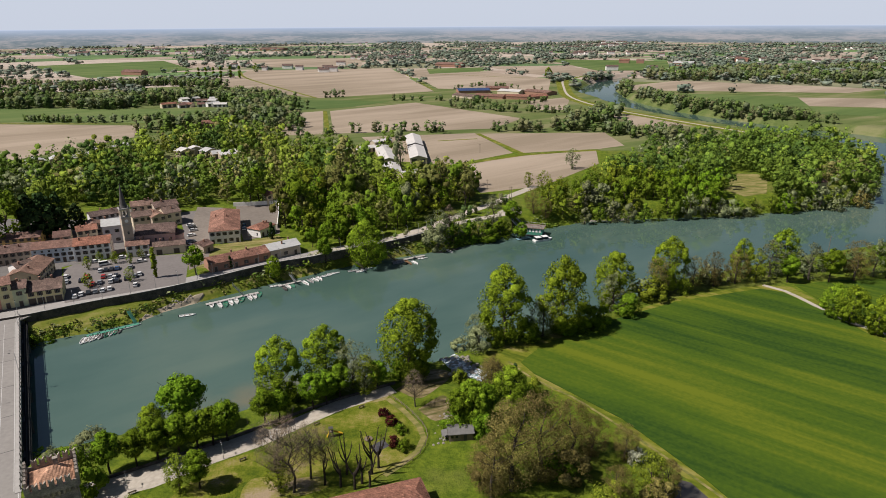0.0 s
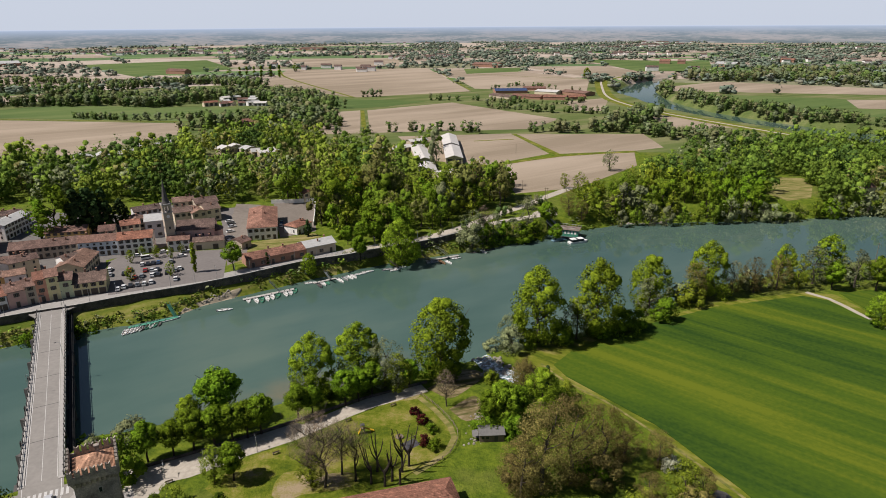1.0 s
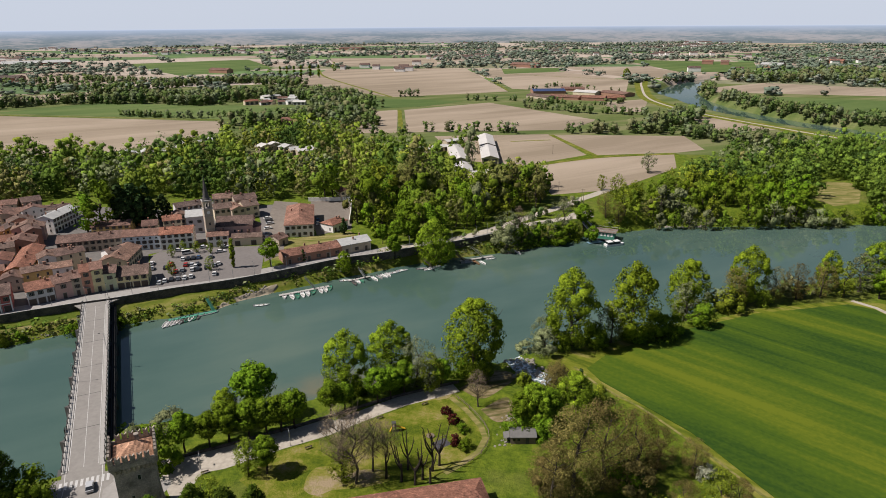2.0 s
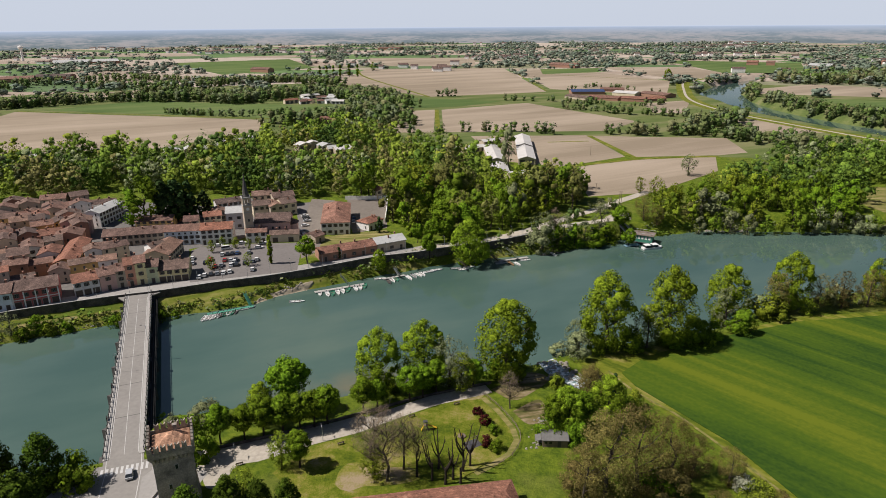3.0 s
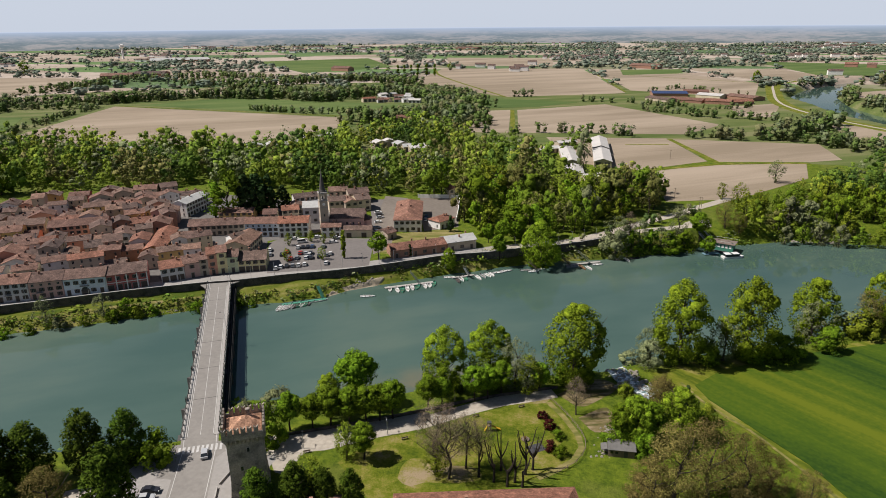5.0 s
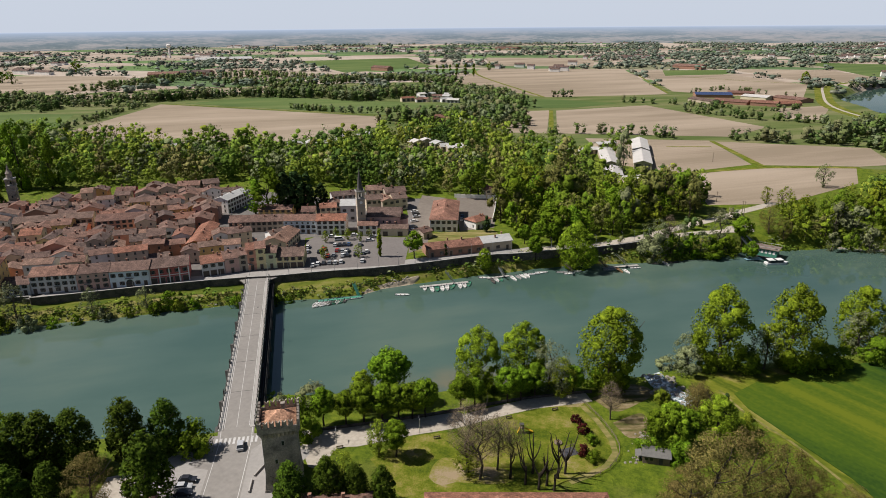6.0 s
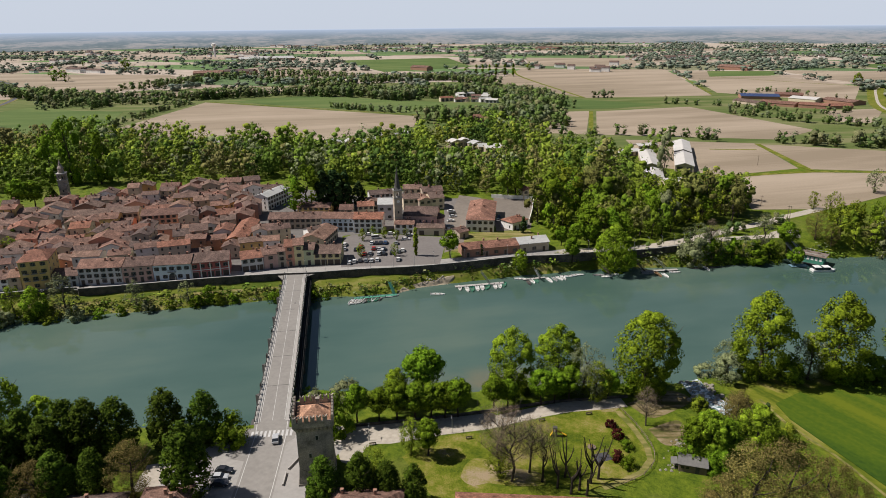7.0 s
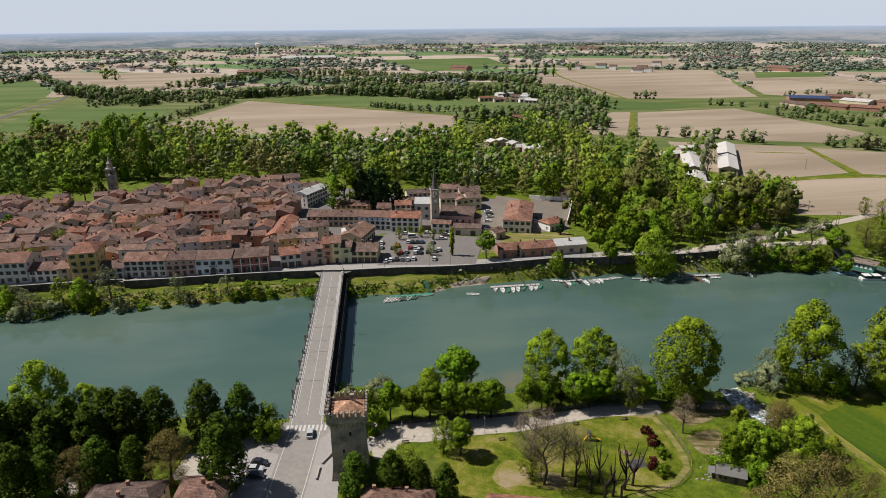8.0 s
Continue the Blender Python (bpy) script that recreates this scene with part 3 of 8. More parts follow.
ribbon("field_path", [(21.0, 185.0), (27.8, 173.7), (37.3, 164.1), (48.1, 148.6), (57.8, 132.3), (65.0, 119.5)], 0.8, 0.12, M_DRY, 0.1, "worn dirt path beside the wheat", "path")
LEVEE = [(275.0, 1330.0), (229.7, 1250.6), (202.5, 1098.3), (188.0, 980.0), (192.0, 898.0), (212.4, 815.0), (246.0, 738.0), (281.8, 666.2), (300.0, 632.0)]
ribbon("levee_bank", LEVEE, 22.0, 0.16, M_ROUGH, 0.3, "yellow-green grass bank along the river bend", "bank", 20)
ribbon("river_levee_road", LEVEE, 3.6, 0.3, M_GRAVEL, 0.3, "pale levee road by the river bend", "road", 20)
M_COUNTRY = plain("dark_asphalt", (0.10, 0.10, 0.105), 0.9, 0, 0.3, 0.2, 0.2)
# the road that curves through the western fields
WEST_ROAD = [(-760.0, 395.0), (-837.8, 473.0), (-906.1, 555.6), (-951.0, 622.0), (-1038.4, 706.3), (-1151.2, 782.4), (-1322.2, 881.1), (-1518.9, 960.0), (-1700.0, 985.0)]
ribbon("road_verge", WEST_ROAD, 13.0, 0.14, M_DRY, 0.3, "yellowish grass verges of a country road", "verge", 20)
ribbon("country_road", WEST_ROAD, 7.0, 0.22, M_COUNTRY, 0.3, "grey country road curving between green fields", "road", 20)
for pts in ([(-146.4, 816.2), (-114.5, 645.8)], [(34.7, 636.7), (66.8, 531.9)], [(9.5, 486.7), (66.2, 527.1), (133.8, 547.3)], [(-184.1, 964.1), (-383.2, 1317.2), (-455.9, 1506.7)]):
    ribbon("field_lane", list(pts), 5.0, 0.14, M_ROUGH, 0.2, "narrow grassy lane between tilled fields", "lane", 30)
for pts in ([(-13.1, 1069.8), (-110.3, 1587.8)], [(-26.7, 1421.3), (209.0, 1273.4)], [(-4.1, 596.5), (33.1, 607.4)], [(-687.8, 742.6), (-326.9, 715.3)]):
    ribbon("field_ditch", list(pts), 3.0, 0.13, M_ROUGH, 0.2, "grassy ditch between tilled fields", "ditch", 30)


ribbon("tow_path", offset_line(QUAY[1:5], -5.5), 1.8, 0.12, M_DRY, 0.2, "dry trodden path on the grassy bank below the quay", "path", 3, land_at)

# ---- the quay wall ----
g = Geo()
line = smooth_line(QUAY, 5)
out = offset_line(line, -0.45)
for i in range(len(line) - 1):
    g.prism([out[i], out[i + 1], line[i + 1], line[i]], -3.4, 0.75)
    a, b = offset_line(line, -0.55), offset_line(line, 0.1)
    g.prism([a[i], a[i + 1], b[i + 1], b[i]], 0.75, 0.9, 1)
tagged(part("quay_wall", g, [M_RETAIN, M_CONC]), "dark old masonry river wall with stone coping", "retaining wall", kind="structure")

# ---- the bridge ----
# near-black: the shade on the bridge's east side is put into this colour
M_SPANDREL = plain("shaded_concrete", (0.035, 0.034, 0.032), 0.9, 0, 0.6, 0.35)
B0 = between((-109.9, 120.2), (-99.0, 125.4), 0.5)
B1 = between((-168.7, 215.3), (-158.9, 221.4), 0.5)
BL, BW = span(B0, B1), 9.8
bridge = thing("bridge", pose(B0[0], B0[1], 0, 0, 0, heading_of(B0, B1)), "long straight concrete road bridge over the river", "bridge")
part("deck", Geo().box(-1, BL + 1, -BW / 2, BW / 2, -0.9, -0.05), M_CONC, bridge)
part("roadway", Geo().box(-1, BL + 1, -3.6, 3.6, -0.05, 0.03), M_ASPHALT, bridge, "worn grey asphalt roadway")
for s in (-1, 1):
    part("sidewalk", Geo().box(-1, BL + 1, min(s * 3.6, s * BW / 2), max(s * 3.6, s * BW / 2), -0.05, 0.17), M_CONC, bridge, "narrow pale sidewalk")
    part("edge_line", Geo().box(-1, BL + 1, s * 3.35 - 0.07, s * 3.35 + 0.07, 0.03, 0.036), M_PAINT, bridge, "white edge line")
    part("girder", Geo().box(0, BL, s * 3.6 - 0.4, s * 3.6 + 0.4, -2.1, -0.9), M_DARKCONC, bridge, "dark main girder")
    g = Geo().box(-1, BL + 1, s * (BW / 2 - 0.12) - 0.07, s * (BW / 2 - 0.12) + 0.07, 1.05, 1.17)
    part("top_rail", g, M_DARKCONC, bridge, "dark top rail")
    part("mid_rail", Geo().box(-1, BL + 1, s * (BW / 2 - 0.12) - 0.04, s * (BW / 2 - 0.12) + 0.04, 0.6, 0.68), M_DARKMETAL, bridge)
    n = 40
    post = Geo().box(-0.12, 0.12, -0.14, 0.14, 0.0, 1.25).mesh("post", M_DARKCONC)
    for k in range(n + 1):
        part("post", post, None, bridge, m=pose(BL * k / n, s * (BW / 2 - 0.12), 0.1))
# assumed ledge and pipes, added to widen the dark shaded band beside the deck
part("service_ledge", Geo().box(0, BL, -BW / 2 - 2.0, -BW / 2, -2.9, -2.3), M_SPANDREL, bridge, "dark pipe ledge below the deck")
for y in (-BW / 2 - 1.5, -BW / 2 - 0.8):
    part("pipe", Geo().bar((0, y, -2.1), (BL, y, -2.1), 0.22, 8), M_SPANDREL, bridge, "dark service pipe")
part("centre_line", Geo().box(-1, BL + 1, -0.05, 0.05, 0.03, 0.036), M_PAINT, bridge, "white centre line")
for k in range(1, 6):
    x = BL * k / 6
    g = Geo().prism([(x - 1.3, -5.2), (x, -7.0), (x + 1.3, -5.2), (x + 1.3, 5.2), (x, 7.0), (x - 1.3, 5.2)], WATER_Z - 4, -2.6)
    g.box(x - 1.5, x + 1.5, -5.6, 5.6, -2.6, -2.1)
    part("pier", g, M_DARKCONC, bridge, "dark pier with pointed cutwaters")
    for s in (-1, 1):
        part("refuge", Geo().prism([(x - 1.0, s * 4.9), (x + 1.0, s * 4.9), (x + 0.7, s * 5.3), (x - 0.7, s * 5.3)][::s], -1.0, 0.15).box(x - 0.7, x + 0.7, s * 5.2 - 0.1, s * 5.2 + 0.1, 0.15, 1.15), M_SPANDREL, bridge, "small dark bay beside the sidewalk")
    part("joint", Geo().box(x - 0.12, x + 0.12, -3.6, 3.6, 0.03, 0.034), M_DARKCONC, bridge, "dark expansion joint")
for k in range(6):
    x0, x1 = BL * k / 6 + 1.2, BL * (k + 1) / 6 - 1.2
    for s in (-1, 1):
        g = Geo()
        for i in range(12):
            u0, u1 = i / 12, (i + 1) / 12
            q0, q1 = x0 + (x1 - x0) * u0, x0 + (x1 - x0) * u1
            z0, z1 = -6.6 + 4.6 * math.sin(math.pi * u0) ** 0.7, -6.6 + 4.6 * math.sin(math.pi * u1) ** 0.7
            y0, y1 = s * 4.75 - 0.14, s * 4.75 + 0.14
            g.prism([(q0, y0), (q1, y0), (q1, y1), (q0, y1)], [z0, z1, z1, z0], -0.9)
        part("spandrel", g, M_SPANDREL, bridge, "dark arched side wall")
for x in (0.5, BL - 0.5):
    part("abutment", Geo().box(x - 2.5, x + 2.5, -6, 6, WATER_Z - 2, -0.95), M_DARKCONC, bridge)

# ---- approach road and crossing ----
RA = [(-100.8, 117.1), (-96.3, 108.4), (-91.3, 98.6), (-87.1, 90.0)]
ribbon("approach_road", [between(B1, B0, 1.0), *RA, (-80.0, 77.0)], 9.5, 0.05, M_ASPHALT, 0.25, "worn grey asphalt road with white lines", "road")
ribbon("edge_line", offset_line([between(B1, B0, 1.0), *RA], 4.2), 0.16, 0.06, M_PAINT, 0.02, "white painted edge line", "road marking")
ribbon("edge_line", offset_line([between(B1, B0, 1.0), *RA], -4.0), 0.16, 0.06, M_PAINT, 0.02, "white painted edge line", "road marking")
ca, cb = (-105.7, 115.0), (-95.6, 120.5)
cross = thing("crossing", pose(ca[0], ca[1], 0, 0, 0, heading_of(ca, cb)), "zebra crossing with worn white stripes", "road marking", kind="structure")
n = 10
for k in range(n):
    w = span(ca, cb) / n
    part("stripe", Geo().box(k * w + 0.1, k * w + w * 0.62, -1.4, 1.4, 0.05, 0.062), M_PAINT, cross)
patch("bridge_head", [(-165.6, 211.4), (-170.2, 214.2), (-156.2, 222.3), (-158.6, 216.6)], 0.05, M_ASPHALT, 0.4, "pale asphalt where the bridge meets the quay", "road")
patch("junction", [(-108.5, 116.9), (-96.0, 122.9), (-90.8, 117.6), (-90.7, 111.0), (-95.8, 106.0), (-103.9, 104.7)], 0.035, M_ASPHALT, 0.2, "worn grey asphalt at the bridge head", "road")
patch("forecourt", [(-106.4, 114.4), (-112.3, 108.8), (-113.2, 100.3), (-115.9, 91.5), (-111.3, 80.4), (-93.6, 68.8), (-75.8, 77.3), (-92.2, 98.2)], 0.03, M_PAVE, 0.2, "pale asphalt forecourt with tree shade", "forecourt")
patch("tower_forecourt", [(-93.8, 119.0), (-84.8, 126.2), (-79.4, 119.0), (-80.4, 103.9), (-75.4, 95.6), (-73.7, 78.4), (-80.3, 83.7), (-89.1, 99.7), (-95.5, 111.4)], 0.04, M_PAVE, 0.2, "pale paved strip round the tower", "paving")

# ---- the tower ----
TW = 4.0
tc = (-80.2, 108.9)
tower = thing("tower", pose(tc[0], tc[1], 0, 0, 0, heading_of(B0, B1) - 90), "old square brick tower with battlements and a tiled roof", "tower")
g = Geo()
g.prism([(-TW - 0.5, -TW - 0.5), (TW + 0.5, -TW - 0.5), (TW + 0.5, TW + 0.5), (-TW - 0.5, TW + 0.5)], 0, 0.6)
lo, hi = TW + 0.35, TW
a = [(-lo, -lo, 0.6), (lo, -lo, 0.6), (lo, lo, 0.6), (-lo, lo, 0.6)]
b = [(-hi, -hi, 5.0), (hi, -hi, 5.0), (hi, hi, 5.0), (-hi, hi, 5.0)]
for i in range(4):
    j = (i + 1) % 4
    g.face([a[i], a[j], b[j], b[i]])
g.box(-TW, TW, -TW, TW, 5.0, 16.2)
part("wall", g, M_TOWER, tower)
RIM = TW + 0.75
g = Geo()
for s in (-1, 1):
    g.box(-RIM, RIM, min(s * RIM, s * (RIM - 0.5)), max(s * RIM, s * (RIM - 0.5)), 16.2, 17.6)
    g.box(min(s * RIM, s * (RIM - 0.5)), max(s * RIM, s * (RIM - 0.5)), -RIM + 0.5, RIM - 0.5, 16.2, 17.6)
g.box(-RIM + 0.5, RIM - 0.5, -RIM + 0.5, RIM - 0.5, 16.2, 16.5)
part("parapet", g, M_TOWER, tower)
corbel = Geo()
corbel.face([(-0.22, 0, 14.6), (0.22, 0, 14.6), (0.22, -0.75, 15.9), (-0.22, -0.75, 15.9)])
corbel.face([(-0.22, -0.75, 15.9), (0.22, -0.75, 15.9), (0.22, -0.75, 16.22), (-0.22, -0.75, 16.22)])
for s in (-1, 1):
    q = [(s * 0.22, 0, 14.6), (s * 0.22, -0.75, 15.9), (s * 0.22, -0.75, 16.22), (s * 0.22, 0, 16.22)]
    corbel.face(q if s < 0 else q[::-1])
corbel = corbel.mesh("corbel", M_TOWER)
merlon = Geo()
merlon.prism([(-0.5, 0), (0.5, 0), (0.5, 0.5), (-0.5, 0.5)], 17.6, 18.5)
merlon.prism([(-0.5, 0), (-0.08, 0), (-0.08, 0.5), (-0.5, 0.5)], 18.5, [19.25, 18.85, 18.85, 19.25])
merlon.prism([(0.08, 0), (0.5, 0), (0.5, 0.5), (0.08, 0.5)], 18.5, [18.85, 19.25, 19.25, 18.85])
merlon = merlon.mesh("merlon", M_TOWER)
for side in range(4):
    turn = pose(0, 0, 0, 0, 0, 90 * side)
    for k in range(9):
        part("corbel", corbel, None, tower, m=turn @ pose(-TW + 0.3 + k * (2 * TW - 0.6) / 8, -TW, 0))
    for k in range(6):
        part("merlon", merlon, None, tower, m=turn @ pose(-RIM + 0.52 + k * (2 * RIM - 1.04) / 6.0, -RIM, 0))
g = Geo()
e, zt = RIM - 0.75, 19.0
for i, (p, q) in enumerate((((-e, -e), (e, -e)), ((e, -e), (e, e)), ((e, e), (-e, e)), ((-e, e), (-e, -e)))):
    g.face([(*p, 17.0), (*q, 17.0), (q[0] * 0.12, q[1] * 0.12, zt), (p[0] * 0.12, p[1] * 0.12, zt)])
    g.face([(*q, 16.5), (*q, 17.0), (*p, 17.0), (*p, 16.5)][::-1])
g.face([(-e * 0.12, -e * 0.12, zt), (e * 0.12, -e * 0.12, zt), (e * 0.12, e * 0.12, zt), (-e * 0.12, e * 0.12, zt)])
part("roof", g, roof_mat("clay_tile_tower", (0.34, 0.215, 0.155)), tower, "pinkish clay tile roof")
slit = Geo().box(-0.28, 0.28, -0.03, 0.05, 0, 1.1)
slit.box(-0.4, -0.28, -0.06, 0.03, -0.1, 1.2, 1).box(0.28, 0.4, -0.06, 0.03, -0.1, 1.2, 1).box(-0.4, 0.4, -0.06, 0.03, 1.1, 1.3, 1)
slit = slit.mesh("window", M_GLASS, M_CONC)
for side, x, z in ((0, 0.6, 12.3), (0, -1.2, 7.5), (1, 0.4, 12.0), (1, 0.2, 7.0), (3, 0, 11)):
    part("window", slit, None, tower, m=pose(0, 0, 0, 0, 0, 90 * side) @ pose(x, -TW, z))
part("chimney", Geo().box(0.7, 1.5, 1.2, 2.0, 17.5, 19.9).box(0.6, 1.6, 1.1, 2.1, 19.9, 20.1), M_TOWER, tower)

# ---- houses ----
M_SQUAREDARK = plain("lane_paving", (0.15, 0.14, 0.13), 0.9, 0, 0.6, 0.3, 0.15)
SHUTTER = plain("dark_shutter", (0.09, 0.07, 0.055), 0.7, 0, 3, 0.3)
M_STONE = plain("window_stone", (0.30, 0.28, 0.25), 0.9, 0, 2, 0.2)


def window_mesh(w, h, shutters):
    g = Geo().box(-w / 2, w / 2, -0.03, 0.02, 0, h)
    g.box(-w / 2 - 0.12, w / 2 + 0.12, -0.12, 0.02, -0.12, 0, 1).box(-w / 2 - 0.1, w / 2 + 0.1, -0.07, 0.02, h, h + 0.12, 1)
    g.box(-0.03, 0.03, -0.05, 0, 0, h, 1)
    if shutters:
        for s in (-1, 1):
            g.box(min(s * w / 2, s * (w + 0.1)), max(s * w / 2, s * (w + 0.1)), -0.08, 0.02, 0, h, 2)
    return g.mesh("window", M_GLASS, M_STONE, SHUTTER)


WIN = [window_mesh(0.95, 1.5, False), window_mesh(0.8, 1.25, False), window_mesh(0.9, 0.75, False)]
LEAF = Geo().box(0, 0.5, -0.08, 0.0, 0, 1.5).mesh("shutter", SHUTTER)
DOOR = Geo().box(-0.6, 0.6, -0.04, 0.02, 0, 2.3).box(-0.75, -0.6, -0.08, 0.02, 0, 2.45, 1).box(0.6, 0.75, -0.08, 0.02, 0, 2.45, 1).box(-0.6, 0.6, -0.08, 0.02, 2.3, 2.45, 1).mesh("door", SHUTTER, M_STONE)
GARAGE = Geo().box(-1.2, 1.2, -0.04, 0.02, 0, 2.5).box(-1.35, -1.2, -0.08, 0.02, 0, 2.65, 1).box(1.2, 1.35, -0.08, 0.02, 0, 2.65, 1).box(-1.2, 1.2, -0.08, 0.02, 2.5, 2.65, 1).mesh("door", SHUTTER, M_STONE)
CHIMNEY = Geo().box(-0.3, 0.3, -0.25, 0.25, -1.0, 0.9).box(-0.38, 0.38, -0.33, 0.33, 0.9, 1.0).box(-0.26, 0.26, -0.2, 0.2, 1.0, 1.25, 1).box(-0.4, 0.4, -0.35, 0.35, 1.25, 1.33, 0).mesh("chimney", WALLS["brick"], M_DARKCONC)
hr = random.Random(5)


def gable(g, w, d, h, rise, over, along_x=True, hip=0.0, t=0.18):
    """Two roof slopes with thickness; hip draws the ridge's ends in."""
    x0, x1, y0, y1 = -over, w + over, -over, d + over
    drop = rise * over / ((d if along_x else w) / 2)
    if along_x:
        r0, r1 = (x0 + hip, d / 2), (x1 - hip, d / 2)
    else:
        r0, r1 = (w / 2, y0 + hip), (w / 2, y1 - hip)
    c = [(x0, y0), (x1, y0), (x1, y1), (x0, y1)]
    for dz, flip in ((t, False), (0.0, True)):
        lo, hi = h - drop + dz, h + rise + dz
        p = [(*q, lo) for q in c]
        a, b = (*r0, hi), (*r1, hi)
        if along_x:
            fs = [[p[0], p[1], b, a], [p[2], p[3], a, b], [p[3], p[0], a], [p[1], p[2], b]]
        else:
            fs = [[p[1], p[2], b, a], [p[3], p[0], a, b], [p[0], p[1], a], [p[2], p[3], b]]
        if not hip:
            fs = fs[:2]
        for f in fs:
            g.face(f[::-1] if flip else f)
    lo = h - drop
    for i in range(4):
        j = (i + 1) % 4
        p, q = c[i], c[j]
        ends = (i in (1, 3)) if along_x else (i in (0, 2))
        if ends and not hip:
            r = r1 if (i in (1, 2)) else r0
            g.face([(*p, lo), (*r, h + rise), (*r, h + rise + t), (*p, lo + t)])
            g.face([(*r, h + rise), (*q, lo), (*q, lo + t), (*r, h + rise + t)])
        else:
            g.face([(*p, lo), (*q, lo), (*q, lo + t), (*p, lo + t)])


def house(a, b, d, h, wall="cream", roof=0, floors=2, along=True, hip=0.0, rise=None, front="wd", side=True, chimneys=1, label="", name="house", base=0.0, group="houses of the old town", step=2.7, shutters=0):
    """A house on the front line a to b, d metres deep to its left, h metres to the eaves."""
    w = span(a, b)
    ob = thing(name, pose(a[0], a[1], base, 0, 0, heading_of(a, b)), label or f"{wall} plastered house with an old clay tile roof", "house", group)
    rise = rise if rise is not None else (d if along else w) * 0.5 * 0.36
    g = Geo()
    lo = -0.3
    if hip:
        g.box(0, w, 0, d, lo, h)
    elif along:
        g.face([(0, 0, lo), (w, 0, lo), (w, 0, h), (0, 0, h)]).face([(w, d, lo), (0, d, lo), (0, d, h), (w, d, h)])
        g.face([(w, 0, lo), (w, d, lo), (w, d, h), (w, d / 2, h + rise), (w, 0, h)]).face([(0, d, lo), (0, 0, lo), (0, 0, h), (0, d / 2, h + rise), (0, d, h)])
    else:
        g.face([(0, 0, lo), (w, 0, lo), (w, 0, h), (w / 2, 0, h + rise), (0, 0, h)]).face([(w, d, lo), (0, d, lo), (0, d, h), (w / 2, d, h + rise), (w, d, h)])
        g.face([(w, 0, lo), (w, d, lo), (w, d, h), (w, 0, h)]).face([(0, d, lo), (0, 0, lo), (0, 0, h), (0, d, h)])
    part("wall", g, WALLS[wall], ob)
    g = Geo()
    gable(g, w, d, h, rise, 0.45, along, hip)
    top_ob = part("roof", g, roof if isinstance(roof, bpy.types.Material) else ROOFS[roof % 4], ob)
    fl = h / floors
    n = max(1, int((w - 0.8) / step))
    for k in range(floors):
        for i in range(n):
            x = (i + 0.5) * w / n
            if k == 0 and front != "w" and (i % 2 == 0 or "g" in front):
                part("door", GARAGE if "g" in front and w / n > 2.9 else DOOR, None, ob, m=pose(x, 0, 0))
            else:
                small = k == floors - 1 and floors > 2 and fl < 2.5
                win = part("window", WIN[2 if small else shutters], None, ob, m=pose(x, 0, k * fl + min(1.0, fl * 0.32)))
                if shutters == 0 and not small:
                    for sx in (-1.0, 0.5):
                        part("shutter", LEAF, None, win, "dark wooden shutter", m=pose(sx, 0, 0))
    if side:
        n = max(1, int(d / 4.5))
        for k in range(floors):
            for i in range(n):
                y = (i + 0.5) * d / n
                part("window", WIN[1], None, ob, m=pose(w, y, k * fl + 1.0, 0, 0, 90))
                if i % 2 == 0:
                    part("window", WIN[1], None, ob, m=pose(0, y, k * fl + 1.0, 0, 0, -90))
    for k in range(chimneys and chimneys + (1 if w > 9 else 0)):
        u, v = hr.uniform(0.15, 0.85), hr.uniform(0.3, 0.7)
        top = h + rise * (1 - abs((v if along else u) - 0.5) * 2)
        part("chimney", CHIMNEY, None, top_ob, m=pose(u * w, v * d, top + 0.1))
    return ob


patch("town_ground", [(-306.3, 129.7), (-235.4, 173.2), (-198.0, 198.7), (-170.9, 215.8), (-147.5, 229.8), (-173.2, 273.5), (-157.5, 288.2), (-152.1, 299.6), (-154.8, 364.7), (-185.5, 370.2), (-198.7, 348.1), (-273.8, 353.5), (-327.8, 320.3), (-343.6, 302.7), (-363.4, 261.6), (-384.5, 234.5), (-419.6, 187.0)], 0.015, M_SQUAREDARK, 0.1, "grey paved lanes and yards between the houses", "paving")

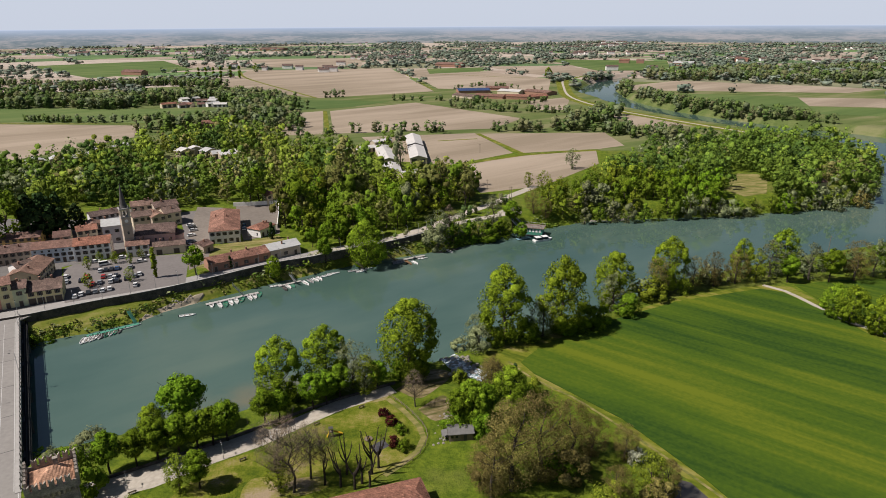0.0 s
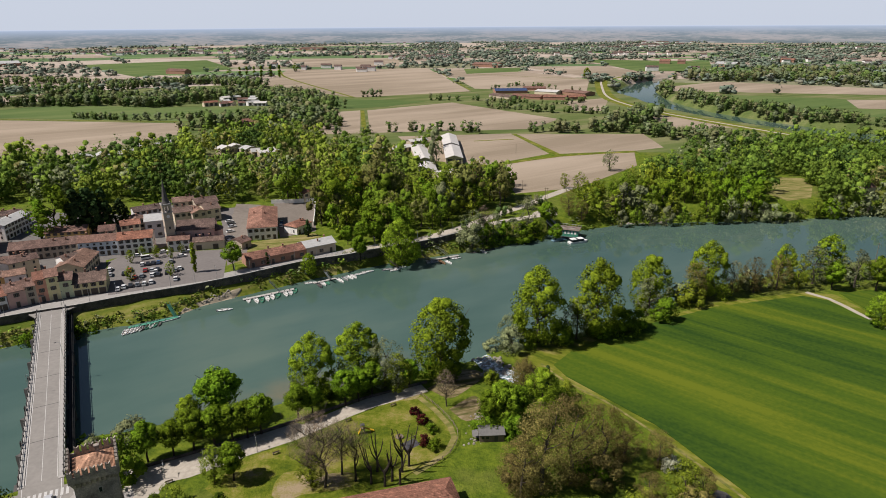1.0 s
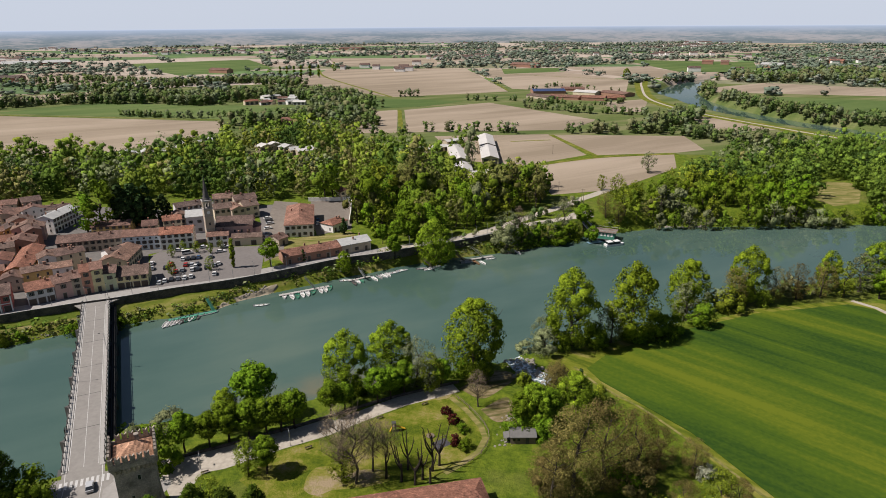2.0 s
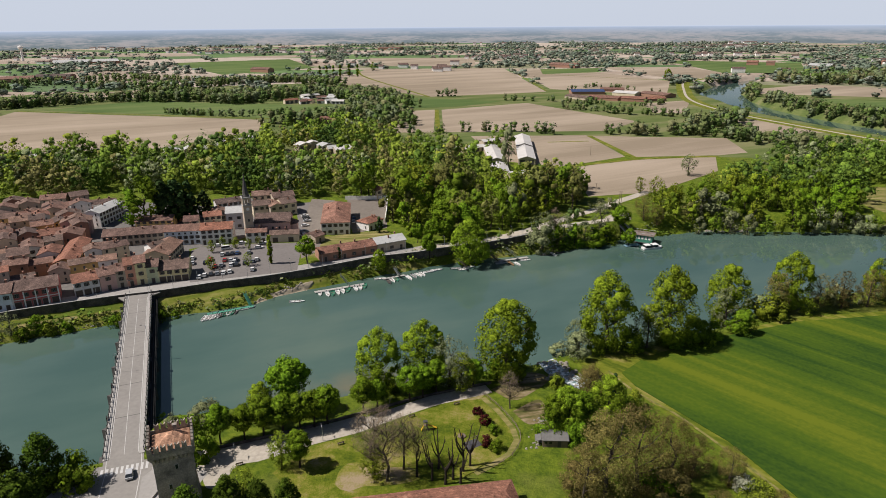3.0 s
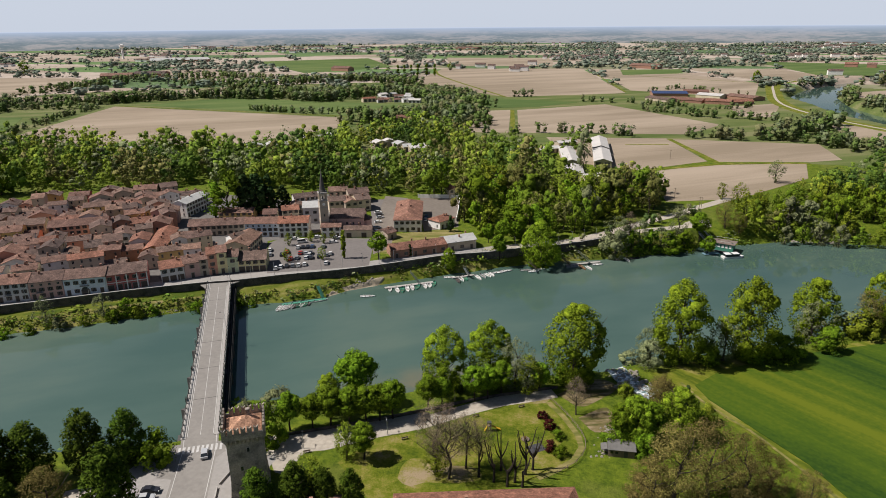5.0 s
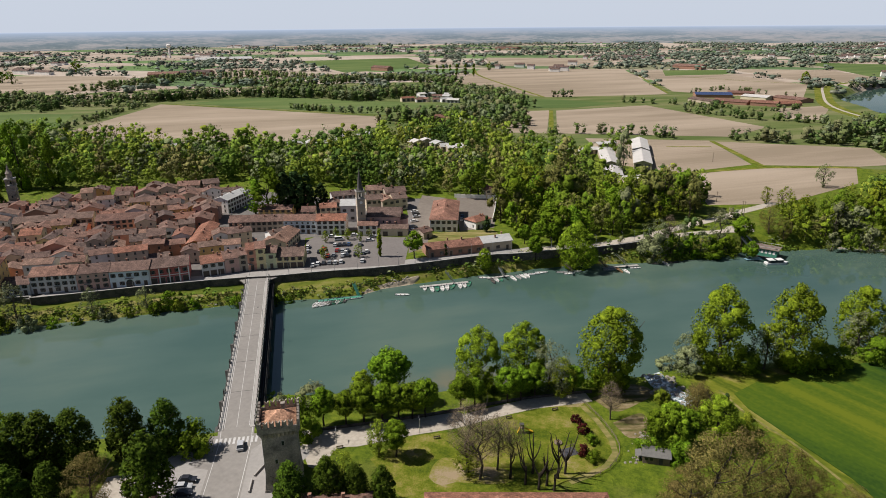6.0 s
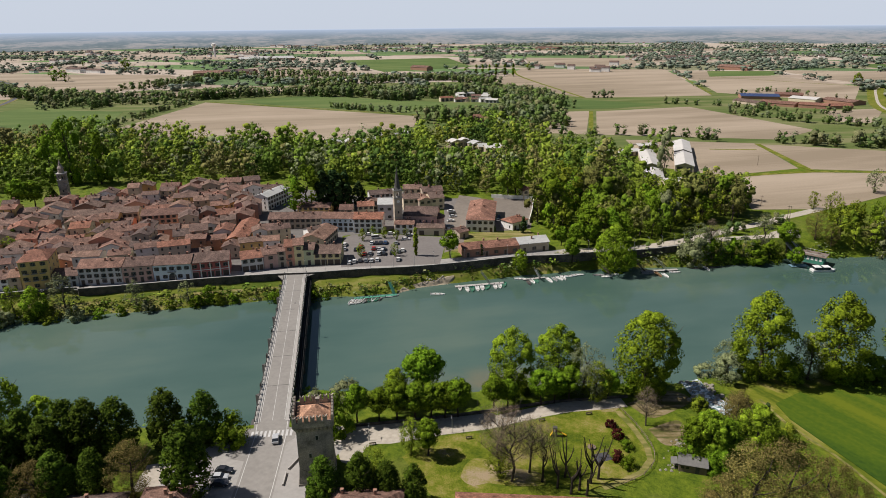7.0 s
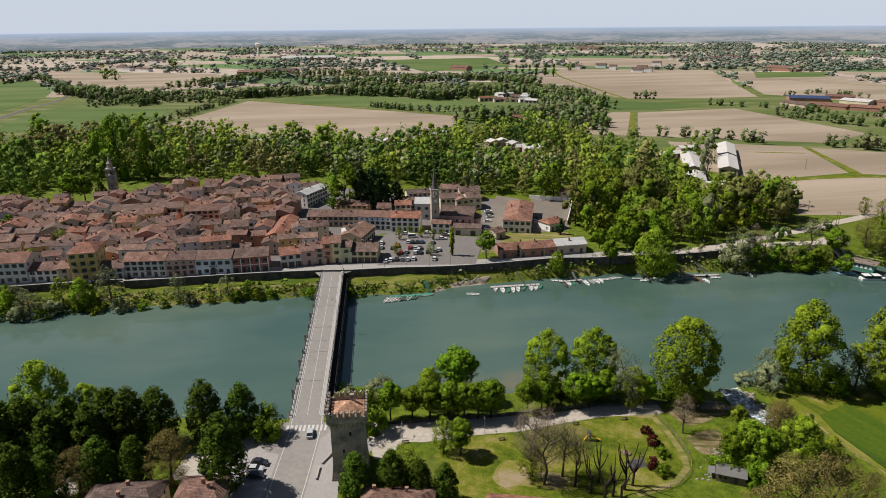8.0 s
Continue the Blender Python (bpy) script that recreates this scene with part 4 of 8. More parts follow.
# the row that faces the river, from west to east
FRONT = [
    ((-295.8, 137.3), (-285.5, 144.9), 12, 8.5, "cream", 0, 3, {}),
    ((-285.7, 145.5), (-275.3, 151.7), 14, 9.4, "grey", 1, 3, {}),
    ((-275.5, 152.4), (-265.1, 158.7), 11, 5.2, "white", 0, 2, {}),
    ((-264.8, 158.8), (-260.9, 161.3), 10, 5.8, "beige", 3, 2, {}),
    ((-259.3, 160.6), (-250.8, 167.5), 15, 12.6, "yellow", 1, 4, dict(hip=4.0, label="tall yellow apartment house with dark shutters and balconies")),
    ((-251.0, 168.1), (-242.0, 173.0), 10, 4.9, "grey", 0, 2, {}),
    ((-242.1, 173.7), (-226.8, 182.3), 12, 7.6, "grey", 0, 3, {}),
    ((-226.6, 182.4), (-216.5, 189.3), 12, 7.4, "pink", 0, 3, {}),
    ((-216.3, 189.4), (-202.9, 197.2), 12, 7.2, "blue", 2, 2, dict(label="pale blue-grey plastered house with an arched gate")),
    ((-203.2, 197.8), (-190.6, 207.5), 13, 7.0, "red", 2, 2, dict(front="dg", label="dark red house with white pilasters facing the river")),
    ((-187.6, 212.0), (-180.7, 218.4), 11, 6.0, "grey", 1, 2, dict(front="dg")),
    ((-180.5, 218.5), (-176.2, 222.9), 11, 6.8, "pink", 0, 2, {}),
    ((-176.2, 222.9), (-173.3, 225.0), 10, 7.6, "beige", 0, 3, {}),
    ((-173.3, 225.0), (-170.2, 227.3), 10, 9.6, "peach", 1, 3, {}),
    ((-170.2, 227.3), (-166.8, 229.7), 10, 9.9, "paleyellow", 0, 3, {}),
    ((-166.8, 229.7), (-162.7, 231.6), 10, 7.5, "palegreen", 2, 2, {}),
    ((-162.7, 231.6), (-151.8, 236.6), 13, 5.4, "paleyellow", 3, 2, dict(front="dg")),
]
for a, b, d, h, wall, roof, floors, more in FRONT:
    house(a, b, d, h, wall, roof, floors, **more)

# the blocks behind, and round the square
BACK = [
    ((-216.4, 269.1), (-190.7, 280.8), 12, 5.6, "beige", 0, 2, dict(label="long beige terrace with one brown tile roof")),
    ((-187.6, 276.6), (-171.3, 281.9), 11, 7.2, "blue", 0, 3, dict(front="d", label="pale blue-white terrace facing the square")),
    ((-170.2, 280.2), (-156.1, 285.6), 12, 7.6, "white", 1, 3, dict(front="d", label="white terrace house with a red tile roof")),
    ((-280.2, 243.4), (-257.3, 258.6), 12, 7.6, "peach", 1, 3, dict(label="long red plastered building with many small windows")),
    ((-320.8, 228.4), (-290.4, 250.8), 11, 7.0, "cream", 3, 2, dict(label="long cream plastered terrace with a pale tile roof")),
    ((-323.4, 300.0), (-314.2, 305.8), 9, 7.0, "red", 1, 2, dict(label="tall dark red rendered house at the edge of town")),
    ((-218.7, 298.8), (-200.6, 304.4), 10, 4.5, "yellow", 0, 2, dict(label="low yellow house with a brown tile roof")),
    ((-205.7, 315.5), (-196.2, 322.6), 12, 5.0, "brick", 1, 2, dict(along=False, label="brick house with a gabled red roof")),
    ((-189.7, 297.9), (-183.2, 300.9), 10, 6.0, "cream", 1, 2, {}),
    ((-203.7, 234.6), (-218.0, 263.8), 9, 6.5, "orange", 1, 2, {}),
    ((-169.4, 250.4), (-173.8, 270.0), 12, 5.5, "cream", 3, 2, {}),
    ((-178.9, 253.6), (-175.2, 259.2), 10, 6.5, "white", 3, 2, {}),
    ((-239.1, 243.2), (-232.3, 249.6), 14, 6.2, "grey", 2, 2, dict(along=False)),
    ((-284.1, 213.2), (-279.2, 215.4), 15, 6.5, "paleyellow", 2, 2, dict(along=False, label="pale yellow house with round windows in the gable")),
    ((-240.1, 299.9), (-241.8, 322.5), 9, 8.0, "white", M_GREYROOF, 3, dict(label="white three-storey house with a pale grey roof")),
]
for a, b, d, h, wall, roof, floors, more in BACK:
    house(a, b, d, h, wall, roof, floors, **more)

# the rest of the old town: rows of houses along the lanes
TOWN = [(-316.2, 143.8), (-287.4, 160.2), (-276.4, 171.6), (-255.1, 184.7), (-240.7, 193.0), (-215.2, 209.8), (-201.5, 219.5), (-198.5, 226.1), (-176.6, 241.5), (-176.7, 261.5), (-184.5, 273.6), (-215.2, 265.1), (-232.4, 287.3), (-230.6, 312.7), (-241.1, 333.8), (-286.2, 344.3), (-330.2, 322.8), (-346.1, 305.1), (-363.4, 267.7), (-360.5, 239.8), (-397.5, 243.2), (-445.4, 212.7)]
taken = []
for o in list(scene.objects):
    if o.name.startswith("house") and o.parent is None:
        w = [c for c in o.children if c.name.startswith("wall")][0]
        m = o.matrix_basis
        pts = [m @ Vector(c) for c in w.bound_box]
        ctr = sum(pts, Vector()) / 8
        taken.append((ctr.x, ctr.y, max((p - ctr).to_2d().length for p in pts), [tuple((m @ Vector((x, y, 0))).to_2d()) for x, y in ((w.bound_box[0][0], w.bound_box[0][1]), (w.bound_box[4][0], w.bound_box[4][1]), (w.bound_box[6][0], w.bound_box[6][1]), (w.bound_box[2][0], w.bound_box[2][1]))]))


def is_free(pts):
    for x, y in pts:
        for cx, cy, r, poly in taken:
            if math.hypot(x - cx, y - cy) < r + 1 and bool(inside(np.array([x]), np.array([y]), poly)[0]):
                return False
    return True


ux, uy = math.cos(radians(37.0)), math.sin(radians(37.0))
origin = QUAY[4]
tones = ["cream", "white", "white", "grey", "pink", "peach", "yellow", "cream", "brick", "beige"]
v = 15.0
while v < 190:
    u = -330.0 + hr.uniform(0, 8)
    deep = hr.uniform(7.5, 11.5)
    while u < 110:
        w = hr.uniform(6.0, 14.5)
        tilt = hr.uniform(-11, 11) + (u + 110) * 0.02
        a = (origin[0] + ux * u - uy * v, origin[1] + uy * u + ux * v)
        c, s = math.cos(radians(37 + tilt)), math.sin(radians(37 + tilt))
        at = lambda p, q: (a[0] + c * p - s * q, a[1] + s * p + c * q)
        probe = [at(p, q) for p in (0, w / 2, w) for q in (0, deep / 2, deep)]
        ok = all(bool(inside(np.array([x]), np.array([y]), TOWN)[0]) for x, y in probe) and is_free(probe)
        if ok and hr.random() < 0.93:
            h = hr.choice((3.8, 5.0, 5.8, 6.4, 7.2, 8.4))
            house(a, at(w, 0), deep, h, hr.choice(tones), hr.choice((0, 0, 0, 1, 2, 2, 3, 3)), 2 if h < 7.5 else 3, along=hr.random() < 0.62, chimneys=hr.choice((0, 1, 1, 2)), side=hr.random() < 0.6, step=3.2, shutters=1)
            u += w + hr.choice((0.0, 0.05, 0.1, 0.3, 3.0))
        else:
            u += 2.5
    v += deep + hr.choice((0.6, 1.2, 3.5, 5.0))


# ---- square, church and the halls east of it ----
M_SQUARE = plain("square_asphalt", (0.165, 0.150, 0.140), 0.9, 0, 0.7, 0.2, 0.2)
patch("square", [(-149.8, 233.5), (-171.1, 271.2), (-169.3, 277.4), (-155.2, 283.8), (-123.4, 291.1), (-139.2, 329.7), (-154.4, 361.9), (-142.8, 367.1), (-116.6, 302.6), (-116.4, 274.8), (-109.6, 253.7)], 0.03, M_SQUARE, 0.2, "grey-brown paved town square with parked cars", "square")
M_COURT = plain("dusty_court", (0.19, 0.165, 0.14), 0.95, 0, 0.5, 0.3, 0.1)
patch("hall_lane", [(-113.7, 268.7), (-108.7, 279.9), (-118.7, 313.8), (-131.5, 371.9), (-147.5, 374.0), (-133.4, 321.2)], 0.036, M_COURT, 0.2, "dusty paved lane beside the hall", "lane")
patch("courtyard", [(-124.7, 375.2), (-100.1, 380.4), (-85.4, 321.2), (-101.0, 309.7), (-113.7, 341.3)], 0.03, M_COURT, 0.2, "dusty brown courtyard beside the hall", "yard")
house(*[(-148.8, 285.7), (-139.4, 288.9)], 8, 5.6, "white", 0, 2, label="small white house at the foot of the bell tower")
arc = house(*[(-138.8, 288.2), (-124.1, 292.8)], 7, 4.2, "cream", 3, 1, front="g", label="low arcaded building on the square", step=5)
church = thing("church", pose(-147.1, 292.9, 0, 0, 0, heading_of(*[(-147.1, 292.9), (-128.6, 298.1)])), "pale pink church with a long brown tiled nave", "church")
w, d, h = 17.5, 13.0, 8.6
g = Geo()
g.face([(0, 0, 0), (w, 0, 0), (w, 0, h), (0, 0, h)]).face([(w, d, 0), (0, d, 0), (0, d, h), (w, d, h)])
g.face([(w, 0, 0), (w, d, 0), (w, d, h), (w, d / 2, h + 3.4), (w, 0, h)]).face([(0, d, 0), (0, 0, 0), (0, 0, h), (0, d / 2, h + 3.4), (0, d, h)])
part("nave", g, WALLS["pink"], church)
g = Geo()
gable(g, w, d, h, 3.4, 0.4)
part("roof", g, ROOFS[2], church)
apse = Geo().prism([(w + 3.4 * math.cos(a), d / 2 + 4.6 * math.sin(a)) for a in np.linspace(-1.57, 1.57, 9)], 0, 6.8)
part("apse", apse, WALLS["pink"], church)
g = Geo()
ring = [(w + 3.8 * math.cos(a), d / 2 + 5.0 * math.sin(a)) for a in np.linspace(-1.57, 1.57, 9)]
for p, q in zip(ring, ring[1:]):
    g.face([(*p, 6.8), (*q, 6.8), (w, d / 2, 9.0)])
    g.face([(*q, 6.8), (*p, 6.8), (*p, 6.6), (*q, 6.6)])
part("apse_roof", g, ROOFS[2], church)
for k in range(5):
    part("window", WIN[1], None, church, m=pose(2 + k * 3.4, 0, 5.2))


def bell_tower(x, y, w, shaft, top, wall, spire, label):
    """A campanile: shaft with string courses, arched belfry and a pointed spire."""
    ob = thing("bell_tower", pose(x, y, 0, 0, 0, 37), label, "bell tower")
    r = w / 2
    part("shaft", Geo().box(-r, r, -r, r, 0, shaft - 4.5), wall, ob)
    for lo_z, hi_z, e in ((shaft * 0.35, shaft * 0.35 + 0.3, 0.15), (shaft * 0.65, shaft * 0.65 + 0.3, 0.15), (shaft - 4.5, shaft - 4.1, 0.25), (shaft - 0.5, shaft, 0.35)):
        part("cornice", Geo().box(-r - e, r + e, -r - e, r + e, lo_z, hi_z), M_CONC, ob, "pale stone cornice")
    g = Geo()
    for sx in (-1, 1):
        for sy in (-1, 1):
            g.box(min(sx * r, sx * (r - 0.8)), max(sx * r, sx * (r - 0.8)), min(sy * r, sy * (r - 0.8)), max(sy * r, sy * (r - 0.8)), shaft - 4.1, shaft - 0.5)
    for s in (-1, 1):
        g.box(-0.2, 0.2, min(s * r, s * (r - 0.5)), max(s * r, s * (r - 0.5)), shaft - 4.1, shaft - 0.5)
        g.box(min(s * r, s * (r - 0.5)), max(s * r, s * (r - 0.5)), -0.2, 0.2, shaft - 4.1, shaft - 0.5)
        g.box(-r + 0.8, r - 0.8, min(s * r, s * (r - 0.6)), max(s * r, s * (r - 0.6)), shaft - 1.2, shaft - 0.5)
        g.box(min(s * r, s * (r - 0.6)), max(s * r, s * (r - 0.6)), -r + 0.8, r - 0.8, shaft - 1.2, shaft - 0.5)
    belfry = part("belfry", g, wall, ob)
    part("bell", Geo().tube([(0, 0, shaft - 3.6), (0, 0, shaft - 3.2), (0, 0, shaft - 2.5), (0, 0, shaft - 2.2)], [0.7, 0.5, 0.4, 0.1], 10), M_DARKMETAL, belfry, "dark bronze bell")
    g = Geo()
    if spire:
        g.tube([(0, 0, shaft), (0, 0, shaft + 1.2), (0, 0, top - 0.8), (0, 0, top)], [r * 0.95, r * 0.72, 0.12, 0.04], 12)
        for sx in (-1, 1):
            for sy in (-1, 1):
                g.tube([(sx * (r - 0.2), sy * (r - 0.2), shaft), (sx * (r - 0.2), sy * (r - 0.2), shaft + 1.6)], [0.3, 0.03], 6)
        part("spire", g, M_DARKCONC, ob, "slim pointed dark spire")
    else:
        part("lantern", g.tube([(0, 0, shaft), (0, 0, shaft + 3.0)], [r * 0.75, r * 0.7], 8).tube([(0, 0, shaft + 3.0), (0, 0, shaft + 4.6), (0, 0, top)], [r * 0.85, r * 0.4, 0.03], 8), wall, ob, "eight-sided lantern with a pointed cap")
    for s in range(4):
        dial = Geo().tube([(0, -r - 0.06, shaft - 6.2), (0, -r + 0.02, shaft - 6.2)], [0.8, 0.8], 16)
        if spire and s in (0, 1):
            part("clock_face", dial, WALLS["white"], ob, "white round clock face", m=pose(0, 0, 0, 0, 0, 90 * s))
        part("window", WIN[1], None, ob, m=pose(0, 0, 0, 0, 0, 90 * s) @ pose(0, -r, shaft * 0.45))
    return ob


bell_tower(-149.8, 291.7, 4.1, 22.9, 34.9, WALLS["beige"], True, "beige church bell tower with clock faces and a slim spire")
bell_tower(-364.3, 264.2, 4.6, 20.5, 29.1, M_TOWER, False, "old grey brick bell tower with an open belfry")
EAST = [
    ((-115.9, 304.0), (-102.0, 308.2), 38, 6.6, "white", roof_mat("clay_tile_bright", (0.30, 0.155, 0.108)), 2, dict(along=False, hip=5.5, label="long white hall with a bright red hipped roof")),
    ((-93.5, 314.2), (-88.2, 324.3), 9, 4.2, "white", 1, 1, dict(hip=3.0)),
    ((-102.5, 265.3), (-80.2, 281.6), 10, 4.0, "brick", 1, 1, dict(label="long low brick shed with a red tile roof", step=4)),
    ((-80.0, 281.7), (-68.2, 290.7), 10, 4.4, "beige", M_GREYROOF, 1, dict(label="low beige shed with a pale grey roof", step=4)),
    ((-106.1, 377.6), (-100.8, 381.5), 9, 5.5, "cream", 1, 2, dict(along=False, label="cream cottage at the edge of the wood")),
    ((-169.6, 305.9), (-161.7, 309.4), 12, 9.0, "grey", M_GREYROOF, 2, dict(label="tall grey house beside the bell tower")),
    ((-164.8, 328.6), (-156.8, 333.5), 10, 7.0, "cream", 3, 2, {}), ((-155.2, 330.2), (-149.6, 335.5), 12, 6.5, "beige", 3, 2, dict(along=False)), ((-150.2, 335.2), (-143.9, 340.8), 12, 7.0, "cream", 3, 2, {}),
    ((-161.7, 349.6), (-151.6, 357.1), 11, 6.5, "beige", 2, 2, {}), ((-176.4, 351.9), (-166.1, 356.6), 10, 6.5, "cream", 3, 2, {}), ((-191.3, 336.3), (-179.4, 346.1), 10, 5.0, "grey", 2, 2, {}),
    ((-184.4, 309.2), (-176.6, 314.0), 9, 5.5, "cream", 1, 2, {}), ((-185.6, 319.2), (-178.8, 323.6), 8, 5.0, "beige", 3, 2, dict(along=False)),
    ((-114.2, 290.2), (-111.4, 295.6), 8, 3.6, "beige", 0, 1, {}),
]
for a, b, d, h, wall, roof, floors, more in EAST:
    house(a, b, d, h, wall, roof, floors, group="houses east of the square", **more)
g = Geo()
for a, b in zip([(-126.0, 374.7), (-99.8, 379.0), (-93.2, 350.6)], [(-99.8, 379.0), (-93.2, 350.6), (-89.1, 330.7)]):
    n = offset_line([a, b], 0.3)
    g.prism([a, b, n[1], n[0]], 0, 2.4)
tagged(part("garden_wall", g, WALLS["white"]), "pale plastered wall round the courtyard", "wall", kind="structure")

# ---- cars ----
M_TYRE = plain("tyre_rubber", (0.02, 0.02, 0.02), 0.9, 0, 5, 0.2)
M_LAMP = plain("headlight_lens", (0.7, 0.7, 0.68), 0.15, 0, 5, 0.1, 0.6)
PAINTS = {"white": (0.72, 0.72, 0.70), "dark": (0.03, 0.032, 0.04), "grey": (0.25, 0.26, 0.27), "red": (0.42, 0.03, 0.02), "blue": (0.05, 0.10, 0.22), "silver": (0.45, 0.46, 0.47)}
PAINTS = {k: plain(k + "_car_paint", c, 0.25, 0.1, 2, 0.06, 0.6) for k, c in PAINTS.items()}
car_made = {}


def car(x, y, turn, tone, van=False, z=0.06):
    key = (tone, van)
    at = pose(x, y, z, 0, 0, turn)
    if key in car_made:
        return copy_thing(car_made[key], at)
    ob = thing("van" if van else "car", at, f"{tone} parked {'van' if van else 'car'} on the asphalt", "van" if van else "car", "parked cars")
    hh = 2.1 if van else 1.45
    prof = [(-2.1, 0.35), (2.1, 0.35), (2.15, 0.7), (1.9, 0.85), (1.0, 0.95), (-1.5, 1.0), (-2.1, 0.9)] if not van else [(-2.4, 0.35), (2.4, 0.35), (2.45, 0.9), (2.2, 1.1), (1.6, 1.2), (-2.4, 1.2)]
    g = Geo()
    lo, hi = [(px, -0.86, pz) for px, pz in prof], [(px, 0.86, pz) for px, pz in prof]
    g.face(lo).face(hi[::-1])
    for i in range(len(prof)):
        j = (i + 1) % len(prof)
        g.face([hi[i], hi[j], lo[j], lo[i]])
    part("body", g, PAINTS[tone], ob)
    roofp = [(1.05, 0.95), (0.35, hh), (-1.2, hh), (-1.9, 0.95)] if not van else [(1.7, 1.2), (1.2, hh), (-2.35, hh), (-2.4, 1.2)]
    g = Geo()
    lo = [(px, -0.84 + (0.12 if pz > 1.2 else 0), pz) for px, pz in roofp]
    hi = [(px, -py, pz) for px, py, pz in lo]
    g.face(lo).face(hi[::-1])
    for i in (0, 2):
        g.face([hi[i], hi[i + 1], lo[i + 1], lo[i]])
    part("cabin_glass", g, M_GLASS, ob, "dark car glass")
    a, b = roofp[1], roofp[2]
    part("roof", Geo().box(b[0] - 0.03, a[0] + 0.03, -0.73, 0.73, hh - 0.02, hh + 0.04), PAINTS[tone], ob)
    rim = Geo().tube([(0, -0.015, 0), (0, 0.015, 0)], [0.2, 0.2], 10).mesh("rim", M_STEEL)
    wheel = Geo().tube([(0, -0.1, 0), (0, 0.1, 0)], [0.32, 0.32], 12).mesh("wheel", M_TYRE)
    for sx in (-1.3, 1.3):
        for sy in (-0.8, 0.8):
            whl = part("wheel", wheel, None, ob, m=pose(sx, sy, 0.32))
            part("rim", rim, None, whl, "bright wheel rim", m=pose(0, 0.11 if sy > 0 else -0.11, 0))
    for sy in (-0.6, 0.6):
        part("headlight", Geo().box(2.08, 2.17, sy - 0.18, sy + 0.18, 0.62, 0.76), M_LAMP, ob, "clear headlight")
    car_made[key] = ob
    return ob


row = 37 + 75
for tone, x, y in (("white", -148.6, 238.9), ("white", -147.2, 241.2), ("dark", -145.2, 243.0), ("grey", -142.8, 244.1), ("white", -140.4, 245.2), ("white", -138.4, 247.0), ("white", -129.5, 251.1),
                   ("red", -148.2, 252.0), ("grey", -145.9, 253.9), ("white", -141.8, 254.9), ("white", -142.2, 259.2), ("dark", -139.6, 256.0), ("grey", -134.3, 261.1), ("white", -133.3, 263.4), ("dark", -136.7, 258.2),
                   ("red", -147.6, 260.4), ("silver", -144.7, 260.8), ("dark", -142.7, 261.8), ("red", -154.5, 260.1), ("dark", -155.0, 256.1), ("white", -152.6, 267.6), ("dark", -150.5, 268.6), ("dark", -148.5, 269.6), ("blue", -146.4, 270.5),
                   ("grey", -141.1, 272.0), ("white", -163.9, 260.5), ("silver", -160.5, 254.5)):
    car(x, y, row + hr.uniform(-5, 5), tone)
for tone, x, y, a in (("white", -160.5, 279.3, 30), ("white", -150.7, 284.8, 34), ("white", -139.5, 279.6, 30), ("white", -140.8, 286.2, 36), ("white", -137.4, 335.7, 40), ("silver", -132.5, 326.4, 40), ("white", -130.3, 317.7, 40), ("grey", -126.8, 307.7, 40),
                      ("dark", -135.0, 331.6, 40), ("white", -124.8, 302.1, 45), ("blue", -108.0, 335.1, 110), ("white", -106.4, 328.6, 110), ("dark", -101.8, 100.2, 20), ("silver", -101.1, 97.7, 25), ("dark", -99.5, 95.9, 25), ("dark", -251.7, 161.3, 30),
                      ("dark", 19.8, 342.1, 20)):
    car(x, y, a, tone)
car(-154.7, 275.7, 34, "white", True)
tagged(car(-97.9, 115.6, heading_of(B0, B1), "silver"), "silver car driving on the bridge road")
patch("yard", [(-116.2, 273.0), (-116.5, 300.5), (-85.2, 318.0), (-69.9, 296.2), (-79.9, 286.2), (-102.8, 270.3)], 0.02, M_DRY, 0.1, "dry garden yard behind the long shed", "yard")


# ---- details of the river front ----
M_BALCONY = plain("balcony_slab", (0.30, 0.28, 0.25), 0.85, 0, 2, 0.2)


def balcony(owner, x, z, w):
    """A slab with an iron railing on a house's front."""
    slab = part("balcony", Geo().box(x - w / 2, x + w / 2, -0.95, 0.0, z - 0.16, z), M_BALCONY, owner)
    g = Geo().bar((x - w / 2, -0.9, z + 0.95), (x + w / 2, -0.9, z + 0.95), 0.03, 4)
    for k in range(int(w / 0.22) + 1):
        g.bar((x - w / 2 + k * 0.22, -0.9, z), (x - w / 2 + k * 0.22, -0.9, z + 0.95), 0.014, 3)
    for s in (-w / 2, w / 2):
        g.bar((x + s, -0.9, z + 0.95), (x + s, 0, z + 0.95), 0.03, 4)
    part("balcony_railing", g, M_DARKMETAL, slab, "dark iron railing")


def front_house(word):
    return [o for o in scene.objects if o.parent is None and word in str(o.get("label", ""))][0]


def front_width(o):
    return max(c[0] for w in o.children if w.name.startswith("wall") for c in w.bound_box)


yh = front_house("tall yellow apartment")
w = front_width(yh)
for z in (4.1, 7.2):
    for f in (0.22, 0.5, 0.78):
        balcony(yh, w * f, z, 2.2)
rh = front_house("dark red house with white")
w = front_width(rh)
for k in range(5):
    part("pilaster", Geo().box(w * k / 4 - 0.22 + (0.22 if k == 0 else -0.22 if k == 4 else 0), w * k / 4 + 0.22 + (0.22 if k == 0 else -0.22 if k == 4 else 0), -0.2, 0.0, 0, 6.6), WALLS["white"], rh, "white pilaster")
part("string_course", Geo().box(0, w, -0.14, 0, 3.3, 3.6), WALLS["white"], rh)
bh = front_house("pale blue-grey plastered house")
w = front_width(bh)
g = Geo()
